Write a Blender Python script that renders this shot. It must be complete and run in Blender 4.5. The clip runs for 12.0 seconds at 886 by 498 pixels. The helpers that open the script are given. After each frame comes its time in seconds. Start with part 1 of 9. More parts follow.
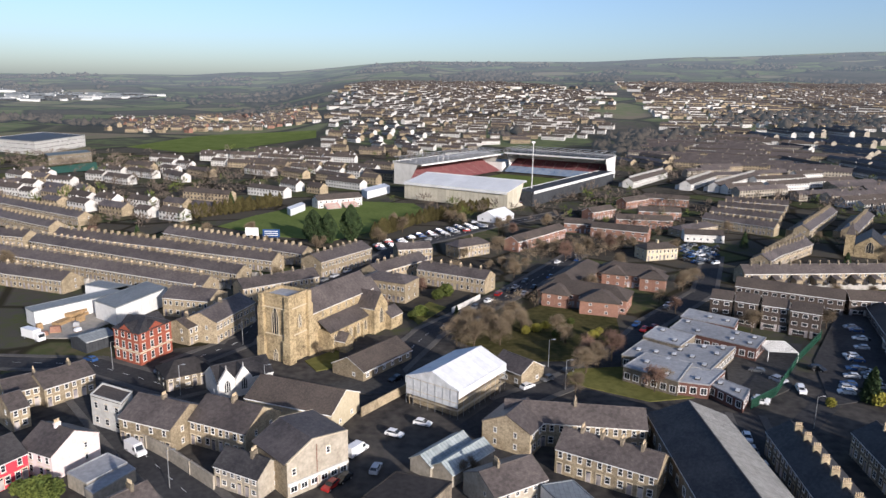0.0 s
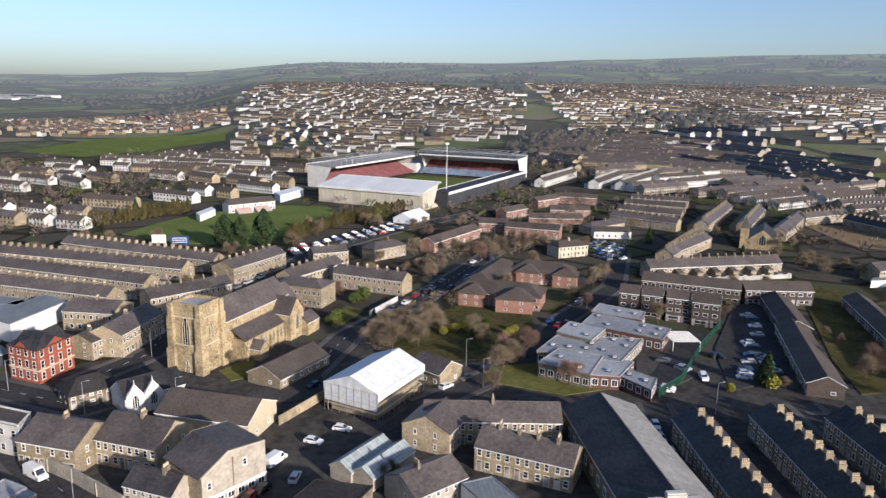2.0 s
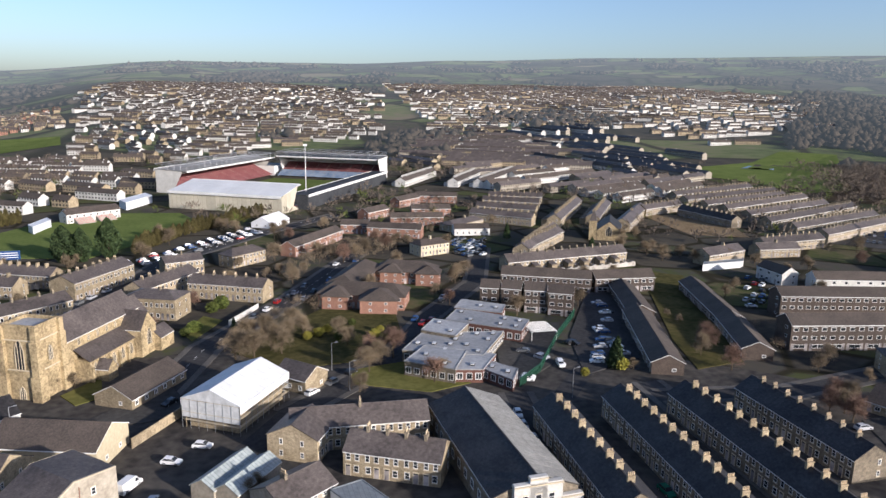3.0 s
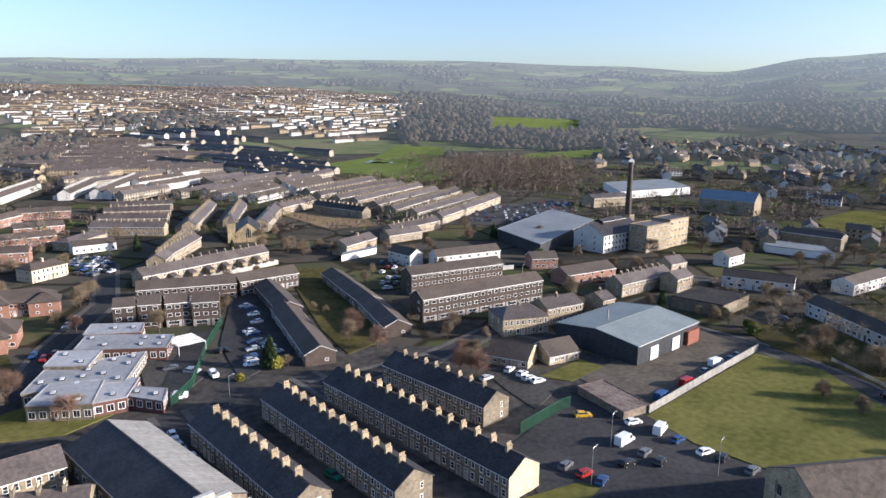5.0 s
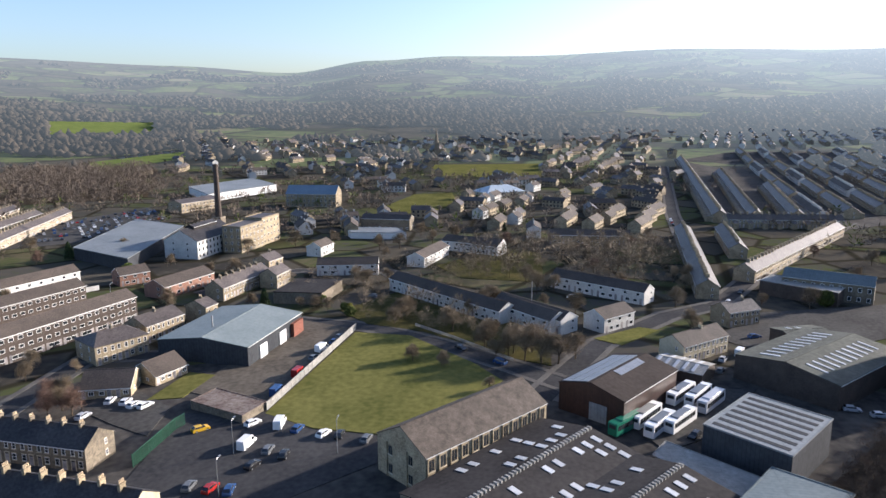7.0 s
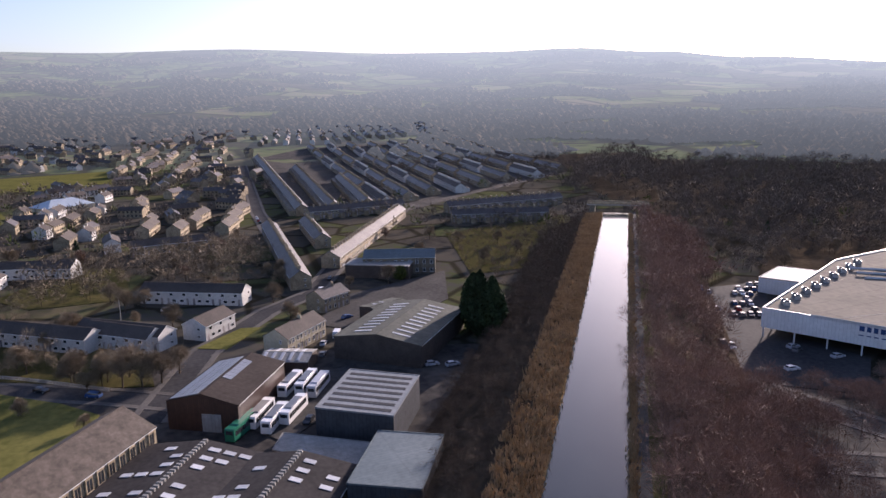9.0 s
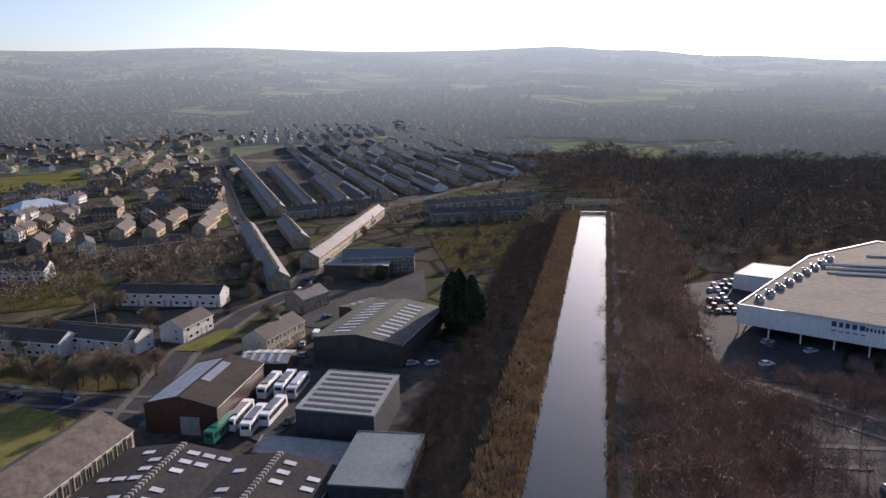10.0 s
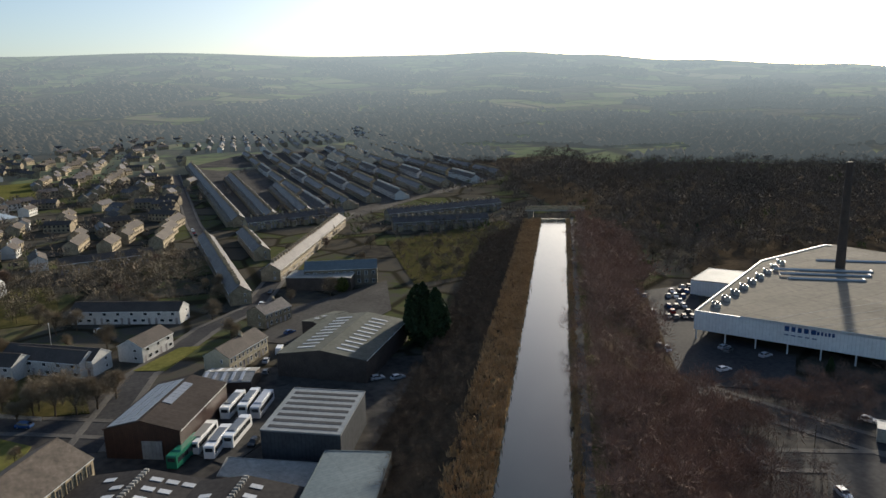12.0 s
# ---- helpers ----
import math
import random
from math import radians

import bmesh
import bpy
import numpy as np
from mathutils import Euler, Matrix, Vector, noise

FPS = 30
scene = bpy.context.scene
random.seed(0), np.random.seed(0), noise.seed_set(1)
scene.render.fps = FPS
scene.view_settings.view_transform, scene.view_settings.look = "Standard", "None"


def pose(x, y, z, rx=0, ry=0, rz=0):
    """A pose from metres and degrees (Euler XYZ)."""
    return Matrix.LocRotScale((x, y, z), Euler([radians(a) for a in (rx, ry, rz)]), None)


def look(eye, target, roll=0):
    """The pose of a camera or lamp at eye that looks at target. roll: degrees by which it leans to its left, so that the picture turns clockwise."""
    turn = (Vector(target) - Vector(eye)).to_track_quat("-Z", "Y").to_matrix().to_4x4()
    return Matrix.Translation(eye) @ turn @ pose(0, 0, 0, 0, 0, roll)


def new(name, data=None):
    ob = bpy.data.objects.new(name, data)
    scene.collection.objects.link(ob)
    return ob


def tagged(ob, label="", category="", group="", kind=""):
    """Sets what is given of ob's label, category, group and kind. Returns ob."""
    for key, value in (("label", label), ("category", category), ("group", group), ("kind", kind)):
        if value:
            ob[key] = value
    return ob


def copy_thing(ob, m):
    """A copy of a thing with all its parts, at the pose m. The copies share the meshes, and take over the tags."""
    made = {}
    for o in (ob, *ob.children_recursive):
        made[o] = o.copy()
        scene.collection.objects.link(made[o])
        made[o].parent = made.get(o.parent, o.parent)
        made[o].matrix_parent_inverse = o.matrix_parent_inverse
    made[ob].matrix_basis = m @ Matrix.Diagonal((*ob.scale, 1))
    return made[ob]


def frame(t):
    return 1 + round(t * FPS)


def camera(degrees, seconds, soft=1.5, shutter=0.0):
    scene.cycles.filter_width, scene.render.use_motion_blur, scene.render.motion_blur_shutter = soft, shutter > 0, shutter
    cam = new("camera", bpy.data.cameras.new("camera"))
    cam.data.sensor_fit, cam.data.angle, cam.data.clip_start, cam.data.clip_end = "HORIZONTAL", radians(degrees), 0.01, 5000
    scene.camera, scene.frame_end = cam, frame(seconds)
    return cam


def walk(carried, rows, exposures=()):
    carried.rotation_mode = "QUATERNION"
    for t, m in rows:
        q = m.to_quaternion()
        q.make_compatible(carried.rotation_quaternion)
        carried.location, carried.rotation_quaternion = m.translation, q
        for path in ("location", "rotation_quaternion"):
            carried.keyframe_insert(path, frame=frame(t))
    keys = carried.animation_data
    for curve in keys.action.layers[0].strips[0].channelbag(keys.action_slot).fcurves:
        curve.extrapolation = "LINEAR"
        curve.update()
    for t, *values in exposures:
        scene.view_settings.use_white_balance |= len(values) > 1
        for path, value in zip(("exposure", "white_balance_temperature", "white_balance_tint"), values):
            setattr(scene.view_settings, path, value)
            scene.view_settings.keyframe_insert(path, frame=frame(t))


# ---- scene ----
import collections

# The camera: a drone that hovers and turns
cam = camera(64.5, 12.0)
PATH = [  # seconds, x, y, z, yaw, pitch, roll
    (0, -1.22, -0.18, 75.30, -0.00, -12.74, -0.92),
    (0.5, -1.11, -0.19, 75.31, -1.34, -12.70, -0.92),
    (1, -1.00, -0.24, 75.45, -3.54, -12.65, -0.91),
    (1.5, -0.98, -0.39, 75.61, -5.23, -12.60, -0.94),
    (2, -0.79, -0.58, 75.77, -6.90, -12.55, -0.95),
    (2.5, -0.20, -0.70, 75.90, -10.84, -12.46, -0.96),
    (3, 0.15, -0.69, 75.92, -18.17, -12.34, -0.93),
    (3.2, 0.21, -0.61, 75.99, -21.33, -12.29, -0.94),
    (4.8, 0.34, -0.48, 75.62, -44.56, -11.89, -0.48),
    (5, 0.47, -0.28, 75.48, -47.51, -11.90, -0.56),
    (5.5, 0.43, -0.23, 75.45, -55.33, -11.83, -0.44),
    (6, 0.33, -0.20, 75.61, -64.05, -11.79, -0.22),
    (6.5, 0.41, -0.12, 75.57, -72.34, -11.75, 0.03),
    (7, 0.65, -0.04, 75.45, -80.46, -11.76, 0.23),
    (7.5, 0.72, 0.05, 75.44, -88.95, -11.84, 0.43),
    (7.7, 0.75, 0.07, 75.50, -92.46, -11.89, 0.50),
    (9.3, 0.32, 0.60, 75.70, -115.19, -12.19, 1.01),
    (9.5, 0.28, 0.63, 75.75, -115.20, -12.21, 0.99),
    (10, 0.16, 0.61, 75.98, -115.61, -12.27, 1.06),
    (10.5, 0.12, 0.38, 76.52, -123.07, -12.43, 1.20),
    (11, 0.13, 0.72, 77.45, -124.82, -12.43, 1.27),
    (11.5, 0.15, 1.04, 78.32, -122.64, -12.27, 1.34),
    (12, 0.23, 1.09, 78.87, -118.90, -12.01, 1.37),
]
walk(cam, [(t, pose(x, y, z, 90 + pitch, roll, yaw)) for t, x, y, z, yaw, pitch, roll in PATH],
     exposures=[(0.0, 0.47, 6150, 16), (3.2, 0.6, 6150, 16), (5.0, 1.05, 6150, 16), (7.7, 1.12, 6350, 16), (9.3, 0.76, 6500, 32), (9.9, 0.7, 6500, 28), (10.3, 0.47, 6850, 9), (12.0, 0.38, 6850, 8)])

# Low winter sun and clear sky
SUN_YAW, SUN_UP = -146.0, 15.5
world = bpy.data.worlds.new("world")
scene.world = world
world.use_nodes = True
wn = world.node_tree
sky = wn.nodes.new("ShaderNodeTexSky")
sky.sky_type, sky.sun_disc = "NISHITA", False
sky.sun_elevation, sky.sun_rotation = radians(SUN_UP), radians(-SUN_YAW)
sky.air_density, sky.dust_density, sky.ozone_density = 0.85, 1.5, 3.0
wn.nodes["Background"].inputs[1].default_value = 0.135
tone = wn.nodes.new("ShaderNodeMix")
tone.data_type, tone.blend_type = "RGBA", "MULTIPLY"
tone.inputs["Factor"].default_value = 1.0
tone.inputs["B"].default_value = (1.03, 0.98, 0.95, 1)
wn.links.new(sky.outputs[0], tone.inputs["A"])
wn.links.new(tone.outputs["Result"], wn.nodes["Background"].inputs[0])
sun = new("sun", bpy.data.lights.new("sun", "SUN"))
sun.data.energy, sun.data.angle, sun.data.color = 5.0, radians(1.6), (1.0, 0.92, 0.80)
sun.matrix_world = look((0, 0, 300), (300 * math.sin(radians(SUN_YAW)), -300 * math.cos(radians(SUN_YAW)), 300 - 300 * math.tan(radians(SUN_UP))))

# ---- materials ----
def mat(name, a, b, rough=0.85, metal=0.0, big=0.15, fine=3.0, bump=0.0, vary=0.12, spread=(0.35, 0.65), spec=0.3):
    """Two colours mixed by large stains and fine grain, each object a little lighter or darker."""
    m = bpy.data.materials.new(name)
    m.use_nodes = True
    t = m.node_tree
    n, l = t.nodes, t.links
    bsdf = n["Principled BSDF"]
    bsdf.inputs["Roughness"].default_value, bsdf.inputs["Metallic"].default_value = rough, metal
    bsdf.inputs["Specular IOR Level"].default_value = spec
    geo = n.new("ShaderNodeNewGeometry")
    n1, n2 = n.new("ShaderNodeTexNoise"), n.new("ShaderNodeTexNoise")
    n1.inputs["Scale"].default_value, n2.inputs["Scale"].default_value = big, fine
    n1.inputs["Detail"].default_value, n2.inputs["Detail"].default_value = 4, 3
    for q in (n1, n2):
        l.new(geo.outputs["Position"], q.inputs["Vector"])
    avg = n.new("ShaderNodeMath")
    avg.operation = "ADD"
    half = n.new("ShaderNodeMath")
    half.operation = "MULTIPLY_ADD"
    half.inputs[1].default_value, half.inputs[2].default_value = 0.5, 0.0
    l.new(n1.outputs[0], avg.inputs[0])
    l.new(n2.outputs[0], avg.inputs[1])
    l.new(avg.outputs[0], half.inputs[0])
    ramp = n.new("ShaderNodeValToRGB")
    ramp.color_ramp.elements[0].position, ramp.color_ramp.elements[1].position = spread
    ramp.color_ramp.elements[0].color, ramp.color_ramp.elements[1].color = (*a, 1), (*b, 1)
    l.new(half.outputs[0], ramp.inputs[0])
    info, hsv = n.new("ShaderNodeObjectInfo"), n.new("ShaderNodeHueSaturation")
    val = n.new("ShaderNodeMapRange")
    val.inputs[3].default_value, val.inputs[4].default_value = 1 - vary, 1 + vary
    l.new(info.outputs["Random"], val.inputs[0])
    l.new(val.outputs[0], hsv.inputs["Value"])
    l.new(ramp.outputs[0], hsv.inputs["Color"])
    l.new(hsv.outputs[0], bsdf.inputs["Base Color"])
    if bump:
        bp = n.new("ShaderNodeBump")
        bp.inputs["Strength"].default_value, bp.inputs["Distance"].default_value = bump, 0.1
        l.new(n2.outputs[0], bp.inputs["Height"])
        l.new(bp.outputs[0], bsdf.inputs["Normal"])
    return m


def coursed(m, w, h, mortar=0.02, dark=0.65, bump=0.3, offset=0.5):
    """Adds courses (stones, bricks, slates) of real size to a material, along the metric UV map."""
    t = m.node_tree
    n, l = t.nodes, t.links
    bsdf = n["Principled BSDF"]
    src = bsdf.inputs["Base Color"].links[0].from_socket
    uv, br = n.new("ShaderNodeUVMap"), n.new("ShaderNodeTexBrick")
    br.offset = offset
    br.inputs["Scale"].default_value = 1.0
    br.inputs["Brick Width"].default_value, br.inputs["Row Height"].default_value = w, h
    br.inputs["Mortar Size"].default_value = mortar
    br.inputs["Color1"].default_value, br.inputs["Color2"].default_value = (1, 1, 1, 1), (dark, dark, dark, 1)
    br.inputs["Mortar"].default_value = (dark * 0.8, dark * 0.8, dark * 0.8, 1)
    mul = n.new("ShaderNodeMix")
    mul.data_type, mul.blend_type = "RGBA", "MULTIPLY"
    mul.inputs["Factor"].default_value = 1.0
    l.new(uv.outputs[0], br.inputs["Vector"])
    l.new(src, mul.inputs["A"])
    l.new(br.outputs[0], mul.inputs["B"])
    l.new(mul.outputs["Result"], bsdf.inputs["Base Color"])
    if bump:
        bp = n.new("ShaderNodeBump")
        bp.inputs["Strength"].default_value, bp.inputs["Distance"].default_value = bump, 0.05
        l.new(br.outputs[0], bp.inputs["Height"])
        l.new(bp.outputs[0], bsdf.inputs["Normal"])
    return m


M = {}
M["stone"] = coursed(mat("sandstone", (0.21, 0.165, 0.105), (0.44, 0.36, 0.24), big=0.35, fine=2.0, vary=0.2), 0.55, 0.25, 0.02, 0.74)
M["stone_old"] = coursed(mat("weathered_sandstone", (0.12, 0.10, 0.075), (0.30, 0.25, 0.18), big=0.2, fine=1.2, vary=0.15), 0.5, 0.22, 0.02, 0.75)
M["stone_gold"] = coursed(mat("golden_sandstone", (0.19, 0.145, 0.082), (0.46, 0.36, 0.21), big=0.28, fine=1.4, vary=0.05, spread=(0.36, 0.58)), 0.6, 0.3, 0.02, 0.76)
M["dressed"] = mat("dressed_stone", (0.42, 0.36, 0.26), (0.56, 0.48, 0.35), fine=3)
M["render_white"] = mat("white_render", (0.40, 0.39, 0.365), (0.58, 0.57, 0.535), big=0.2, fine=1.5, vary=0.1)
M["render_cream"] = mat("cream_render", (0.38, 0.325, 0.22), (0.52, 0.45, 0.315), big=0.2, fine=1.5, vary=0.08)
M["render_grey"] = mat("grey_render", (0.22, 0.195, 0.155), (0.38, 0.34, 0.275), big=0.35, fine=1.5, vary=0.08)
M["yard_wall"] = mat("limewashed_yard_wall", (0.20, 0.185, 0.16), (0.44, 0.42, 0.38), big=0.3, fine=1.5, vary=0.2)
M["paint_red"] = mat("red_masonry_paint", (0.40, 0.03, 0.05), (0.52, 0.05, 0.07), fine=2)
M["paint_pink"] = mat("pink_and_white_paint", (0.62, 0.50, 0.48), (0.74, 0.68, 0.66), big=0.3, fine=1)
M["brick_red"] = coursed(mat("red_brick", (0.19, 0.068, 0.045), (0.28, 0.105, 0.07), big=0.3, fine=2, vary=0.1), 0.23, 0.075, 0.01, 0.8, 0.2)
M["brick_orange"] = coursed(mat("orange_red_brick", (0.27, 0.068, 0.04), (0.39, 0.115, 0.07), big=0.3, fine=2, vary=0.1), 0.23, 0.075, 0.01, 0.85, 0.2)
M["brick_brown"] = coursed(mat("brown_brick", (0.058, 0.044, 0.036), (0.105, 0.08, 0.065), big=0.3, fine=2, vary=0.1), 0.23, 0.075, 0.01, 0.8, 0.2)
M["brick_pink"] = coursed(mat("pale_red_brick", (0.22, 0.115, 0.082), (0.32, 0.175, 0.125), big=0.3, fine=2, vary=0.1), 0.23, 0.075, 0.01, 0.85, 0.2)
M["slate"] = coursed(mat("blue_grey_slate", (0.024, 0.023, 0.025), (0.064, 0.06, 0.06), rough=0.55, big=0.2, fine=1.5, vary=0.18, spec=0.22), 0.6, 0.35, 0.02, 0.72, 0.25)
M["slate_old"] = coursed(mat("worn_slate", (0.056, 0.046, 0.042), (0.135, 0.112, 0.10), rough=0.55, big=0.15, fine=1.2, vary=0.22, spec=0.42), 0.6, 0.35, 0.02, 0.75, 0.25)
M["slate_brown"] = coursed(mat("brown_stone_slate", (0.075, 0.06, 0.048), (0.155, 0.126, 0.102), rough=0.75, big=0.3, fine=1.0, vary=0.1, spec=0.2), 0.5, 0.35, 0.02, 0.8, 0.3)
M["tile_brown"] = coursed(mat("brown_concrete_tile", (0.058, 0.047, 0.04), (0.11, 0.088, 0.072), rough=0.8, big=0.15, fine=2, vary=0.12), 0.33, 0.3, 0.02, 0.8, 0.3)
M["metal_grey"] = coursed(mat("grey_sheet_metal", (0.15, 0.17, 0.18), (0.23, 0.25, 0.26), rough=0.7, metal=0.0, big=0.1, fine=1, vary=0.1, spec=0.2), 0.9, 60, 0.06, 0.95, 0.4, 0)
M["metal_dark"] = coursed(mat("dark_sheet_cladding", (0.035, 0.038, 0.043), (0.06, 0.064, 0.07), rough=0.8, big=0.1, fine=1, vary=0.06, spec=0.12), 0.9, 60, 0.06, 0.9, 0.4, 0)
M["metal_blue"] = coursed(mat("blue_grey_sheet_metal", (0.13, 0.19, 0.25), (0.20, 0.27, 0.33), rough=0.45, metal=0.2, big=0.1, fine=1), 0.9, 60, 0.06, 0.95, 0.4, 0)
M["metal_white"] = coursed(mat("white_sheet_metal", (0.58, 0.58, 0.565), (0.72, 0.72, 0.70), rough=0.5, big=0.1, fine=1, vary=0.05), 1.0, 60, 0.05, 0.95, 0.3, 0)
M["metal_brown"] = coursed(mat("brown_sheet_cladding", (0.038, 0.022, 0.018), (0.065, 0.036, 0.028), rough=0.5, big=0.1, fine=1), 0.5, 60, 0.04, 0.8, 0.3, 0)
M["asbestos"] = coursed(mat("corrugated_cement_sheet", (0.21, 0.205, 0.19), (0.35, 0.34, 0.31), rough=0.85, big=0.12, fine=1, vary=0.08), 0.3, 3.0, 0.04, 0.85, 0.4, 0)
M["clad_cream"] = coursed(mat("cream_sheet_cladding", (0.40, 0.37, 0.29), (0.52, 0.48, 0.38), rough=0.6, big=0.1, fine=1, vary=0.03), 3.2, 60, 0.12, 0.82, 0.3, 0)
M["rust_sheet"] = coursed(mat("rusty_sheet_roof", (0.10, 0.06, 0.045), (0.24, 0.20, 0.17), rough=0.8, big=0.3, fine=1.2, vary=0.1), 0.8, 30, 0.06, 0.85, 0.3, 0)
M["timber"] = coursed(mat("sawn_timber", (0.30, 0.19, 0.09), (0.46, 0.31, 0.16), rough=0.8, big=0.5, fine=3), 3.0, 0.2, 0.03, 0.75, 0.3)
M["felt_dark"] = mat("dark_roofing_felt", (0.022, 0.02, 0.02), (0.048, 0.044, 0.042), rough=0.85, big=0.1, fine=1, spec=0.1)
M["felt_grey"] = mat("grey_roofing_felt", (0.22, 0.225, 0.23), (0.36, 0.365, 0.37), rough=0.7, big=0.12, fine=1)
M["skylight"] = mat("translucent_sheet", (0.38, 0.39, 0.40), (0.55, 0.56, 0.57), rough=0.4)
M["solar"] = coursed(mat("solar_panel", (0.17, 0.19, 0.22), (0.25, 0.27, 0.30), rough=0.35, vary=0.05, spec=0.5), 1.0, 1.6, 0.06, 0.85, 0, 0)
M["frame"] = mat("white_window_frame", (0.66, 0.66, 0.64), (0.78, 0.78, 0.76), rough=0.5)
M["pane"] = mat("window_glass", (0.015, 0.018, 0.022), (0.04, 0.045, 0.05), rough=0.12, spec=0.6, vary=0.3)
M["door"] = mat("painted_door", (0.05, 0.05, 0.07), (0.5, 0.45, 0.42), rough=0.5, big=0.4, fine=0.3, vary=0.4)
M["pot"] = mat("clay_chimney_pot", (0.42, 0.32, 0.20), (0.58, 0.47, 0.32))
M["gutter"] = mat("white_fascia", (0.6, 0.6, 0.58), (0.7, 0.7, 0.68), rough=0.5)
M["asphalt"] = mat("asphalt", (0.035, 0.035, 0.037), (0.068, 0.066, 0.065), big=0.06, fine=0.8, vary=0.08, bump=0.1, spec=0.03)
M["asphalt_pale"] = mat("worn_asphalt", (0.045, 0.043, 0.04), (0.085, 0.081, 0.075), big=0.06, fine=0.8, vary=0.05, bump=0.1, spec=0.03)
M["concrete"] = mat("pale_concrete", (0.26, 0.24, 0.21), (0.38, 0.355, 0.31), big=0.1, fine=0.9, vary=0.06, bump=0.1, spec=0.0)
M["paving"] = mat("paving", (0.085, 0.08, 0.073), (0.14, 0.13, 0.118), big=0.1, fine=1.5, vary=0.06, spec=0.03)
M["grass"] = mat("winter_grass", (0.082, 0.086, 0.027), (0.16, 0.148, 0.05), rough=0.95, big=0.06, fine=0.5, bump=0.5, vary=0.08, spec=0.0)
M["pitch"] = mat("mown_grass", (0.088, 0.118, 0.034), (0.14, 0.17, 0.055), rough=0.95, big=0.05, fine=0.5, bump=0.3, vary=0.05, spec=0.0)
M["rough_grass"] = mat("rough_grass", (0.042, 0.045, 0.018), (0.105, 0.088, 0.038), rough=0.95, big=0.1, fine=0.5, bump=0.6, vary=0.08, spec=0.0)
M["earth"] = mat("bare_earth", (0.14, 0.10, 0.06), (0.27, 0.20, 0.12), rough=0.95, big=0.1, fine=0.7, bump=0.5, spec=0.0)
M["yard_dust"] = mat("dusty_tarmac", (0.075, 0.066, 0.055), (0.145, 0.125, 0.10), rough=0.95, big=0.1, fine=0.7, bump=0.2, spec=0.0)
M["reed"] = mat("dry_reeds", (0.075, 0.052, 0.028), (0.18, 0.125, 0.065), rough=0.95, big=0.2, fine=0.8, bump=0.6, spec=0.0)
M["reed_dry"] = mat("pale_dry_reeds", (0.25, 0.165, 0.085), (0.44, 0.31, 0.175), rough=0.9, big=0.2, fine=0.8, spec=0.1)
M["wood_floor"] = mat("leaf_litter", (0.045, 0.035, 0.024), (0.095, 0.073, 0.05), rough=0.95, big=0.1, fine=0.6, vary=0.0, spec=0.0)
M["line"] = mat("road_paint", (0.55, 0.55, 0.53), (0.7, 0.7, 0.68))
M["bark"] = mat("bark", (0.055, 0.042, 0.03), (0.11, 0.085, 0.06), rough=0.95, fine=4, spec=0.0)
M["twig"] = mat("bare_twigs", (0.12, 0.092, 0.06), (0.24, 0.185, 0.12), rough=0.75, big=0.3, fine=2, vary=0.25, spec=0.25)
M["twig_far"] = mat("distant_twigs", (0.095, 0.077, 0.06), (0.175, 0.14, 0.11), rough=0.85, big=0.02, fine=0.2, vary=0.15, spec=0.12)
M["twig_red"] = mat("reddish_twigs", (0.115, 0.07, 0.052), (0.23, 0.145, 0.105), rough=0.75, big=0.3, fine=2, vary=0.25, spec=0.25)
M["twig_dark"] = mat("dark_scrub_twigs", (0.065, 0.045, 0.032), (0.13, 0.092, 0.064), rough=0.8, big=0.3, fine=2, vary=0.25, spec=0.15)
M["ever"] = mat("evergreen_needles", (0.014, 0.028, 0.010), (0.045, 0.07, 0.024), rough=0.9, big=0.4, fine=2, vary=0.2)
M["olive"] = mat("olive_brown_needles", (0.045, 0.04, 0.016), (0.115, 0.098, 0.04), rough=0.9, big=0.4, fine=2, vary=0.2, spec=0.1)
M["shrub"] = mat("shrub_leaves", (0.04, 0.06, 0.012), (0.12, 0.14, 0.03), rough=0.9, big=0.4, fine=2, vary=0.3)
M["gorse"] = mat("yellow_shrub_leaves", (0.16, 0.15, 0.02), (0.30, 0.27, 0.05), rough=0.9, big=0.4, fine=2, vary=0.2)
M["tyre"] = mat("tyre_rubber", (0.012, 0.012, 0.012), (0.025, 0.025, 0.025), rough=0.9)
M["steel"] = mat("galvanised_steel", (0.30, 0.31, 0.32), (0.42, 0.43, 0.44), rough=0.4, metal=0.6)
M["seat_claret"] = mat("claret_seats", (0.12, 0.035, 0.04), (0.21, 0.085, 0.085), big=0.2, fine=1)
M["seat_blue"] = mat("blue_seats", (0.10, 0.16, 0.26), (0.30, 0.36, 0.44), big=0.2, fine=1)
M["green_mesh"] = mat("green_fence_mesh", (0.012, 0.055, 0.035), (0.022, 0.085, 0.052), rough=0.6)
M["canvas"] = mat("white_sheeting", (0.56, 0.57, 0.58), (0.68, 0.69, 0.70), rough=0.5, big=0.3, fine=1, vary=0.05)
M["wrap"] = mat("scaffold_sheeting", (0.42, 0.43, 0.43), (0.60, 0.61, 0.61), rough=0.6, big=0.5, fine=1.2, vary=0.02, bump=0.4)
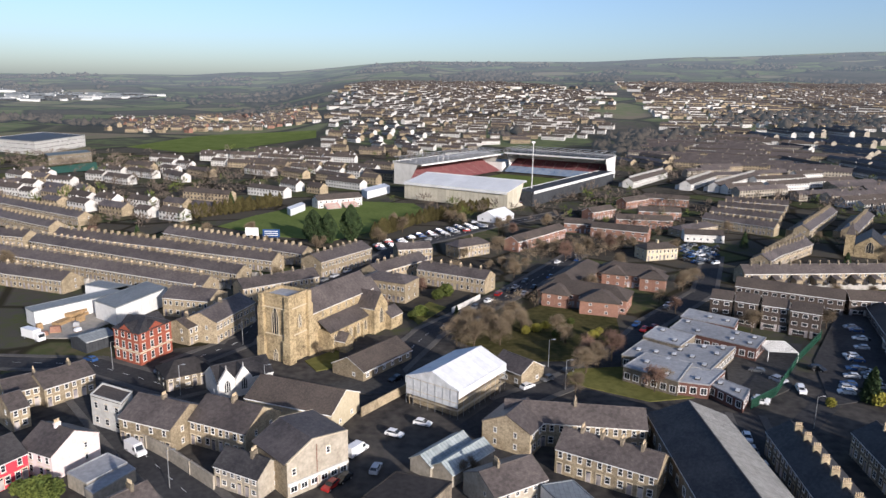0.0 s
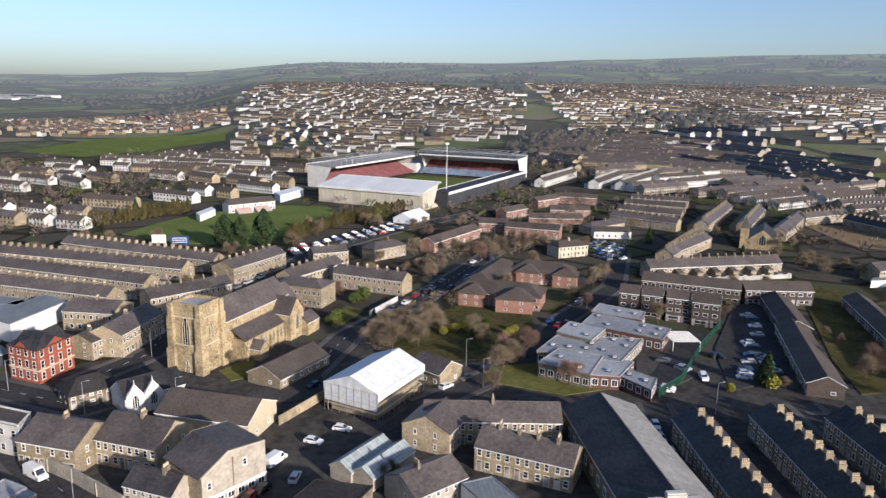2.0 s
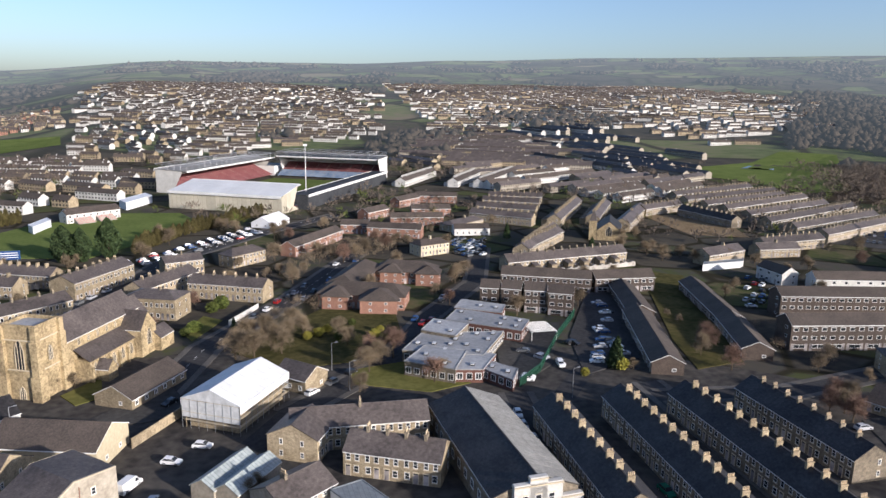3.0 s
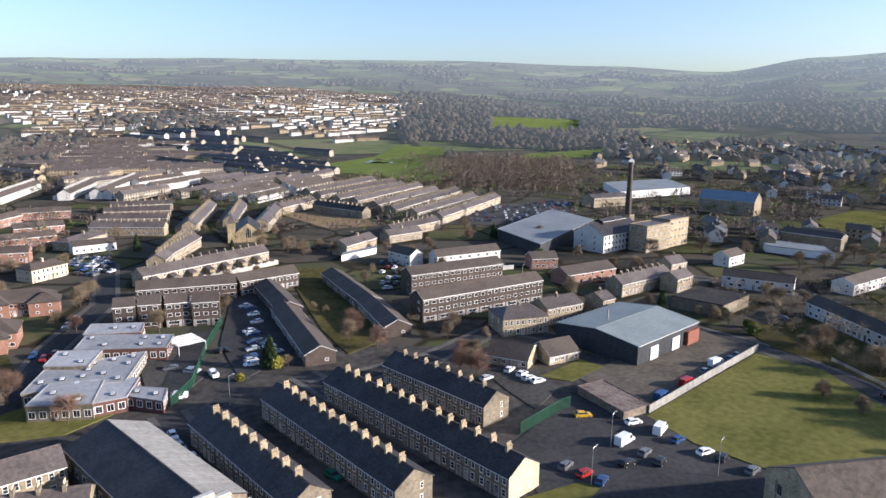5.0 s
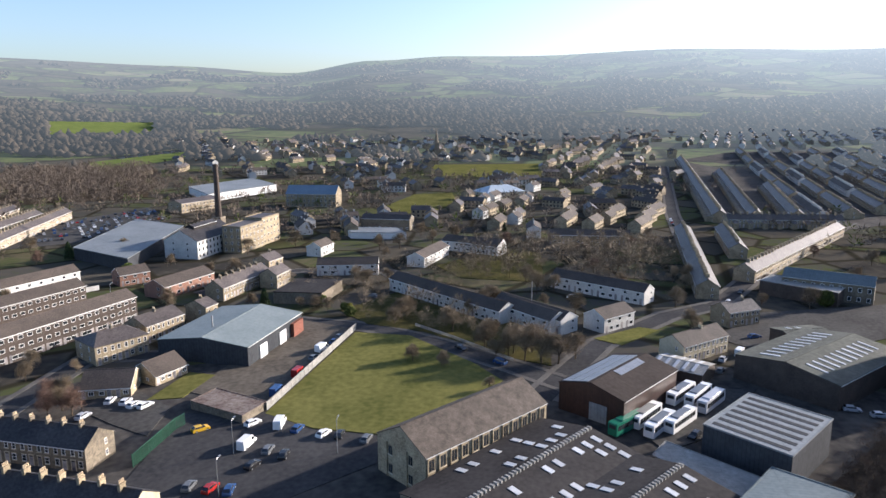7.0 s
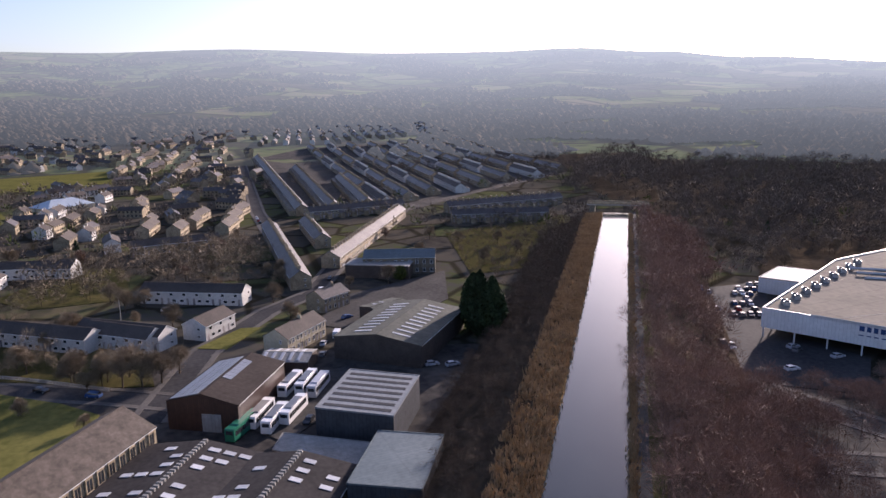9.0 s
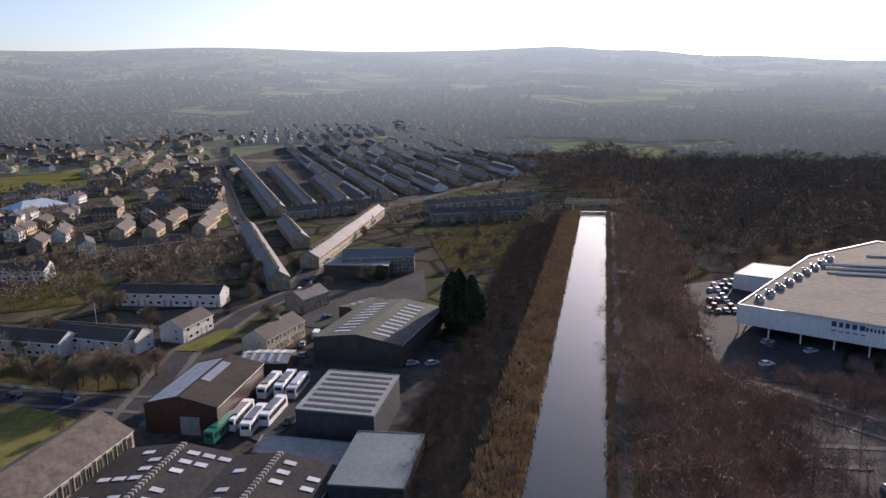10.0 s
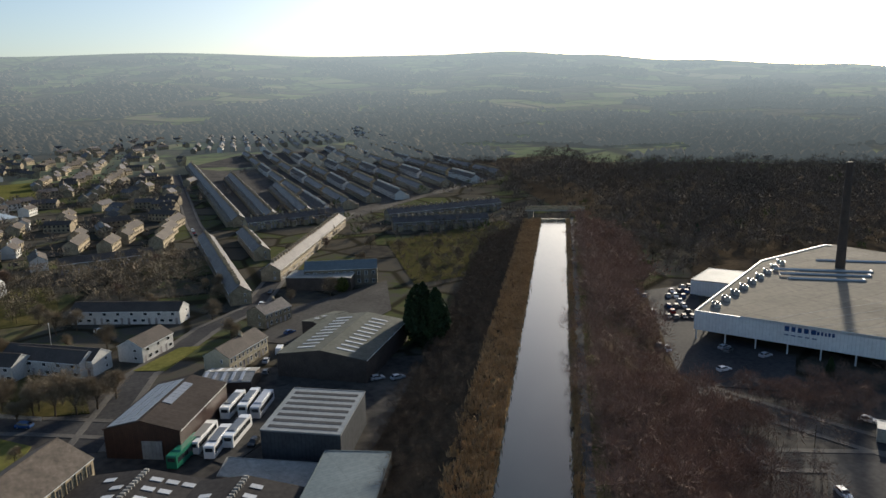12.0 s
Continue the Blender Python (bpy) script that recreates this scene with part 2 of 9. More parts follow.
for key, col in {"white": (0.75, 0.75, 0.74), "silver": (0.42, 0.43, 0.45), "black": (0.02, 0.02, 0.022), "blue": (0.025, 0.065, 0.17), "red": (0.30, 0.02, 0.018),
                 "grey": (0.13, 0.135, 0.14), "green": (0.02, 0.16, 0.10), "yellow": (0.60, 0.36, 0.03), "brown_paint": (0.3, 0.2, 0.1)}.items():
    M["car_" + key] = mat(key + "_car_paint", tuple(c * 0.92 for c in col), col, rough=0.25, spec=0.5, vary=0.03)

# ---- kit ----
UP = Vector((0, 0, 1))


class Shape:
    """Collects faces with materials, and becomes one mesh with a metric UV map."""

    def __init__(self):
        self.v, self.f, self.m, self.mats = [], [], [], []

    def face(self, pts, key):
        if key not in self.mats:
            self.mats.append(key)
        k = len(self.v)
        self.v += [tuple(p) for p in pts]
        self.f.append(tuple(range(k, k + len(pts))))
        self.m.append(self.mats.index(key))

    def box(self, x0, x1, y0, y1, z0, z1, key, top=None, bottom=False):
        a, b, c, d = (x0, y0), (x1, y0), (x1, y1), (x0, y1)
        for p, q in ((a, b), (b, c), (c, d), (d, a)):
            self.face([(*p, z0), (*q, z0), (*q, z1), (*p, z1)], key)
        self.face([(*a, z1), (*b, z1), (*c, z1), (*d, z1)], top or key)
        if bottom:
            self.face([(*d, z0), (*c, z0), (*b, z0), (*a, z0)], key)

    def prism(self, pts, z0, z1, key, top=None):
        """pts anticlockwise from above"""
        for i, p in enumerate(pts):
            q = pts[(i + 1) % len(pts)]
            self.face([(*p, z0), (*q, z0), (*q, z1), (*p, z1)], key)
        self.face([(*p, z1) for p in pts], top or key)

    def slab(self, pts, thick, key, side=None):
        """A plate on the corners pts (anticlockwise from its top), thick downwards."""
        low = [(p[0], p[1], p[2] - thick) for p in pts]
        self.face(pts, key)
        self.face(low[::-1], side or key)
        for i in range(len(pts)):
            j = (i + 1) % len(pts)
            self.face([low[i], low[j], pts[j], pts[i]], side or key)

    def tube(self, p, q, r0, r1, key, n=6, cap=True):
        p, q = Vector(p), Vector(q)
        w = (q - p).normalized()
        u = w.cross(UP if abs(w.z) < 0.9 else Vector((1, 0, 0))).normalized()
        s = w.cross(u)
        ring = lambda c, r: [c + (u * math.cos(2 * math.pi * i / n) + s * math.sin(2 * math.pi * i / n)) * r for i in range(n)]
        a, b = ring(p, r0), ring(q, r1)
        for i in range(n):
            j = (i + 1) % n
            self.face([a[j], a[i], b[i], b[j]], key)
        if cap:
            self.face(b[::-1], key)

    def mesh(self, name, smooth=False):
        me = bpy.data.meshes.new(name)
        me.from_pydata(self.v, [], self.f)
        for key in self.mats:
            me.materials.append(M[key])
        me.polygons.foreach_set("material_index", self.m)
        if smooth:
            me.polygons.foreach_set("use_smooth", [True] * len(self.f))
        if not any("UV Map" in M[key].node_tree.nodes for key in self.mats):
            return me
        uv = me.uv_layers.new(name="UVMap")
        co = []
        for pol, f in zip(me.polygons, self.f):
            nv = pol.normal
            t = UP.cross(nv)
            t = t.normalized() if t.length > 0.01 else Vector((1, 0, 0))
            s = nv.cross(t)
            for i in f:
                p = Vector(self.v[i])
                co += [p.dot(t), p.dot(s)]
        uv.data.foreach_set("uv", co)
        return me


def thing(name, label, category, x, y, turn=0, z=0.0, group="", kind=""):
    ob = new(name)
    ob.empty_display_size = 0.5
    ob.matrix_world = pose(x, y, z, 0, 0, turn)
    return tagged(ob, label, category, group, kind)


def part(name, shape, parent, label="", at=None, kind="", smooth=False):
    me = shape if isinstance(shape, bpy.types.Mesh) else shape.mesh(name, smooth)
    ob = new(name, me)
    ob.parent = parent
    if at is not None:
        ob.matrix_basis = at
    return tagged(ob, label, kind=kind)


def solo(name, shape, label, category, kind="", group="", m=None):
    """A thing that is one mesh."""
    me = shape if isinstance(shape, bpy.types.Mesh) else shape.mesh(name)
    ob = new(name, me)
    if m is not None:
        ob.matrix_world = m
    return tagged(ob, label, category, group, kind)


# ---- the lie of the land ----
SKYLINE = [(40, 0.5), (31, 0.65), (20, 0.8), (15, 1.1), (1, 2.2), (-10, 2.3), (-20, 2.7), (-31, 3.0), (-48, 3.1), (-60, 2.75), (-68.5, 2.3),
           (-75, 3.25), (-81, 3.58), (-87, 3.55), (-98, 3.88), (-111, 3.5), (-118, 3.5), (-124, 3.62), (-130, 3.2), (-137, 2.55), (-147, 1.85), (-155, 1.05), (-170, 1.5), (-250, 1.5), (-320, 0.5)]
CANAL_A, CANAL_B, CANAL_Z = Vector((84.0, -60.0)), Vector((313.0, -241.3)), 12.0
CANAL_U = (CANAL_B - CANAL_A).normalized()
CANAL_N = Vector((-CANAL_U.y, CANAL_U.x))


def skyline(yaw):
    while yaw > 40:
        yaw -= 360
    for (a, e), (b, f) in zip(SKYLINE, SKYLINE[1:]):
        if a >= yaw >= b:
            k = (a - yaw) / (a - b)
            k = k * k * (3 - 2 * k)
            return e + (f - e) * k
    return 0.5


SLOPE = [(900, 0), (1100, 10), (1300, 27), (1600, 55), (2000, 84), (2500, 104), (3000, 122)]  # the town's rise to the north


def land(x, y):
    """Height of the ground."""
    r = math.hypot(x, y)
    if r < 900:
        return 0.0
    yaw = math.degrees(math.atan2(-x, y))
    e = skyline(yaw)
    top = 76 + 4600 * math.tan(radians(e))
    k = min(1, (r - 900) / 3700)
    rise = top * (0.25 * k + 0.75 * k ** 2.2)
    f = max(0.0, min(1.0, (15 - yaw) / 11, (yaw + 58) / 14))
    if f > 0:
        town = [p for p in SLOPE] + [(4600, top)]
        for (a, za), (b, zb) in zip(town, town[1:]):
            if a <= r <= b:
                f = f * f * (3 - 2 * f)
                rise += (za + (min(zb, top) - za) * (r - a) / (b - a) - rise) * f
                break
    wave = noise.fractal(Vector((x / 900, y / 900, 0.3)), 1.0, 2.0, 4) * 24 * max(0.0, min(1.0, (r - 2300) / 800)) * (1 - k ** 6)
    return rise + wave

# ---- ground ----
def canal_frame(x, y):
    """Distance along the canal from CANAL_A and to the left of its middle."""
    d = Vector((x, y)) - CANAL_A
    return d.dot(CANAL_U), d.dot(CANAL_N)


def bank(x, y):
    """Height of the embankment over the ground."""
    s, q = canal_frame(x, y)
    q = abs(q) - 13.0
    return max(0.0, min(1.0, 1 - q / 26.0)) * (CANAL_Z - 0.4)


def build_ground():
    rings = [0, 20, 40, 60, 80, 100, 120, 140, 160, 185, 210, 240, 280, 330, 400, 480, 600, 750, 880]
    steps = 240
    s = Shape()
    for a, b in zip(rings, rings[1:]):
        for i in range(steps):
            t0, t1 = 2 * math.pi * i / steps, 2 * math.pi * (i + 1) / steps
            p = [(r * math.cos(t), r * math.sin(t)) for r, t in ((a, t0), (b, t0), (b, t1), (a, t1))]
            if a == 0:
                p = p[1:]
            s.face([(x, y, land(x, y)) for x, y in p], "street_ground" if b <= 210 else "town_ground")
    ob = solo("ground", s, "grey-brown winter ground of the town", "ground", "structure")
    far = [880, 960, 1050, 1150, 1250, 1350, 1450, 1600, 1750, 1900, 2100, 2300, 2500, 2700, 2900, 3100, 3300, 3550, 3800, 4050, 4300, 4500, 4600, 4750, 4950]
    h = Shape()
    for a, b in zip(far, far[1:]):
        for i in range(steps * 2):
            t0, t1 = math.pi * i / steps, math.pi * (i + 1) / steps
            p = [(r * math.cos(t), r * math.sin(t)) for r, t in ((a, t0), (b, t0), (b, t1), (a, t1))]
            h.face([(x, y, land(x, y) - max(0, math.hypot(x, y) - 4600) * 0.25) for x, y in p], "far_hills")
    solo("backdrop", h, "green and brown moorland hills with haze put in as glow", "hills", "structure")


def field_material(name, colours, scale, glow=0.0):
    """Patchwork of fields and woods for open land."""
    m = bpy.data.materials.new(name)
    m.use_nodes = True
    n, l = m.node_tree.nodes, m.node_tree.links
    bsdf = n["Principled BSDF"]
    bsdf.inputs["Roughness"].default_value, bsdf.inputs["Specular IOR Level"].default_value = 0.95, 0.0
    geo, vor, nz, n3 = n.new("ShaderNodeNewGeometry"), n.new("ShaderNodeTexVoronoi"), n.new("ShaderNodeTexNoise"), n.new("ShaderNodeTexNoise")
    vor.inputs["Scale"].default_value, nz.inputs["Scale"].default_value = scale, scale * 0.6
    nz.inputs["Detail"].default_value = 6
    n3.inputs["Scale"].default_value, n3.inputs["Detail"].default_value = scale * 8, 5
    for q in (vor, nz, n3):
        l.new(geo.outputs["Position"], q.inputs["Vector"])
    sep, ramp = n.new("ShaderNodeSeparateColor"), n.new("ShaderNodeValToRGB")
    l.new(vor.outputs["Color"], sep.inputs[0])
    mix = n.new("ShaderNodeMix")
    mix.inputs["Factor"].default_value = 0.65
    l.new(sep.outputs[0], mix.inputs[2])
    l.new(nz.outputs[0], mix.inputs[3])
    add = n.new("ShaderNodeMath")
    add.operation = "MULTIPLY_ADD"
    add.inputs[1].default_value = 0.35
    l.new(n3.outputs[0], add.inputs[0])
    sub = n.new("ShaderNodeMath")
    sub.operation = "SUBTRACT"
    sub.inputs[1].default_value = 0.175
    l.new(mix.outputs[0], sub.inputs[0])
    l.new(sub.outputs[0], add.inputs[2])
    el = ramp.color_ramp.elements
    while len(el) < len(colours):
        el.new(0.5)
    for e, (p, c) in zip(el, colours):
        e.position, e.color = p, (*c, 1)
    l.new(add.outputs[0], ramp.inputs[0])
    # dark hedgerows and walls along the edges of the fields
    edge, line, dark = n.new("ShaderNodeTexVoronoi"), n.new("ShaderNodeMapRange"), n.new("ShaderNodeMix")
    edge.feature = "DISTANCE_TO_EDGE"
    edge.inputs["Scale"].default_value = scale
    l.new(geo.outputs["Position"], edge.inputs["Vector"])
    l.new(edge.outputs["Distance"], line.inputs[0])
    line.inputs[1].default_value, line.inputs[2].default_value, line.inputs[3].default_value, line.inputs[4].default_value = 0.02, 0.06, 0.9, 0.0
    dark.data_type = "RGBA"
    dark.inputs["B"].default_value = (0.03, 0.027, 0.018, 1)
    l.new(line.outputs[0], dark.inputs["Factor"])
    l.new(ramp.outputs[0], dark.inputs["A"])
    l.new(dark.outputs["Result"], bsdf.inputs["Base Color"])
    # far land only: haze painted as emission
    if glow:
        haze_glow(m, glow)
    return m


def haze_glow(m, glow, near=0.1):
    """Haze put into the emission of the far backdrop, stronger with distance."""
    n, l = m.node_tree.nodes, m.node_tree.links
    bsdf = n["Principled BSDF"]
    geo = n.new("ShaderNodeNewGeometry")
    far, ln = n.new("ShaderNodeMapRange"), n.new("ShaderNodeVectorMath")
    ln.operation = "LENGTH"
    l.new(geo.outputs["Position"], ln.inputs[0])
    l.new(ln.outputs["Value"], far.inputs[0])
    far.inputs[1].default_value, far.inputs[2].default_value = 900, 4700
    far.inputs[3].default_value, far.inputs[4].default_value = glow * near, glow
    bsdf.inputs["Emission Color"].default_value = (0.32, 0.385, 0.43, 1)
    # the painted haze glows stronger towards the sun
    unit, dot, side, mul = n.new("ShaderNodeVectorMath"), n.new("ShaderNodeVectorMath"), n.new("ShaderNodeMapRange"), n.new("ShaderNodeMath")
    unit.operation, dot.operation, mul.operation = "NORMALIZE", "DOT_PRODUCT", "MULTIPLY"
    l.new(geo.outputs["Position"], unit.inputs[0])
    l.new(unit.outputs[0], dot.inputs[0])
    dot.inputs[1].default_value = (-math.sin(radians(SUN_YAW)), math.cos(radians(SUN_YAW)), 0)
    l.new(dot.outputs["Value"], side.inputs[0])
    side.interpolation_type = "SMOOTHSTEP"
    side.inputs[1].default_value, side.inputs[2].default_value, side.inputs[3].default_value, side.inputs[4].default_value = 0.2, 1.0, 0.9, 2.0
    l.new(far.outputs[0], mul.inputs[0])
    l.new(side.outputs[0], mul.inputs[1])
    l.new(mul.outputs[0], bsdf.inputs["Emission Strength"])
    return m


M["street_ground"] = mat("old_street_ground", (0.034, 0.032, 0.031), (0.095, 0.086, 0.075), big=0.05, fine=0.4, bump=0.1, vary=0.0, spec=0.03)
M["town_ground"] = field_material("town_ground", [(0.28, (0.045, 0.042, 0.037)), (0.42, (0.085, 0.075, 0.058)), (0.52, (0.075, 0.07, 0.06)), (0.64, (0.07, 0.08, 0.034)), (0.76, (0.11, 0.095, 0.058))], 0.03)
# far woods and hills carry the distance haze in their emission
M["far_wood"] = haze_glow(mat("far_winter_woods", (0.03, 0.025, 0.019), (0.062, 0.05, 0.038), rough=1.0, big=0.004, fine=0.03, vary=0.0, spec=0.0), 0.46, 0.18)
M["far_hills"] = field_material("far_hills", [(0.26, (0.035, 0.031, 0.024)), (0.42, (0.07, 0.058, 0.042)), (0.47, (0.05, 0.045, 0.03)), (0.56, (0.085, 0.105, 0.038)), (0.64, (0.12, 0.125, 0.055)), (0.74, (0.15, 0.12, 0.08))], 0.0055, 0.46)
build_ground()


CLEAR, FOOT = [], []  # open surfaces, and the footprints of buildings


LAYER = {"asphalt": 0.05, "asphalt_pale": 0.06, "concrete": 0.10, "paving": 0.12, "grass": 0.09, "pitch": 0.14, "rough_grass": 0.08, "earth": 0.07, "yard_dust": 0.07, "line": 0.17}


def patch(pts, key, name="yard", label="", z=0.0):
    """A flat piece of ground with its own surface, a few centimetres thick."""
    s = Shape()
    if sum(a[0] * b[1] - b[0] * a[1] for a, b in zip(pts, pts[1:] + pts[:1])) < 0:
        pts = pts[::-1]
    CLEAR.append(pts)
    s.prism(pts, z - 0.3, z + LAYER[key] + 0.003 * len(CLEAR), key)
    return solo(name, s, label or key.replace("_", " ") + " surface", name, "structure")


def road(pts, w, key="asphalt", name="road", label="dark asphalt street", z=0.0, kerb=True):
    """A street with raised pavements along both edges."""
    s, k = Shape(), Shape()
    for a, b in zip(pts, pts[1:]):
        a, b = Vector(a), Vector(b)
        u = (b - a).normalized()
        q = Vector((-u.y, u.x))
        a, b = a - u * w * 0.3, b + u * w * 0.3
        P = lambda c, off: tuple(c + q * off)
        CLEAR.append([P(a, -w / 2 - 2), P(b, -w / 2 - 2), P(b, w / 2 + 2), P(a, w / 2 + 2)])
        s.prism([P(a, -w / 2), P(b, -w / 2), P(b, w / 2), P(a, w / 2)], z - 0.3, z + LAYER[key] + random.random() * 0.02, key)
        if kerb:
            for e in (1, -1):
                e0, e1 = sorted((e * w / 2, e * (w / 2 + 1.8)))
                k.prism([P(a, e0), P(b, e0), P(b, e1), P(a, e1)], z - 0.3, z + 0.15 + random.random() * 0.01, "paving")
    solo(name, s, label, "road", "structure")
    if kerb and w >= 8 and max(abs(c) for p in pts for c in p) < 500:
        d = Shape()
        for a, b in zip(pts, pts[1:]):
            a, b = Vector(a), Vector(b)
            u = (b - a).normalized()
            q = Vector((-u.y, u.x)) * 0.05
            for i in range(int((b - a).length / 6)):
                p0 = a + u * (6 * i + 1)
                p1 = p0 + u * 2.2
                d.prism([tuple(p0 - q), tuple(p1 - q), tuple(p1 + q), tuple(p0 + q)], z + 0.02, z + 0.085, "line")
        solo("road_marking", d, "white dashed line along the middle of the street", "road marking", "structure")
    if kerb:
        solo("pavement", k, "grey paved footway beside the street", "pavement", "structure")


def build_canal():
    u, q = CANAL_U, CANAL_N
    at = lambda s, o: CANAL_A + u * s + q * o
    n = 60
    lo, hi = -160.0, 292.0
    prof = [(-39.0, -0.4), (-26.0, 6.0), (-13.0, CANAL_Z + 0.1), (-10.5, CANAL_Z + 0.55), (-7.4, CANAL_Z + 0.35), (-6.9, CANAL_Z - 0.8)]
    keys = ["wood_floor", "wood_floor", "rough_grass", "asphalt_pale", "reed"]
    left = [(6.9, CANAL_Z - 0.8), (7.4, CANAL_Z + 0.5), (12.5, CANAL_Z + 0.4), (26.0, 6.0), (39.0, -0.4)]
    lkeys = ["reed", "reed", "wood_floor", "wood_floor"]
    s = Shape()
    for prof_, keys_ in ((prof, keys), (left, lkeys)):
        for i in range(n):
            s0, s1 = lo + (hi - lo) * i / n, lo + (hi - lo) * (i + 1) / n
            for (o0, z0), (o1, z1), key in zip(prof_, prof_[1:], keys_):
                def pt(sv, o, z):
                    w = noise.noise(Vector((sv * 0.12, o * 0.2, 1.7))) * 0.6
                    p = at(sv, o + w)
                    return (p.x, p.y, z + (w * 0.5 if 0 < z < CANAL_Z else 0))
                s.face([pt(s0, o0, z0), pt(s1, o0, z0), pt(s1, o1, z1), pt(s0, o1, z1)], key)
    solo("canal_bank", s, "grassy embankment with dry reeds along the canal", "embankment", "structure")
    w = Shape()
    a, b = at(lo, 0), at(hi, 0)
    w.face([(*at(lo, -7.6), CANAL_Z), (*at(hi, -7.6), CANAL_Z), (*at(hi, 7.6), CANAL_Z), (*at(lo, 7.6), CANAL_Z)], "water")
    solo("water", w, "still dark canal water reflecting the sky", "water", "structure")


wm = mat("canal_water", (0.012, 0.018, 0.02), (0.02, 0.028, 0.03), rough=0.11, spec=0.5, vary=0.0, bump=0.06, fine=0.6)
M["water"] = wm
build_canal()


def meadow(pts, key, label, name="field", lift=0.5):
    """An open field that follows the land."""
    s = Shape()
    if sum(a[0] * b[1] - b[0] * a[1] for a, b in zip(pts, pts[1:] + pts[:1])) < 0:
        pts = pts[::-1]
    if name == "field":
        CLEAR.append(pts)
    cx, cy = sum(p[0] for p in pts) / len(pts), sum(p[1] for p in pts) / len(pts)
    n = 6
    for a, b in zip(pts, pts[1:] + pts[:1]):
        for i in range(n):
            q = []
            for f, p in ((i / n, a), (i / n, b), ((i + 1) / n, b), ((i + 1) / n, a)):
                x, y = cx + (p[0] - cx) * f, cy + (p[1] - cy) * f
                q.append((x, y, land(x, y) + lift))
            s.face(q if i else q[1:], key)
    solo(name, s, label, name.replace("_", " "), "structure")


GRID, SORTED = collections.defaultdict(list), [0]


def built(x, y):
    """Footprints that reach into the 40 m square round a point."""
    while SORTED[0] < len(FOOT):
        f = FOOT[SORTED[0]]
        ex, ey = abs(f[2]) * f[4] + abs(f[3]) * f[5] + 12, abs(f[3]) * f[4] + abs(f[2]) * f[5] + 12
        for i in range(int((f[0] - ex) // 40), int((f[0] + ex) // 40) + 1):
            for j in range(int((f[1] - ey) // 40), int((f[1] + ey) // 40) + 1):
                GRID[i, j].append(f)
        SORTED[0] += 1
    return GRID.get((int(x // 40), int(y // 40)), ())


def free(x, y, gap=1.0):
    """True where neither a building nor an open surface lies."""
    for cx, cy, c, sn, hl, hw in built(x, y):
        dx, dy = x - cx, y - cy
        if abs(dx * c + dy * sn) < hl + gap and abs(dy * c - dx * sn) < hw + gap:
            return False
    return not any(inside(x, y, p) for p in CLEAR)


def footprint(ax, ay, bx, by, w):
    L = math.hypot(bx - ax, by - ay) or 1
    FOOT.append(((ax + bx) / 2, (ay + by) / 2, (bx - ax) / L, (by - ay) / L, L / 2, w / 2))


def inside(x, y, poly):
    hit = False
    for (x0, y0), (x1, y1) in zip(poly, poly[1:] + poly[:1]):
        if (y0 > y) != (y1 > y) and x < (x1 - x0) * (y - y0) / (y1 - y0) + x0:
            hit = not hit
    return hit

# ---- kinds of building ----
STYLE = {  # wall, roof, window trim
    "stone": ("stone", "slate_old", "sandstone", "slate"),
    "dark_stone": ("stone_old", "slate", "weathered sandstone", "dark slate"),
    "stone_plain": ("render_grey", "slate_old", "plain grey-rendered", "slate"),
    "stone_tile": ("stone", "tile_brown", "buff stone", "brown tile"),
    "stone_hall": ("stone", "slate_brown", "soot-marked sandstone", "slate"),
    "stone_blue": ("stone", "metal_blue", "sandstone", "blue-grey metal"),
    "white": ("render_white", "tile_brown", "white-rendered", "brown tile"),
    "cream": ("render_cream", "tile_brown", "cream-painted", "brown tile"),
    "white_mill": ("render_white", "slate", "white-painted stone", "slate"),
    "pink": ("paint_pink", "slate_old", "pink and white painted", "slate"),
    "red_render": ("paint_red", "slate", "crimson-painted", "slate"),
    "red_brick": ("brick_orange", "slate", "bright red brick", "slate"),
    "red_brick_tile": ("brick_pink", "tile_brown", "red brick", "brown tile"),
    "brown_brick": ("brick_brown", "tile_brown", "dark brown brick", "brown tile"),
    "white_metal": ("metal_white", "metal_grey", "white-clad", "grey sheet"),
    "grey_metal": ("metal_dark", "metal_grey", "grey metal-clad", "grey sheet"),
    "blue_metal": ("metal_dark", "metal_blue", "dark metal-clad", "blue-grey sheet"),
    "brown_metal": ("metal_brown", "metal_dark", "brown metal-clad", "brown sheet"),
    "dark": ("stone_old", "felt_dark", "dark stone", "black felt"),
    "dark_hall": ("stone_old", "slate", "dark stone", "slate and grey sheet"),
    "dark_shed": ("stone_old", "felt_dark", "dark stone", "dark felted"),
    "rust": ("stone_old", "rust_sheet", "dark stone", "rusty sheet"),
    "lean_to": ("render_grey", "felt_grey", "grey-rendered", "grey felt"),
    "stripe": ("brick_brown", "asbestos", "brown brick", "cement sheet"),
}
WINDOWS = {}


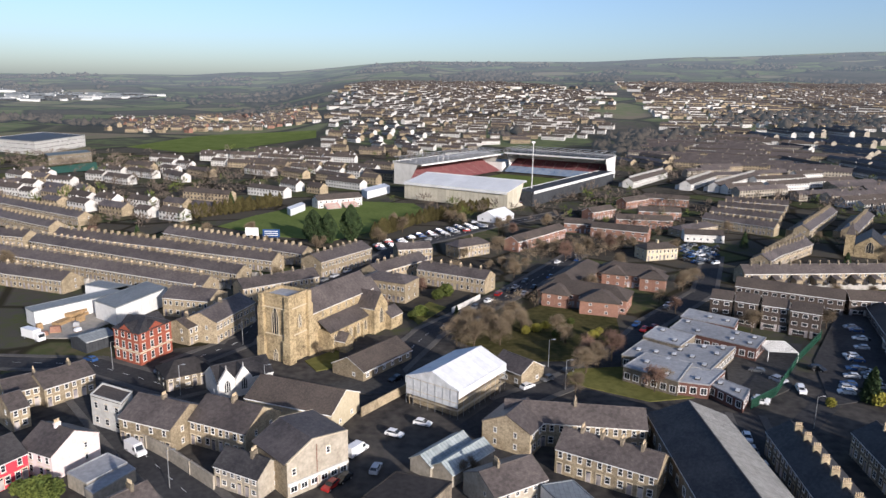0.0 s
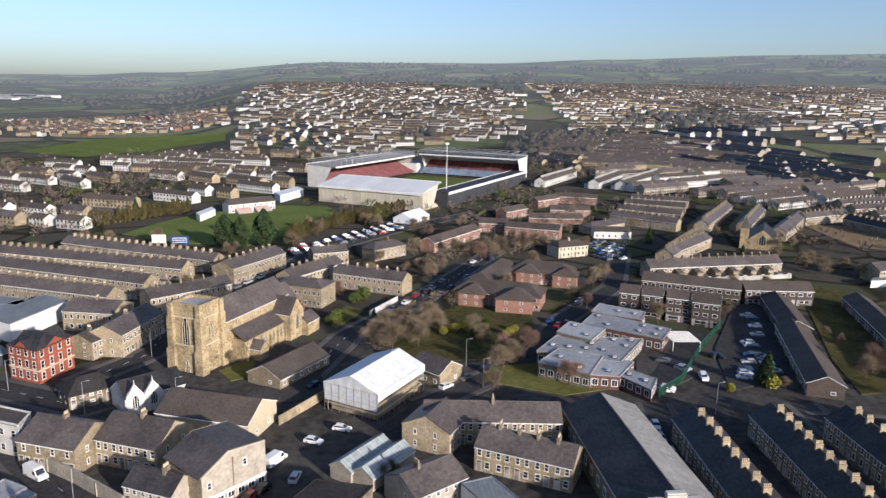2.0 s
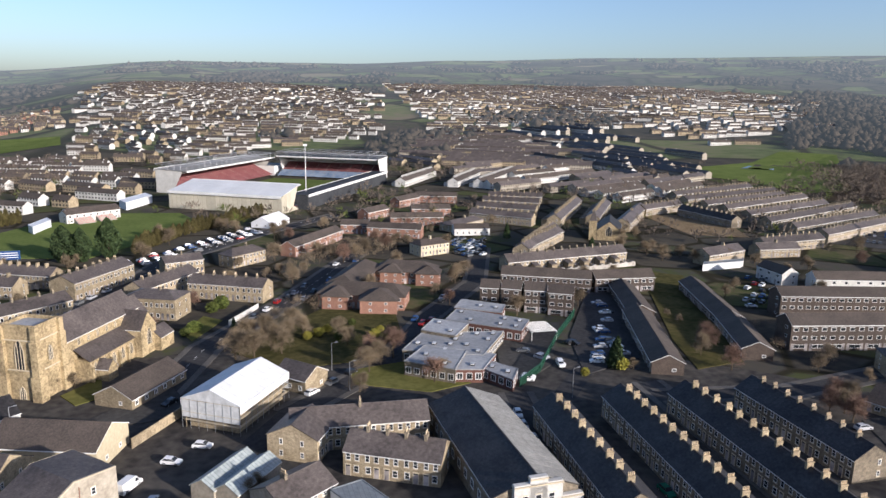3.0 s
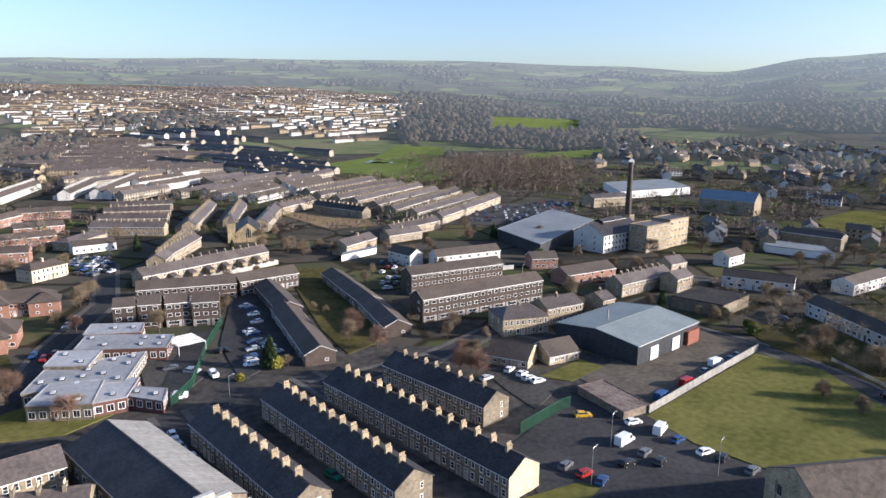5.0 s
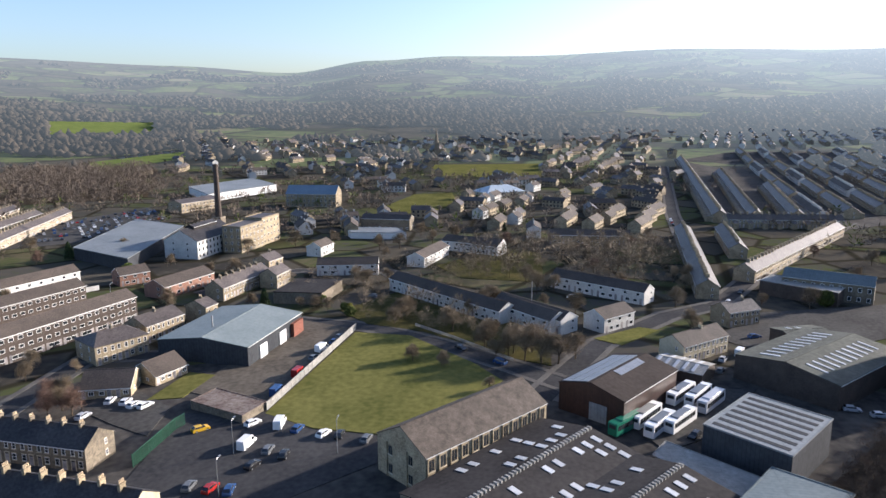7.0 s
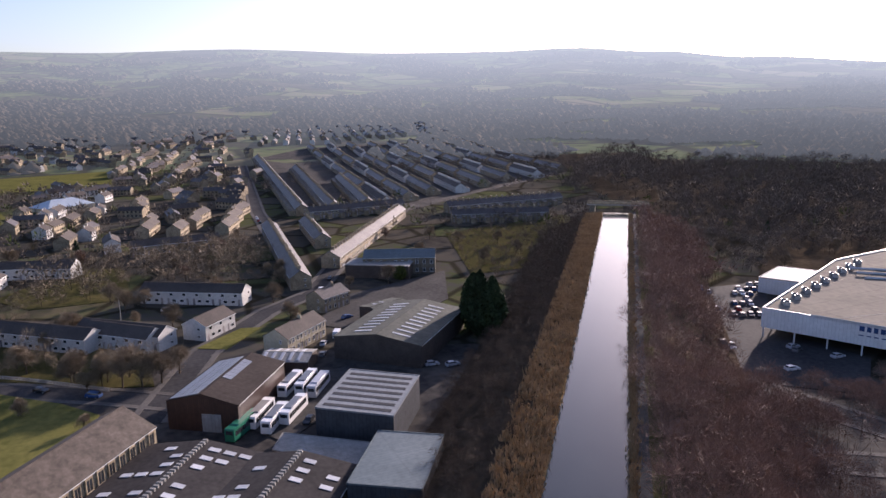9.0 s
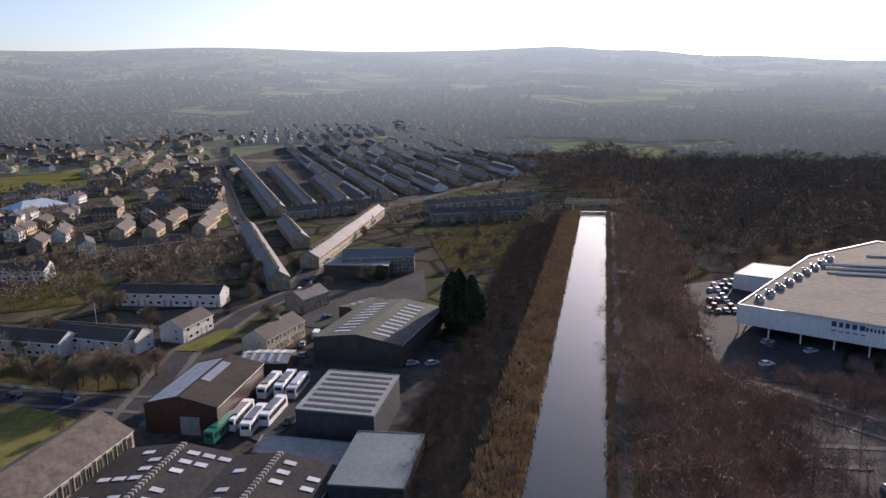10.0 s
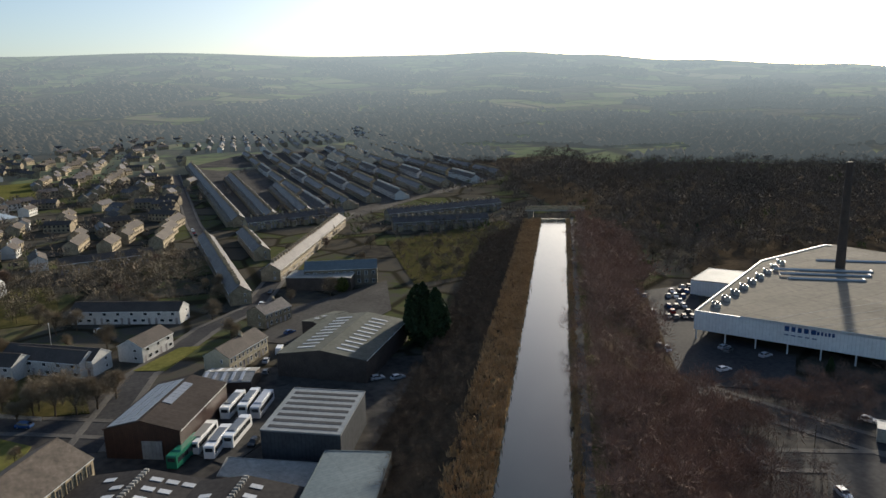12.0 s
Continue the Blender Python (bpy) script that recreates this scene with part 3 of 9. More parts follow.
def window_mesh(w, h, style="sash"):
    """A framed window that sits on a wall facing -y, its foot at z 0."""
    key = (round(w, 1), round(h, 1), style)
    if key not in WINDOWS:
        s = Shape()
        b, d = (0.15 if style == "wide" else 0.09), 0.06
        fr = "door" if style == "door" else "frame"
        if style == "door":
            s.box(-w / 2, w / 2, -d, 0.0, 0.05, h - 0.35, "door")
            s.box(-w / 2, w / 2, -d * 0.6, 0.0, h - 0.33, h, "pane")
            s.box(-w / 2 - 0.15, -w / 2, -d - 0.03, 0, 0, h, "dressed")
            s.box(w / 2, w / 2 + 0.15, -d - 0.03, 0, 0, h, "dressed")
            s.box(-w / 2 - 0.2, w / 2 + 0.2, -d - 0.06, 0, h, h + 0.2, "dressed")
        else:
            s.box(-w / 2 + b, w / 2 - b, -0.02, 0, b, h - b, "pane")
            for x0, x1, z0, z1 in ((-w / 2, w / 2, 0, b), (-w / 2, w / 2, h - b, h), (-w / 2, -w / 2 + b, b, h - b), (w / 2 - b, w / 2, b, h - b)):
                s.box(x0, x1, -d, 0, z0, z1, "stone_old" if style == "works" else "frame", bottom=True)
            if style == "works":
                s.box(-0.05, 0.05, -d * 0.8, 0, b, h - b, "stone_old")
                s.box(-w / 2 - 0.15, w / 2 + 0.15, -0.16, 0, -0.2, 0, "dressed", bottom=True)
                s.box(-w / 2 - 0.45, -w / 2 - 0.2, -0.3, 0, -3.0, h + 0.6, "stone", bottom=True)
            elif style == "sash":
                s.box(-w / 2 + b, w / 2 - b, -d * 0.8, 0, h * 0.5 - 0.03, h * 0.5 + 0.03, "frame", bottom=True)
                s.box(-w / 2 - 0.1, w / 2 + 0.1, -0.14, 0, -0.16, 0, "dressed", bottom=True)
                s.box(-w / 2 - 0.1, w / 2 + 0.1, -0.05, 0, h, h + 0.2, "dressed", bottom=True)
            else:
                if style == "panel":
                    s.box(-w / 2, w / 2, -0.05, 0, -0.75, 0, "frame", bottom=True)
                k = max(2, round(w / 0.9))
                for i in range(1, k):
                    x = -w / 2 + w * i / k
                    s.box(x - 0.03, x + 0.03, -d * 0.8, 0, b, h - b, "frame")
        WINDOWS[key] = s.mesh("door" if style == "door" else "window")
    return WINDOWS[key]


def openings(root, walls, merged):
    """walls: (x, y, facing in degrees, width, height, foot, style); separate windows near by, one joined mesh far off."""
    if merged:
        s = Shape()
        for x, y, turn, w, h, z, style in walls:
            m = pose(x, y, z, 0, 0, turn)
            q = [m @ Vector(p) for p in ((-w / 2, -0.04, 0), (w / 2, -0.04, 0), (w / 2, -0.04, h), (-w / 2, -0.04, h))]
            s.face(q, "door" if style == "door" else "frame")
            if style != "door":
                q = [m @ Vector(p) for p in ((-w / 2 + 0.12, -0.06, 0.12), (w / 2 - 0.12, -0.06, 0.12), (w / 2 - 0.12, -0.06, h - 0.12), (-w / 2 + 0.12, -0.06, h - 0.12))]
                s.face(q, "pane")
        if walls:
            part("glazing", s, root, "small framed windows", kind="stuff")
    else:
        for x, y, turn, w, h, z, style in walls:
            part("door" if style == "door" else "window", window_mesh(w, h, style), root, at=pose(x, y, z, 0, 0, turn))


CHIMNEYS = {}


def chimney_mesh(w, d, h, pots, key):
    k = (w, d, h, pots, key)
    if k not in CHIMNEYS:
        s = Shape()
        s.box(-w / 2, w / 2, -d / 2, d / 2, -1.4, h, key)
        s.box(-w / 2 - 0.08, w / 2 + 0.08, -d / 2 - 0.08, d / 2 + 0.08, h - 0.25, h - 0.08, key, bottom=True)
        for i in range(pots):
            y = -d / 2 + d * (i + 0.5) / pots
            s.tube((0, y, h), (0, y, h + 0.7), 0.12, 0.1, "pot", 6)
        CHIMNEYS[k] = s.mesh("chimney")
    return CHIMNEYS[k]


def pot_mesh():
    if "pot" not in CHIMNEYS:
        s = Shape()
        s.tube((0, 0, 0), (0, 0, 0.55), 0.14, 0.11, "pot", 8)
        s.tube((0, 0, 0.5), (0, 0, 0.62), 0.14, 0.14, "pot", 8)
        CHIMNEYS["pot"] = s.mesh("chimney_pot")
    return CHIMNEYS["pot"]


def gable_shell(L, w, eaves, ridge, hip, wall, roof, over=0.3):
    """Walls and roof of a pitched building, x along the ridge."""
    b, r = Shape(), Shape()
    hl, hw = L / 2, w / 2
    if hip:
        b.box(-hl, hl, -hw, hw, -0.5, eaves, wall)
        rl = hl - hip
        e, o = eaves - 0.05, over
        A, B, C, D = (-hl - o, -hw - o, e), (hl + o, -hw - o, e), (hl + o, hw + o, e), (-hl - o, hw + o, e)
        P, Q = (-rl, 0, ridge), (rl, 0, ridge)
        for pts in ((A, B, Q, P), (B, C, Q), (C, D, P, Q), (D, A, P)):
            r.slab(pts, 0.18, roof)
    else:
        sec = [(-hw, -0.5), (hw, -0.5), (hw, eaves), (0, ridge - 0.1), (-hw, eaves)]
        b.face([(hl, y, z) for y, z in sec], wall)
        b.face([(-hl, y, z) for y, z in sec][::-1], wall)
        for y in (-hw, hw):
            pts = [(-hl, y, -0.5), (hl, y, -0.5), (hl, y, eaves), (-hl, y, eaves)]
            b.face(pts if y < 0 else pts[::-1], wall)
        k = (ridge - eaves) / hw
        o, x = over, hl + 0.12
        r.slab([(-x, -hw - o, eaves - o * k), (x, -hw - o, eaves - o * k), (x, 0, ridge), (-x, 0, ridge)], 0.16, roof, "gutter" if over > 0.35 else roof)
        r.slab([(x, hw + o, eaves - o * k), (-x, hw + o, eaves - o * k), (-x, 0, ridge), (x, 0, ridge)], 0.16, roof, "gutter" if over > 0.35 else roof)
        for e in (-1, 1):
            r.box(-hl, hl, e * (hw + o) - 0.07, e * (hw + o) + 0.07, eaves - o * k - 0.22, eaves - o * k - 0.08, "gutter", bottom=True)
        r.box(-x, x, -0.14, 0.14, ridge - 0.1, ridge + 0.06, roof)
    return b, r


def pitched(name, label, cat, ax, ay, bx, by, w, eaves, ridge, style, hip=0, storeys=2, bay=4.3, chim=0, ext=0, group="", win=(0.95, 1.5), doors=True, gable_win=True, over=0.3, wstyle="sash"):
    L, turn = math.hypot(bx - ax, by - ay), math.degrees(math.atan2(by - ay, bx - ax))
    footprint(ax, ay, bx, by, w)
    cx, cy = (ax + bx) / 2, (ay + by) / 2
    wall, roof, wl, rl = STYLE[style]
    dist = math.hypot(cx, cy)
    near = dist < 235
    root = thing(name, label or "%s %s with a %s roof" % (wl, name.replace("_", " "), rl), cat, cx, cy, turn, land(cx, cy), group)
    b, r = gable_shell(L, w, eaves, ridge, hip, wall, roof, over)
    part("wall", b, root)
    part("roof", r, root)
    n = max(1, round(L / bay))
    step = L / n
    ww, wh = win
    fl = (eaves - 0.3) / storeys
    walls = []
    for side in (-1, 1):
        for i in range(n):
            x = -L / 2 + step * (i + 0.5)
            for k in range(storeys):
                z = k * fl + 0.9
                h = min(wh, fl - 1.1)
                if k == 0 and doors and side * (1 if i % 2 else 1) < 0:
                    d = step * 0.24 * (1 if i % 2 else -1)
                    walls.append((x + d, side * w / 2, 0, 0.95, 2.4, 0.05, "door"))
                    walls.append((x - d * 0.8, side * w / 2, 0, ww * 1.15, h, z, wstyle))
                else:
                    for d in ((-0.23, 0.23) if step > 3.6 and wstyle == "sash" else (0,)):
                        walls.append((x + d * step, side * w / 2, 0 if side < 0 else 180, ww, h, z, wstyle))
    if gable_win:
        for side in (-1, 1):
            for k in range(storeys):
                walls.append((side * L / 2, side * w * 0.2, 90 * side, ww * 0.8, min(wh, fl - 1.1) * 0.8, k * fl + 1.0, wstyle))
                if hip or w > 11:
                    walls.append((side * L / 2, -side * w * 0.22, 90 * side, ww * 0.8, min(wh, fl - 1.1) * 0.8, k * fl + 1.0, wstyle))
    openings(root, walls, not near)
    if chim:
        me = chimney_mesh(0.55, 1.2, 0.75, 4, "stone_old" if wall == "stone" else wall)
        far = Shape()
        for i in range(1, n + (1 if chim > 1 else 0)):
            x, y = -L / 2 + step * i + random.uniform(-0.2, 0.2), random.uniform(-0.2, 0.2)
            if name == "house" and i != (n + 1) // 2:
                continue
            if dist < 150:
                stack = part("chimney", chimney_mesh(0.6, 1.5, 1.0, 0, "stone" if wall == "stone_old" else "stone_old"), root, at=pose(x, y, ridge))
                for k in range(4):
                    part("chimney_pot", pot_mesh(), stack, "buff clay pot", at=pose(0, -0.54 + 0.36 * k, 1.0))
            elif dist < 330:
                part("chimney", me, root, at=pose(x, y, ridge))
            else:
                far.box(x - 0.35, x + 0.35, y - 0.75, y + 0.75, ridge - 0.6, ridge + 1.3, wall)
        if far.f:
            part("chimney", far, root, "small stone chimney stacks along the ridge", kind="stuff")
    if ext:
        s = Shape()
        s.box(-1.3, 1.3, 0, 4.2, -0.3, 3.6, wall)
        s.slab([(-1.5, 4.4, 3.4), (-1.5, -0.0, 4.6), (1.5, 0.0, 4.6), (1.5, 4.4, 3.4)][::-1], 0.15, roof)
        if dist > 430:
            wings = Shape()
            for i in range(n // 2):
                m = pose(-L / 2 + step * (2 * i + 1), w / 2, 0) if ext > 0 else pose(-L / 2 + step * (2 * i + 1), -w / 2, 0, 0, 0, 180)
                for f, mi in zip(s.f, s.m):
                    wings.face([m @ Vector(s.v[v]) for v in f], s.mats[mi])
            part("rear_extension", wings, root, "small rear wings of the terrace", kind="stuff")
        me = s.mesh("rear_extension")
        for i in range(n // 2 if dist <= 430 else 0):
            part("rear_extension", me, root, at=pose(-L / 2 + step * (2 * i + 1), w / 2, 0) if ext > 0 else pose(-L / 2 + step * (2 * i + 1), -w / 2, 0, 0, 0, 180))
        if dist < 430:
            y = Shape()
            y.box(-0.12, 0.12, 0.1, 6.5, -0.3, 1.8, "yard_wall")
            y.box(0.12, step - 0.12, 6.26, 6.5, -0.3, 1.9, "yard_wall")
            y.box(0.3, 1.9, 4.6, 6.2, -0.3, 2.3, "yard_wall", roof)
            ym = y.mesh("yard_wall")
            for i in range(n):
                x = -L / 2 + step * i
                part("yard_wall", ym, root, at=pose(x, w / 2, 0) if ext > 0 else pose(x + step, -w / 2, 0, 0, 0, 180))
    return root


def terrace(ax, ay, bx, by, w, eaves, ridge, style, hip=0, chim=1, ext=0):
    wl, rl = STYLE[style][2:]
    if math.hypot(ax + bx, ay + by) > 860 and not ext:
        chim, ext = 1, -1 if by < 0 else 1
    return pitched("terrace", "%s terrace of small houses with %s roof" % (wl, rl), "terrace", ax, ay, bx, by, w, eaves, ridge, style, hip, 2, 4.2, chim, ext, "terraces of stone houses")


def house(ax, ay, bx, by, w, eaves, ridge, style, hip=0, chim=1):
    wl, rl = STYLE[style][2:]
    return pitched("house", "%s house with a pitched %s roof" % (wl, rl), "house", ax, ay, bx, by, w, eaves, ridge, style, hip, 2, 4.0, chim)


def row(ax, ay, bx, by, w, eaves, ridge, style, hip=0, chim=0):
    wl, rl = STYLE[style][2:]
    return pitched("row_of_houses", "%s row of modern houses with %s roof" % (wl, rl), "house row", ax, ay, bx, by, w, eaves, ridge, style, hip, 2 if eaves > 4.4 else 1, 5.0, chim, 0, "rows of modern houses", (1.5, 1.2), over=0.4, wstyle="wide")


def flats(ax, ay, bx, by, w, eaves, ridge, style, hip=0):
    wl, rl = STYLE[style][2:]
    return pitched("block_of_flats", "%s flats with white windows and %s roof" % (wl, rl), "flats", ax, ay, bx, by, w, eaves, ridge, style, hip, 3 if eaves > 7 else 2, 3.0, 0, 0, "blocks of flats", (1.7, 1.25), over=0.4, wstyle="panel")


def care_home(ax, ay, bx, by, w, eaves, ridge, style, hip=0):
    return pitched("care_home", "two-storey red brick wing with hipped brown tile roof", "building", ax, ay, bx, by, w, eaves, ridge, style, hip, 2, 3.4, 0, 0, "wings of the brick home", (1.3, 1.2), over=0.6, wstyle="wide")


def hall(ax, ay, bx, by, w, eaves, ridge, style, hip=0):
    wl, rl = STYLE[style][2:]
    return pitched("hall", "long low %s hall with %s roof" % (wl, rl), "hall", ax, ay, bx, by, w, eaves, ridge, style, hip, 1, 3.5, 0, 0, "", (1.2, 1.3), doors=False, over=0.4, wstyle="wide")


def mill(ax, ay, bx, by, w, eaves, ridge, style, hip=0, storeys=3):
    wl, rl = STYLE[style][2:]
    return pitched("mill", "%s former mill with %s roof" % (wl, rl), "mill", ax, ay, bx, by, w, eaves, ridge, style, hip, storeys, 3.2, 0, 0, "", (1.3, 1.7), doors=False)


def bungalow(ax, ay, bx, by, w, eaves, ridge, style, hip=0):
    wl, rl = STYLE[style][2:]
    return pitched("bungalow", "%s bungalow with a steep %s roof" % (wl, rl), "bungalow", ax, ay, bx, by, w, eaves, ridge, style, hip, 1, 4.0, 0, 0, "", (1.2, 1.2), over=0.5, wstyle="wide")


def plain(name, label, ax, ay, bx, by, w, eaves, ridge, style, hip=0):
    L, turn = math.hypot(bx - ax, by - ay), math.degrees(math.atan2(by - ay, bx - ax))
    footprint(ax, ay, bx, by, w)
    wall, roof, wl, rl = STYLE[style]
    root = thing(name, label or "%s %s with a %s roof" % (wl, name.replace("_", " "), rl), "shed", (ax + bx) / 2, (ay + by) / 2, turn)
    b, r = gable_shell(L, w, eaves, ridge, hip, wall, roof)
    part("wall", b, root)
    part("roof", r, root)
    return root, L


def on_slope(root, name, L, w, eaves, ridge, spots, lx, ly, key, side=-1, label=""):
    """Flat plates lying on a roof slope; spots: (x, fraction from eaves to ridge)."""
    hw, rise = w / 2, ridge - eaves
    tilt = math.degrees(math.atan2(rise, hw))
    s = Shape()
    s.box(-lx / 2, lx / 2, -ly / 2, ly / 2, -0.05, 0.06, key)
    me = s.mesh(name)
    for x, f in spots:
        part(name, me, root, label, at=pose(x, side * hw * (1 - f), eaves + rise * f + 0.08, -side * tilt, 0, 0))


def shed_gable(*a):
    return plain("shed", "", *a)[0]


def low_shed(ax, ay, bx, by, w, eaves, ridge, style):
    root, L = plain("low_shed", "low brick shed with pale striped roof sheets", ax, ay, bx, by, w, eaves, ridge, style)
    for side in (-1, 1):
        on_slope(root, "roof_light", L, w, eaves, ridge, [(-L / 2 + 1 + i * 2.6, 0.5) for i in range(int(L / 2.6))], 0.9, w / 2 - 0.6, "skylight", side)


def big_shed(ax, ay, bx, by, w, eaves, ridge, style):
    root, L = plain("works_shed", "wide grey works shed with rooflights", ax, ay, bx, by, w, eaves, ridge, style)
    for side in (-1, 1):
        on_slope(root, "roof_light", L, w, eaves, ridge, [(-L / 2 + 4 + i * 3.2, 0.55) for i in range(int((L - 6) / 3.2))], 0.8, w * 0.2, "skylight", side)


def big_hall(ax, ay, bx, by, w, eaves, ridge, style):
    root, L = plain("works_hall", "long stone works hall, slate one side and grey sheet the other", ax, ay, bx, by, w, eaves, ridge, style)
    n = int(L / 2.2)
    k = L / n
    on_slope(root, "roof_sheet", L, w, eaves, ridge, [(-L / 2 + k * (i + 0.5), 0.49) for i in range(n)], k - 0.05, math.hypot(w / 2, ridge - eaves) - 0.1, "asbestos", 1)
    openings(root, [(-L / 2 + 2 + i * 4, -w / 2, 0, 1.6, 2.0, 2.0, "wide") for i in range(int(L / 4))], False)
    s = Shape()
    for y0, y1, z in ((-w / 2 - 0.5, -w * 0.28, 5.2), (-w * 0.28, w * 0.28, 8.4), (w * 0.28, w / 2 + 0.5, 5.2), (-w * 0.1, w * 0.1, 9.6)):
        s.box(0, 1.0, y0, y1, -0.4, z, "render_white")
        s.box(-0.1, 1.25, y0 - 0.1, y1 + 0.1, z - 0.5, z - 0.25, "dressed", bottom=True)
    part("front", s, root, "ornate white-rendered street front", at=pose(L / 2 + 0.15, 0, 0))
    openings(root, [(L / 2 + 1.16, y, 90, 1.2, 1.8, z, "sash") for y in (-6.5, -2.6, 0, 2.6, 6.5) for z in (1.2, 4.4) if z < 3 or abs(y) < 4], False)


def warehouse(ax, ay, bx, by, w, eaves, ridge, style):
    root, L = plain("warehouse", "dark-clad warehouse with broad pale grey metal roof", ax, ay, bx, by, w, eaves, ridge, style)
    s = Shape()
    s.box(-2.2, 2.2, -0.3, 0.1, 0, 4.2, "metal_white")
    me = s.mesh("loading_door")
    for x in (-L * 0.25, L * 0.1):
        part("loading_door", me, root, at=pose(x, -w / 2, 0))
    s = Shape()
    s.box(-3.5, 3.5, -1.2, 0, 0, 4.6, "brick_red")
    part("brick_panel", s, root, at=pose(L * 0.36, -w / 2, 0))
    s = Shape()
    s.tube((0, 0, 0), (0, 0, 4), 0.3, 0.3, "steel", 8)
    part("flue", s, root, at=pose(-L * 0.2, w * 0.1, ridge - 0.7))


def stone_hall(ax, ay, bx, by, w, eaves, ridge, style):
    return pitched("mill_hall", "tall soot-marked sandstone mill hall with slate roof", "hall", ax, ay, bx, by, w, eaves, ridge, style, 0, 2, 3.0, 0, 0, "", (1.6, 2.5), doors=False, over=0.25, wstyle="works")


def dark_shed(ax, ay, bx, by, w, eaves, ridge, style):
    root, L = plain("weaving_shed", "dark felted weaving shed with pale rooflights", ax, ay, bx, by, w, eaves, ridge, style)
    rng = random.Random(int(w * 7 + L))
    for side in (-1, 1):
        spots = [(-L / 2 + 3 + i * 3.4, f) for i in range(int((L - 4) / 3.4)) for f in (0.25, 0.5, 0.75) if rng.random() < (0.45 if side > 0 else 0.25)]
        on_slope(root, "roof_light", L, w, eaves, ridge, spots, 1.3, 2.4, "skylight", side)
    s = Shape()
    s.box(-0.25, 0.25, -0.5, 0.5, -0.1, 0.5, "asbestos")
    me = s.mesh("ridge_vent")
    for i in range(int(L / 1.1)):
        part("ridge_vent", me, root, at=pose(-L / 2 + 0.8 + i * 1.1, 0, ridge))


def solar_shed(ax, ay, bx, by, w, eaves, ridge, style):
    root, L = plain("coach_shed", "brown-clad shed with solar panels on its roof", ax, ay, bx, by, w, eaves, ridge, style)
    for row_ in range(3):
        on_slope(root, "solar_panel", L, w, eaves, ridge, [(-L / 2 + 1.2 + i * 1.75, 0.2 + 0.28 * row_) for i in range(int((L - 1.5) / 1.75))], 1.65, 2.3, "solar", 1)
    on_slope(root, "solar_panel", L, w, eaves, ridge, [(-L * 0.1 + i * 1.75, 0.85) for i in range(int(L * 0.5 / 1.75))], 1.65, 2.3, "solar", -1)
    s = Shape()
    s.box(-0.15, 0.1, -2.4, 2.4, 0, 4.5, "metal_grey")
    part("roller_door", s, root, "grey roller door", at=pose(-L / 2, -w * 0.12, 0))


def level(name, label, cat, pts, h, style, parapet=0.35, z=0.0):
    wall, roof, wl, rl = STYLE[style]
    cx, cy = sum(p[0] for p in pts) / len(pts), sum(p[1] for p in pts) / len(pts)
    root = thing(name, label or "%s %s with a flat %s roof" % (wl, name.replace("_", " "), rl), cat, cx, cy, 0, z)
    CLEAR.append(list(pts))
    q = [(x - cx, y - cy) for x, y in pts]
    s = Shape()
    s.prism(q, -0.5, h, wall)
    part("wall", s, root)
    r = Shape()
    big = [(x * 1.012, y * 1.012) for x, y in q]
    r.slab([(*p, h + 0.18) for p in big], 0.2, roof)
    part("roof", r, root)
    e = Shape()
    for i in range(len(big)):
        a, b = Vector(big[i]), Vector(big[(i + 1) % len(big)])
        u = (b - a).normalized()
        o = Vector((-u.y, u.x)) * 0.25
        e.prism([tuple(a), tuple(b), tuple(b + o), tuple(a + o)], h + 0.1, h + 0.18 + parapet, wall if parapet > 0.2 else roof)
    part("parapet", e, root)
    return root, q


def edge_windows(root, q, h, storeys, bay, w, wh, style="wide"):
    out = []
    fl = h / storeys
    for i in range(4):
        a, b = Vector(q[i]), Vector(q[(i + 1) % 4])
        L = (b - a).length
        u = (b - a) / L
        turn = math.degrees(math.atan2(u.y, u.x))
        n = max(1, int(L / bay))
        for k in range(n):
            p = a + u * L * (k + 0.5) / n
            for s in range(storeys):
                out.append((p.x, p.y, turn, w, min(wh, fl - 1), s * fl + 0.95, style))
    openings(root, out, math.hypot(root.location.x, root.location.y) > 235)


def block(pts, h, style, storeys=2):
    root, q = level("flat_roofed_building", "", "building", pts, h, style)
    edge_windows(root, q, h, storeys, 3.2, 1.2, 1.5, "sash")


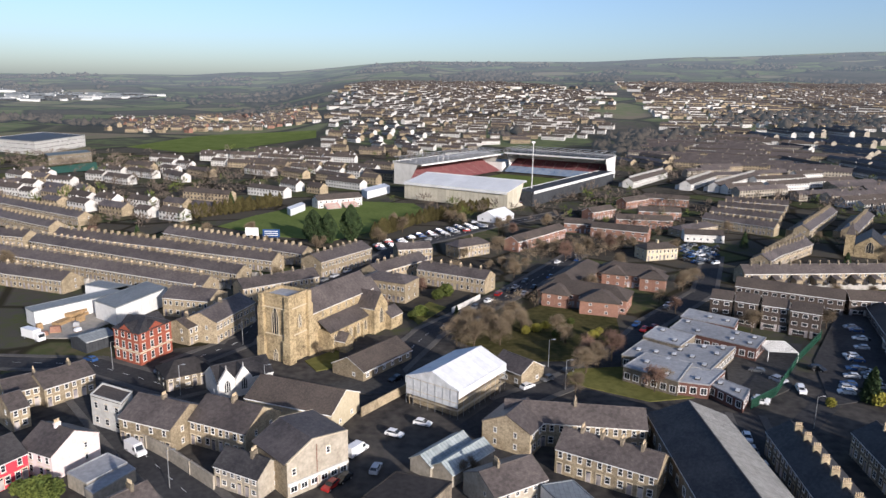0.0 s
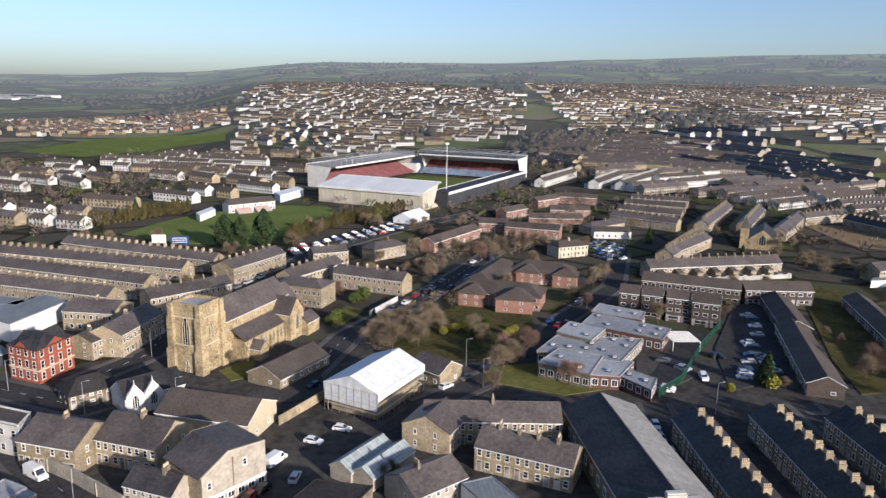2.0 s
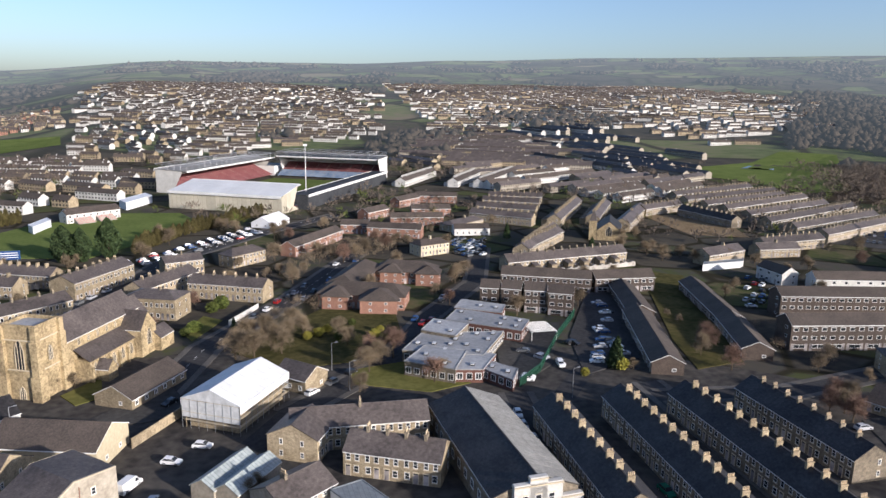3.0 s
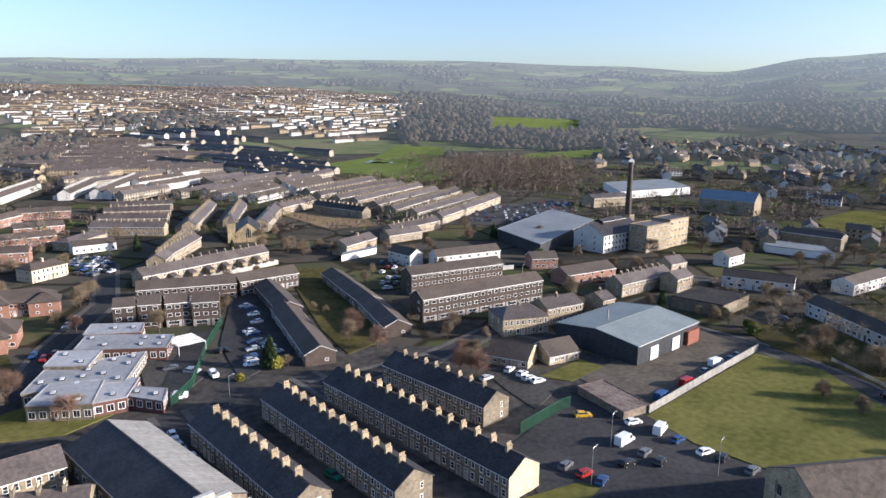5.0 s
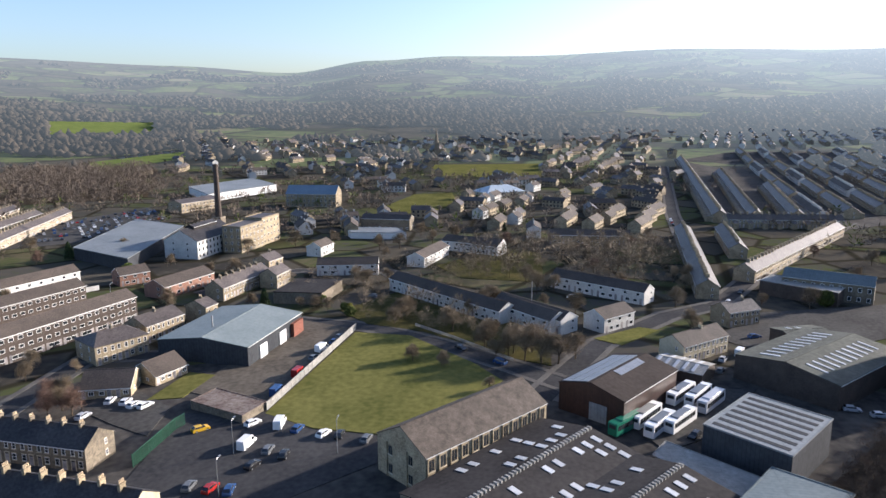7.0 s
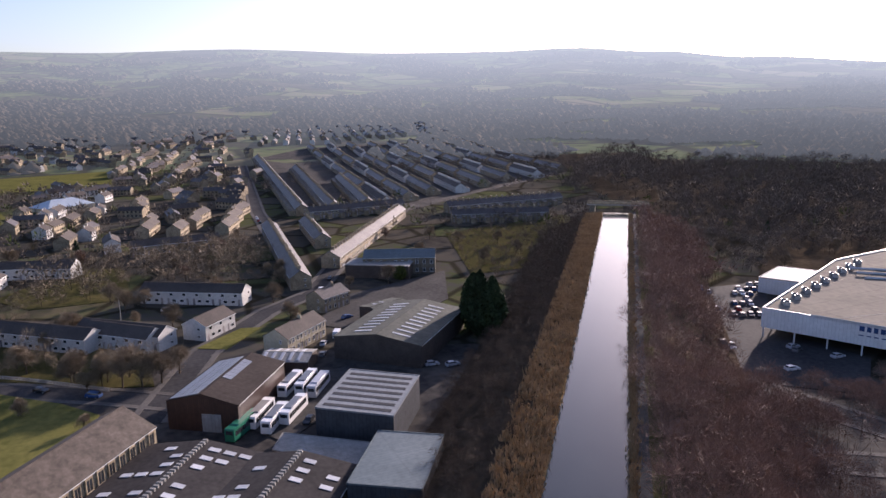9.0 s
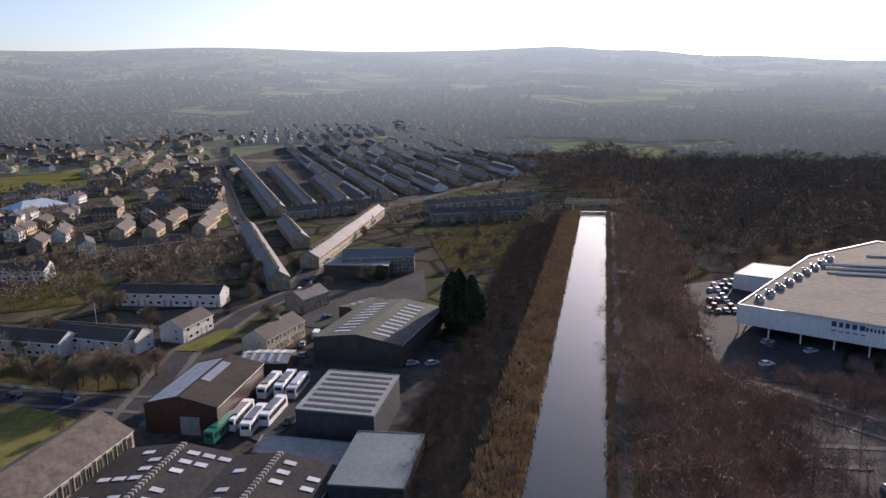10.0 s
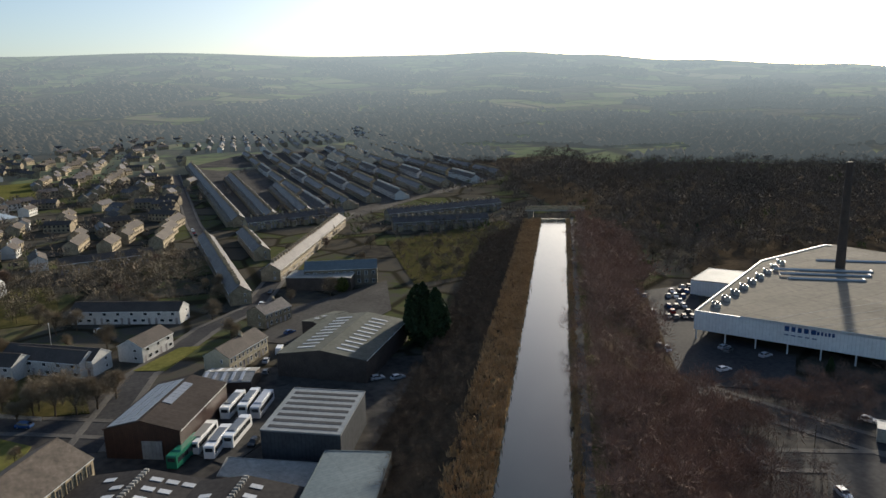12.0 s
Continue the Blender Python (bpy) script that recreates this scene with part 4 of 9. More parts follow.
def red_block(pts, h, style, storeys=3):
    wall, roof = STYLE[style][:2]
    cx, cy = sum(p[0] for p in pts) / 4, sum(p[1] for p in pts) / 4
    root = thing("corner_building", "three-storey bright red brick corner building with slate roof", "building", cx, cy)
    q = [(x - cx, y - cy) for x, y in pts]
    s = Shape()
    s.prism(q, -0.5, h, wall)
    part("wall", s, root)
    r = Shape()
    e = [(x * 1.05, y * 1.05, h - 0.05) for x, y in q]
    a, b = ((Vector(q[0]) + Vector(q[1])) / 2 * 0.35), ((Vector(q[2]) + Vector(q[3])) / 2 * 0.35)
    P, Q = (a.x, a.y, h + 2.6), (b.x, b.y, h + 2.6)
    for f in ((e[0], e[1], P), (e[1], e[2], Q, P), (e[2], e[3], Q), (e[3], e[0], P, Q)):
        r.slab(f, 0.2, roof)
    part("roof", r, root)
    c = Shape()
    c.prism([(x * 1.03, y * 1.03) for x, y in q], 3.4, 3.8, "dressed")
    c.prism([(x * 1.03, y * 1.03) for x, y in q], h - 0.5, h - 0.12, wall)
    part("cornice", c, root, "pale stone string course")
    edge_windows(root, q, h, storeys, 2.6, 1.2, 2.0, "sash")
    for i in range(4):
        a, b = Vector(q[i]), Vector(q[(i + 1) % 4])
        L, u = (b - a).length, (b - a).normalized()
        o = Vector((-u.y, u.x))
        m0, m1, top = a + u * L * 0.22 - o * 0.12, b - u * L * 0.22 - o * 0.12, (a + b) / 2 - o * 0.12
        s, r = Shape(), Shape()
        s.face([(*m0, h - 0.1), (*m1, h - 0.1), (*top, h + 1.9)], wall)
        for p, z in ((m0, h - 0.1), (m1, h - 0.1)):
            k = (top - p) * 0.1
            f = [(*(p - k - o * 0.2), z - 0.2), (*(top - o * 0.2), h + 2.05), (*(top + o * L * 0.4), h + 2.05), (*(p - k + o * L * 0.1), z - 0.2)]
            r.slab(f[::-1] if p is m0 else f, 0.2, roof)
        part("pediment", s, root, "red brick pediment")
        part("pediment_roof", r, root)


def shed(pts, h, style):
    return level("shed", "", "shed", pts, h, style, 0.12)[0]


def stripe_shed(pts, h, style):
    root, q = level("store_shed", "grey-clad shed with dark stripes of rooflights", "shed", pts, h, style, 0.12)
    a, b, c, d = (Vector(p) for p in q)
    for i in range(7):
        f = (i + 0.7) / 7.6
        s = Shape()
        p0, p1 = a.lerp(b, f), d.lerp(c, f)
        u = (b - a).normalized() * 0.65
        p0, p1 = p0.lerp(p1, 0.06), p1.lerp(p0, 0.06)
        s.prism([tuple(p0 - u), tuple(p0 + u), tuple(p1 + u), tuple(p1 - u)], h + 0.1, h + 0.24, "metal_dark")
        part("roof_light", s, root)

# ---- trees ----
TREES = {}


def bare_crown(rng, h, spread, key, n):
    """Fine twigs round forking limbs; an uneven outline with gaps."""
    s = Shape()
    clumps = []
    for i in range(11):
        a, e = rng.uniform(0, 2 * math.pi), rng.uniform(0.0, 1.0)
        r = spread * rng.uniform(0.35, 0.85) * (1 - 0.55 * e)
        clumps.append((Vector((r * math.cos(a), r * math.sin(a), h * (0.36 + 0.5 * e))), spread * rng.uniform(0.32, 0.52)))
    for i in range(n):
        c, r = clumps[i % len(clumps)]
        d = Vector((rng.gauss(0, 1), rng.gauss(0, 1), rng.gauss(0.25, 0.8))).normalized()
        p = c + d * r * rng.uniform(0.15, 1.0)
        w = (d + Vector((rng.gauss(0, 0.5), rng.gauss(0, 0.5), 0.35))).normalized()
        side = w.cross(Vector((rng.gauss(0, 1), rng.gauss(0, 1), rng.gauss(0, 1)))).normalized() * rng.uniform(0.016, 0.042) * (h / 9)
        L = rng.uniform(0.7, 1.7) * (h / 9)
        s.face([p - side, p + side, p + w * L], key)
    return s, clumps


def bare_tree_parts(seed, h, spread, key, n=3800):
    rng = random.Random(seed)
    crown, clumps = bare_crown(rng, h, spread, key, n)
    t = Shape()
    fork = Vector((rng.uniform(-0.2, 0.2), rng.uniform(-0.2, 0.2), h * 0.3))
    t.tube((0, 0, -0.4), fork, h * 0.028, h * 0.02, "bark", 7)
    for c, r in clumps:
        mid = fork.lerp(c, 0.5) + Vector((rng.uniform(-0.3, 0.3), rng.uniform(-0.3, 0.3), 0.4))
        t.tube(fork, mid, h * 0.013, h * 0.009, "bark", 5, False)
        t.tube(mid, c, h * 0.009, h * 0.004, "bark", 4, False)
        for j in range(4):
            d = Vector((rng.gauss(0, 1), rng.gauss(0, 1), rng.gauss(0.4, 0.7))).normalized()
            t.tube(c, c + d * r * 0.9, h * 0.004, h * 0.0015, "bark", 3, False)
    return t, crown


def ever_parts(seed, h, spread, key, n=1500, shape="cone"):
    rng = random.Random(seed)
    s, t = Shape(), Shape()
    t.tube((0, 0, -0.4), (0, 0, h * 0.8), h * 0.025, h * 0.006, "bark", 6)
    for i in range(n):
        f = rng.random() ** 0.8
        a = rng.uniform(0, 2 * math.pi)
        if shape == "cone":
            r = spread * (1 - f) ** 0.65 * (0.8 + 0.2 * math.sin(a * 5 + f * 20)) * rng.uniform(0.6, 1.0)
            z = h * (0.06 + 0.94 * f)
        elif shape == "column":
            z = h * (0.03 + 0.97 * f)
            r = spread * min(1.0, (0.35 + 2.2 * f)) * (1 - f ** 2.6) ** 0.8 * (0.8 + 0.2 * math.sin(a * 4 + f * 9)) * rng.uniform(0.7, 1.0)
        else:
            d = Vector((rng.gauss(0, 1), rng.gauss(0, 1), rng.gauss(0, 1))).normalized() * rng.uniform(0.6, 1.0)
            r, z, a = spread * math.hypot(d.x, d.y) * (0.85 + 0.15 * math.sin(a * 4)), h * (0.52 + 0.48 * d.z), math.atan2(d.y, d.x)
        p = Vector((r * math.cos(a), r * math.sin(a), z))
        u = Vector((rng.gauss(0, 1), rng.gauss(0, 1), rng.gauss(0, 0.7))).normalized()
        w = u.cross(Vector((rng.gauss(0, 1), rng.gauss(0, 1), rng.gauss(0, 1)))).normalized()
        k = rng.uniform(0.25, 0.5) * max(0.7, h / 10) * (0.6 if shape != "round" else 0.75)
        s.face([p - u * k, p + w * k * 0.8, p + u * k, p - w * k * 0.8], key)
    return t, s


def tree(x, y, h=9.0, kind="bare", z=None):
    rng = random.Random(int(x * 13 + y * 7))
    var = rng.randrange(3)
    key = (kind, var)
    base = {"bare": 9.0, "red": 9.0, "ever": 10.0, "cypress": 12.0, "conifer": 14.0, "olive": 9.0, "shrub": 3.0, "gorse": 3.0}[kind]
    if z is None:
        z = max(land(x, y), bank(x, y)) - 0.1
    m = pose(x, y, z, 0, 0, rng.uniform(0, 360))
    if key not in TREES:
        label = {"bare": "bare brown winter tree with fine twigs", "red": "bare reddish birch-like tree in winter", "ever": "dark green evergreen tree", "cypress": "tall dark green cypress tree", "conifer": "broad dense dark green conifer", "olive": "olive-brown conifer clipped into a tall hedge",
                 "shrub": "dense green evergreen shrub", "gorse": "low yellow-green bushy shrub"}[kind]
        ob = thing("shrub" if kind in ("shrub", "gorse") else "tree", label, "shrub" if kind in ("shrub", "gorse") else "tree", x, y, group={"bare": "bare trees"}.get(kind, ""))
        if kind in ("bare", "red"):
            t, c = bare_tree_parts(var + (50 if kind == "red" else 0), base, base * (0.42 + 0.05 * var), "twig" if kind == "bare" else "twig_red")
        elif kind in ("ever", "cypress"):
            t, c = ever_parts(var, base, base * (0.30 if kind == "ever" else 0.26), "ever", 3200 if kind == "ever" else 6500, "cone" if kind == "ever" else "column")
        elif kind == "conifer":
            t, c = ever_parts(var + 7, base, base * 0.40, "ever", 5200, "column")
        elif kind == "olive":
            t, c = ever_parts(var + 11, base, base * 0.24, "olive", 2600, "column")
        else:
            t, c = ever_parts(var, base, base * 0.6, kind, 1100, "round")
        part("trunk", t, ob)
        part("crown", c, ob)
        TREES[key] = ob
        ob.matrix_world = m
    else:
        ob = copy_thing(TREES[key], m)
    k = h / base
    ob.matrix_basis = m @ Matrix.Diagonal((k * rng.uniform(0.9, 1.15), k * rng.uniform(0.9, 1.15), k, 1))
    return ob


def clear_of_buildings(x, y, gap):
    return not any(abs((x - cx) * c + (y - cy) * sn) < hl + gap and abs((y - cy) * c - (x - cx) * sn) < hw + gap for cx, cy, c, sn, hl, hw in built(x, y))


def scatter(poly, gap, seed, over=False):
    """Uneven points in a polygon, about gap apart."""
    rng = random.Random(seed)
    xs, ys = [p[0] for p in poly], [p[1] for p in poly]
    out = []
    y = min(ys)
    while y < max(ys):
        x = min(xs)
        while x < max(xs):
            px, py = x + rng.uniform(-0.45, 0.45) * gap, y + rng.uniform(-0.45, 0.45) * gap
            far = 35 if math.hypot(px, py) > 450 else 0
            if inside(px + rng.uniform(-far, far), py + rng.uniform(-far, far), poly) and (clear_of_buildings(px, py, 2.0) if over else free(px, py, 1.5)):
                out.append((px, py))
            x += gap
        y += gap
    return out


def clump(s, c, r, rng, key):
    """A small uneven bunch of twigs, eight-sided."""
    k = [Vector(c) + Vector(d) * r * rng.uniform(0.6, 1.35) + Vector((rng.gauss(0, 0.2), rng.gauss(0, 0.2), rng.gauss(0, 0.2))) * r
         for d in ((1, 0, 0), (0, 1, 0), (-1, 0, 0), (0, -1, 0), (0, 0, 0.9), (0, 0, -0.8))]
    for i in range(4):
        s.face([k[i], k[(i + 1) % 4], k[4]], key)
        s.face([k[(i + 1) % 4], k[i], k[5]], key)


def far_tree(s, x, y, z, hh, rng, key, spread=0.0):
    """A far-off tree: bunches of twigs of several sizes with loose ends; in a wood they close up."""
    w = spread * 0.38 or hh * 0.16
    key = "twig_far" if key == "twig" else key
    for i in range(6 if spread else 5):
        clump(s, (x + rng.gauss(0, w), y + rng.gauss(0, w), z + hh * rng.uniform(0.25, 0.7)), (w * 0.72 if spread else hh * 0.15) * rng.uniform(0.6, 1.25), rng, key)
    for i in range(4 if spread else 9):
        d = Vector((rng.gauss(0, 1), rng.gauss(0, 1), rng.gauss(0.5, 0.8))).normalized()
        p = Vector((x, y, z + hh * 0.5)) + d * hh * rng.uniform(0.1, 0.25)
        e = d.cross(Vector((rng.gauss(0, 1), rng.gauss(0, 1), rng.gauss(0, 1)))).normalized() * hh * 0.03
        s.face([p - e, p + e, p + d * hh * 0.16], key)


def wood(poly, h, gap, key="twig", seed=1, label="bare brown winter woodland", over=False):
    """Woodland too dense to count: tufts of twigs over short trunks."""
    rng = random.Random(seed)
    s = Shape()
    for x, y in scatter(poly, gap, seed, over):
        z = max(land(x, y), bank(x, y))
        hh = h * rng.uniform(0.5, 1.3)
        d0 = math.hypot(x, y)
        if d0 > 450 and rng.random() < 0.05 + 0.8 * noise.noise(Vector((x / 70, y / 70, seed))):
            continue
        if d0 > 900:
            continue
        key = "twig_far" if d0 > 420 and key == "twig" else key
        n = 430 if d0 < 200 else (300 if d0 < 300 else (130 if d0 < 450 else 120))
        fat = (0.03 if d0 < 200 else 0.045 if d0 < 300 else 0.1 if d0 < 450 else 0.13) * hh / 8
        wide = 1.0 if d0 < 500 else 1.5
        if d0 < 500:
            s.tube((x, y, z - 0.5), (x, y, z + hh * 0.5), hh * 0.012, hh * 0.005, "bark", 3, False)
        cl = [(rng.gauss(0, 0.22) * hh * wide, rng.gauss(0, 0.22) * hh * wide, hh * rng.uniform(0.3, 0.75)) for _ in range(5)]
        for i in range(n):
            c = cl[i % 5]
            d = Vector((rng.gauss(0, 1), rng.gauss(0, 1), rng.gauss(0.2, 0.8))).normalized()
            p = Vector((x, y, z)) + Vector(c) + d * hh * rng.uniform(0.05, 0.24)
            w = (d + Vector((0, 0, 0.5))).normalized()
            e = w.cross(Vector((rng.gauss(0, 1), rng.gauss(0, 1), rng.gauss(0, 1)))).normalized() * fat * rng.uniform(0.7, 1.5)
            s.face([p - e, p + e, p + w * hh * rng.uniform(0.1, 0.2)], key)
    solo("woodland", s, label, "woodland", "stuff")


def far_woods(seed):
    """Belts of bare woodland over the distant land: thousands of crowns as one mesh."""
    rng = random.Random(seed)
    open_land = [p for p in CLEAR if math.hypot(*p[0]) > 600]
    shell = np.array(((1, 0, 0), (0, 1, 0), (-1, 0, 0), (0, -1, 0), (0, 0, 0.9), (0, 0, -0.8)), float)
    tri = np.array(((0, 1, 4), (1, 2, 4), (2, 3, 4), (3, 0, 4), (1, 0, 5), (2, 1, 5), (3, 2, 5), (0, 3, 5)))
    spots = []
    r = 905.0
    while r < 4300:
        gap = 7 + r * 0.0045
        for i in range(int(math.radians(205) * r / gap)):
            yaw = 38 - 205 * (i + rng.random()) / (math.radians(205) * r / gap)
            d = r + rng.uniform(-1.0, 1.0) * gap
            x, y = -d * math.sin(radians(yaw)), d * math.cos(radians(yaw))
            n = noise.noise(Vector((x / 420, y / 420, 3.1))) + 0.6 * noise.noise(Vector((x / 130, y / 130, 7.7)))
            if yaw > -44:  # the town side
                limit = 0.42 if d < 2500 else 0.34
            elif yaw > -66:  # the river and its woods
                limit = -0.22 if d < 2300 else 0.16
            elif yaw > -112:
                limit = (0.35 if d < 1250 else -0.3) if d < 2500 else 0.12
            else:
                limit = -0.25 if d < 1700 else (0.0 if d < 2600 else 0.18)
            if n < limit or not (built(x, y) == () or free(x, y, 4)) or any(inside(x, y, p) for p in open_land):
                continue
            spots.append((x, y, land(x, y), rng.uniform(4, 14) * (1 + d / 9000), gap * rng.uniform(0.4, 0.95)))
        r += gap
    p = np.array(spots)
    g = np.random.default_rng(seed)
    v = np.repeat(shell[None], len(p), 0) * g.uniform(0.55, 1.35, (len(p), 6, 1)) + g.normal(0, 0.16, (len(p), 6, 3))
    v *= np.stack((p[:, 4], p[:, 4], p[:, 3] * 0.62), 1)[:, None]
    v += np.stack((p[:, 0], p[:, 1], p[:, 2] + p[:, 3] * 0.45), 1)[:, None]
    f = tri[None] + 6 * np.arange(len(p))[:, None, None]
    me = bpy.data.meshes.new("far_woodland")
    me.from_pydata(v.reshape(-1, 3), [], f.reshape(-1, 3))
    # this material glows to stand for haze over the woods
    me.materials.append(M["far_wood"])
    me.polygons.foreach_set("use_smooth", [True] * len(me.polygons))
    solo("far_woodland", me, "belts of bare brown woodland in the distance, haze put in as glow", "woodland", "stuff")


def hedge(pts, h, w, key="ever", seed=3):
    """A tall row of close-set trees."""
    for (x0, y0), (x1, y1) in zip(pts, pts[1:]):
        L = math.hypot(x1 - x0, y1 - y0)
        n = max(1, int(L / (w * 0.75)))
        for i in range(n):
            f = (i + 0.5) / n
            rng = random.Random(seed * 100 + i)
            tree(x0 + (x1 - x0) * f + rng.uniform(-0.8, 0.8), y0 + (y1 - y0) * f + rng.uniform(-0.8, 0.8), h * rng.uniform(0.8, 1.15), key)


# ---- vehicles ----
CARS = {}


def rim(s, r):
    s.tube((0, -0.1, 0), (0, 0.125, 0), r * 0.6, r * 0.55, "steel", 8)
    s.tube((0, 0.1, 0), (0, -0.125, 0), r * 0.6, r * 0.55, "steel", 8)


def rim_mesh(r):
    if ("rim", r) not in CARS:
        s = Shape()
        rim(s, r)
        CARS[("rim", r)] = s.mesh("rim")
    return CARS[("rim", r)]


def wheel_mesh(r, whole=True):
    if ("wheel", r, whole) not in CARS:
        s = Shape()
        s.tube((0, -0.11, 0), (0, 0.11, 0), r, r, "tyre", 12)
        s.tube((0, 0.11, 0), (0, -0.11, 0), r, r, "tyre", 12)
        if whole:
            rim(s, r)
        CARS[("wheel", r, whole)] = s.mesh("wheel")
    return CARS[("wheel", r, whole)]


def profile_body(s, prof, half, key, taper=0.0, z_t=1.0):
    """Sweeps a side profile (x, z) across the width; parts above z_t lean inwards."""
    w = lambda z: half - max(0.0, z - z_t) * taper
    n = len(prof)
    s.face([(x, -w(z), z) for x, z in prof], key)
    s.face([(x, w(z), z) for x, z in prof][::-1], key)
    for i in range(n):
        (x0, z0), (x1, z1) = prof[i], prof[(i + 1) % n]
        s.face([(x1, -w(z1), z1), (x0, -w(z0), z0), (x0, w(z0), z0), (x1, w(z1), z1)], key)


def car(x, y, turn, colour="silver", kind="car"):
    key = (kind, colour)
    m = pose(x, y, max(land(x, y), bank(x, y) if kind != "coach" else 0) + 0.06, 0, 0, turn)
    if key in CARS:
        return copy_thing(CARS[key], m)
    paint = "car_" + colour
    cat = {"car": "car", "van": "van", "coach": "coach", "box": "lorry"}[kind]
    ob = thing(cat, {"car": "parked %s hatchback car", "van": "parked %s panel van", "coach": "parked %s touring coach", "box": "parked %s box lorry"}[kind] % colour, cat, x, y, group="parked vehicles")
    b, g, lamp = Shape(), Shape(), Shape()
    if kind == "car":
        L, half, r, axle = 4.2, 0.86, 0.31, 1.28
        profile_body(b, [(-2.1, 0.25), (2.05, 0.25), (2.1, 0.6), (1.95, 0.78), (1.0, 0.95), (-2.0, 1.0), (-2.1, 0.7)], half, paint)
        profile_body(b, [(1.0, 0.93), (0.25, 1.42), (-1.4, 1.46), (-1.95, 0.98)], half - 0.06, paint, 0.28, 0.95)
        profile_body(g, [(0.93, 1.0), (0.3, 1.36), (-1.3, 1.38), (-1.75, 1.02)], half - 0.045, "pane", 0.28, 0.95)
        g.face([(1.01, -0.7, 0.97), (1.01, 0.7, 0.97), (0.31, 0.6, 1.41), (0.31, -0.6, 1.41)], "pane")
        g.face([(-1.98, 0.65, 1.03), (-1.98, -0.65, 1.03), (-1.46, -0.6, 1.43), (-1.46, 0.6, 1.43)], "pane")
        wheels = [(axle, half - 0.08), (axle, -half + 0.08), (-axle, half - 0.08), (-axle, -half + 0.08)]
    elif kind == "van":
        L, half, r, axle = 5.6, 1.0, 0.35, 1.75
        profile_body(b, [(-2.8, 0.3), (2.75, 0.3), (2.8, 0.8), (2.65, 1.05), (1.95, 1.2), (1.35, 2.2), (1.0, 2.4), (-2.75, 2.45), (-2.8, 2.2)], half, paint, 0.08, 1.2)
        g.face([(2.0, -0.85, 1.25), (2.0, 0.85, 1.25), (1.42, 0.78, 2.15), (1.42, -0.78, 2.15)], "pane")
        for e in (-1, 1):
            q = [(1.75, e * 1.01, 1.25), (0.7, e * 1.01, 1.25), (0.7, e * 0.96, 2.0), (1.35, e * 0.96, 2.0)]
            g.face(q if e > 0 else q[::-1], "pane")
        wheels = [(axle, half - 0.1), (axle, -half + 0.1), (-axle, half - 0.1), (-axle, -half + 0.1)]
    elif kind == "coach":
        L, half, r, axle = 12.0, 1.25, 0.5, 3.6
        profile_body(b, [(-6, 0.35), (5.9, 0.35), (6.0, 1.2), (5.75, 3.2), (5.5, 3.4), (-5.8, 3.4), (-6.0, 3.2)], half, paint)
        profile_body(b, [(3.5, 3.38), (3.2, 3.62), (-3.5, 3.62), (-3.8, 3.38)], half - 0.25, "car_grey" if colour == "white" else paint)
        for e in (-1, 1):
            for i in range(7):
                x0 = -5.5 + i * 1.5
                q = [(x0 + 1.4, e * 1.262, 1.6), (x0, e * 1.262, 1.6), (x0, e * 1.262, 2.8), (x0 + 1.4, e * 1.262, 2.8)]
                w = Shape()
                w.face(q if e > 0 else q[::-1], "pane")
                part("side_window", w, ob, "dark tinted side window")
        w = Shape()
        w.face([(5.97, -1.1, 1.5), (5.97, 1.1, 1.5), (5.78, 1.1, 3.0), (5.78, -1.1, 3.0)], "pane")
        part("windscreen", w, ob, "large dark windscreen")
        g.face([(-6.02, 0.9, 2.0), (-6.02, -0.9, 2.0), (-6.02, -0.9, 2.9), (-6.02, 0.9, 2.9)], "pane")
        wheels = [(axle, half - 0.15), (axle, -half + 0.15), (-axle, half - 0.15), (-axle, -half + 0.15)]
    else:
        L, half, r, axle = 8.0, 1.2, 0.45, 2.6
        b.box(-4, 1.9, -half, half, 0.9, 3.5, paint, bottom=True)
        profile_body(b, [(2.05, 0.4), (4.0, 0.4), (4.05, 1.4), (3.8, 2.6), (2.05, 2.7)], half - 0.1, "car_white")
        g.face([(4.07, -0.95, 1.5), (4.07, 0.95, 1.5), (3.84, 0.95, 2.45), (3.84, -0.95, 2.45)], "pane")
        wheels = [(axle, half - 0.15), (axle, -half + 0.15), (-axle, half - 0.15), (-axle, -half + 0.15)]
    part("body", b, ob)
    part("glass", g, ob, "dark tinted windows")
    for wx, wy in wheels:
        wheel = part("wheel", wheel_mesh(r, kind == "car"), ob, at=pose(wx, wy, r))
        if kind != "car":
            part("rim", rim_mesh(r), wheel, "steel wheel rim")
    if kind != "car":
        for e in (-1, 1):
            lamp = Shape()
            lamp.box(-0.05, 0.05, -0.16, 0.16, -0.08, 0.08, "skylight", bottom=True)
            part("headlight", lamp, ob, at=pose(L / 2 - 0.04, e * (half - 0.25), 0.68))
    CARS[key] = ob
    ob.matrix_world = m
    return ob


PAINTS = ["silver", "white", "black", "blue", "grey", "red", "white", "silver", "black", "grey", "silver", "black", "grey", "white", "blue"]


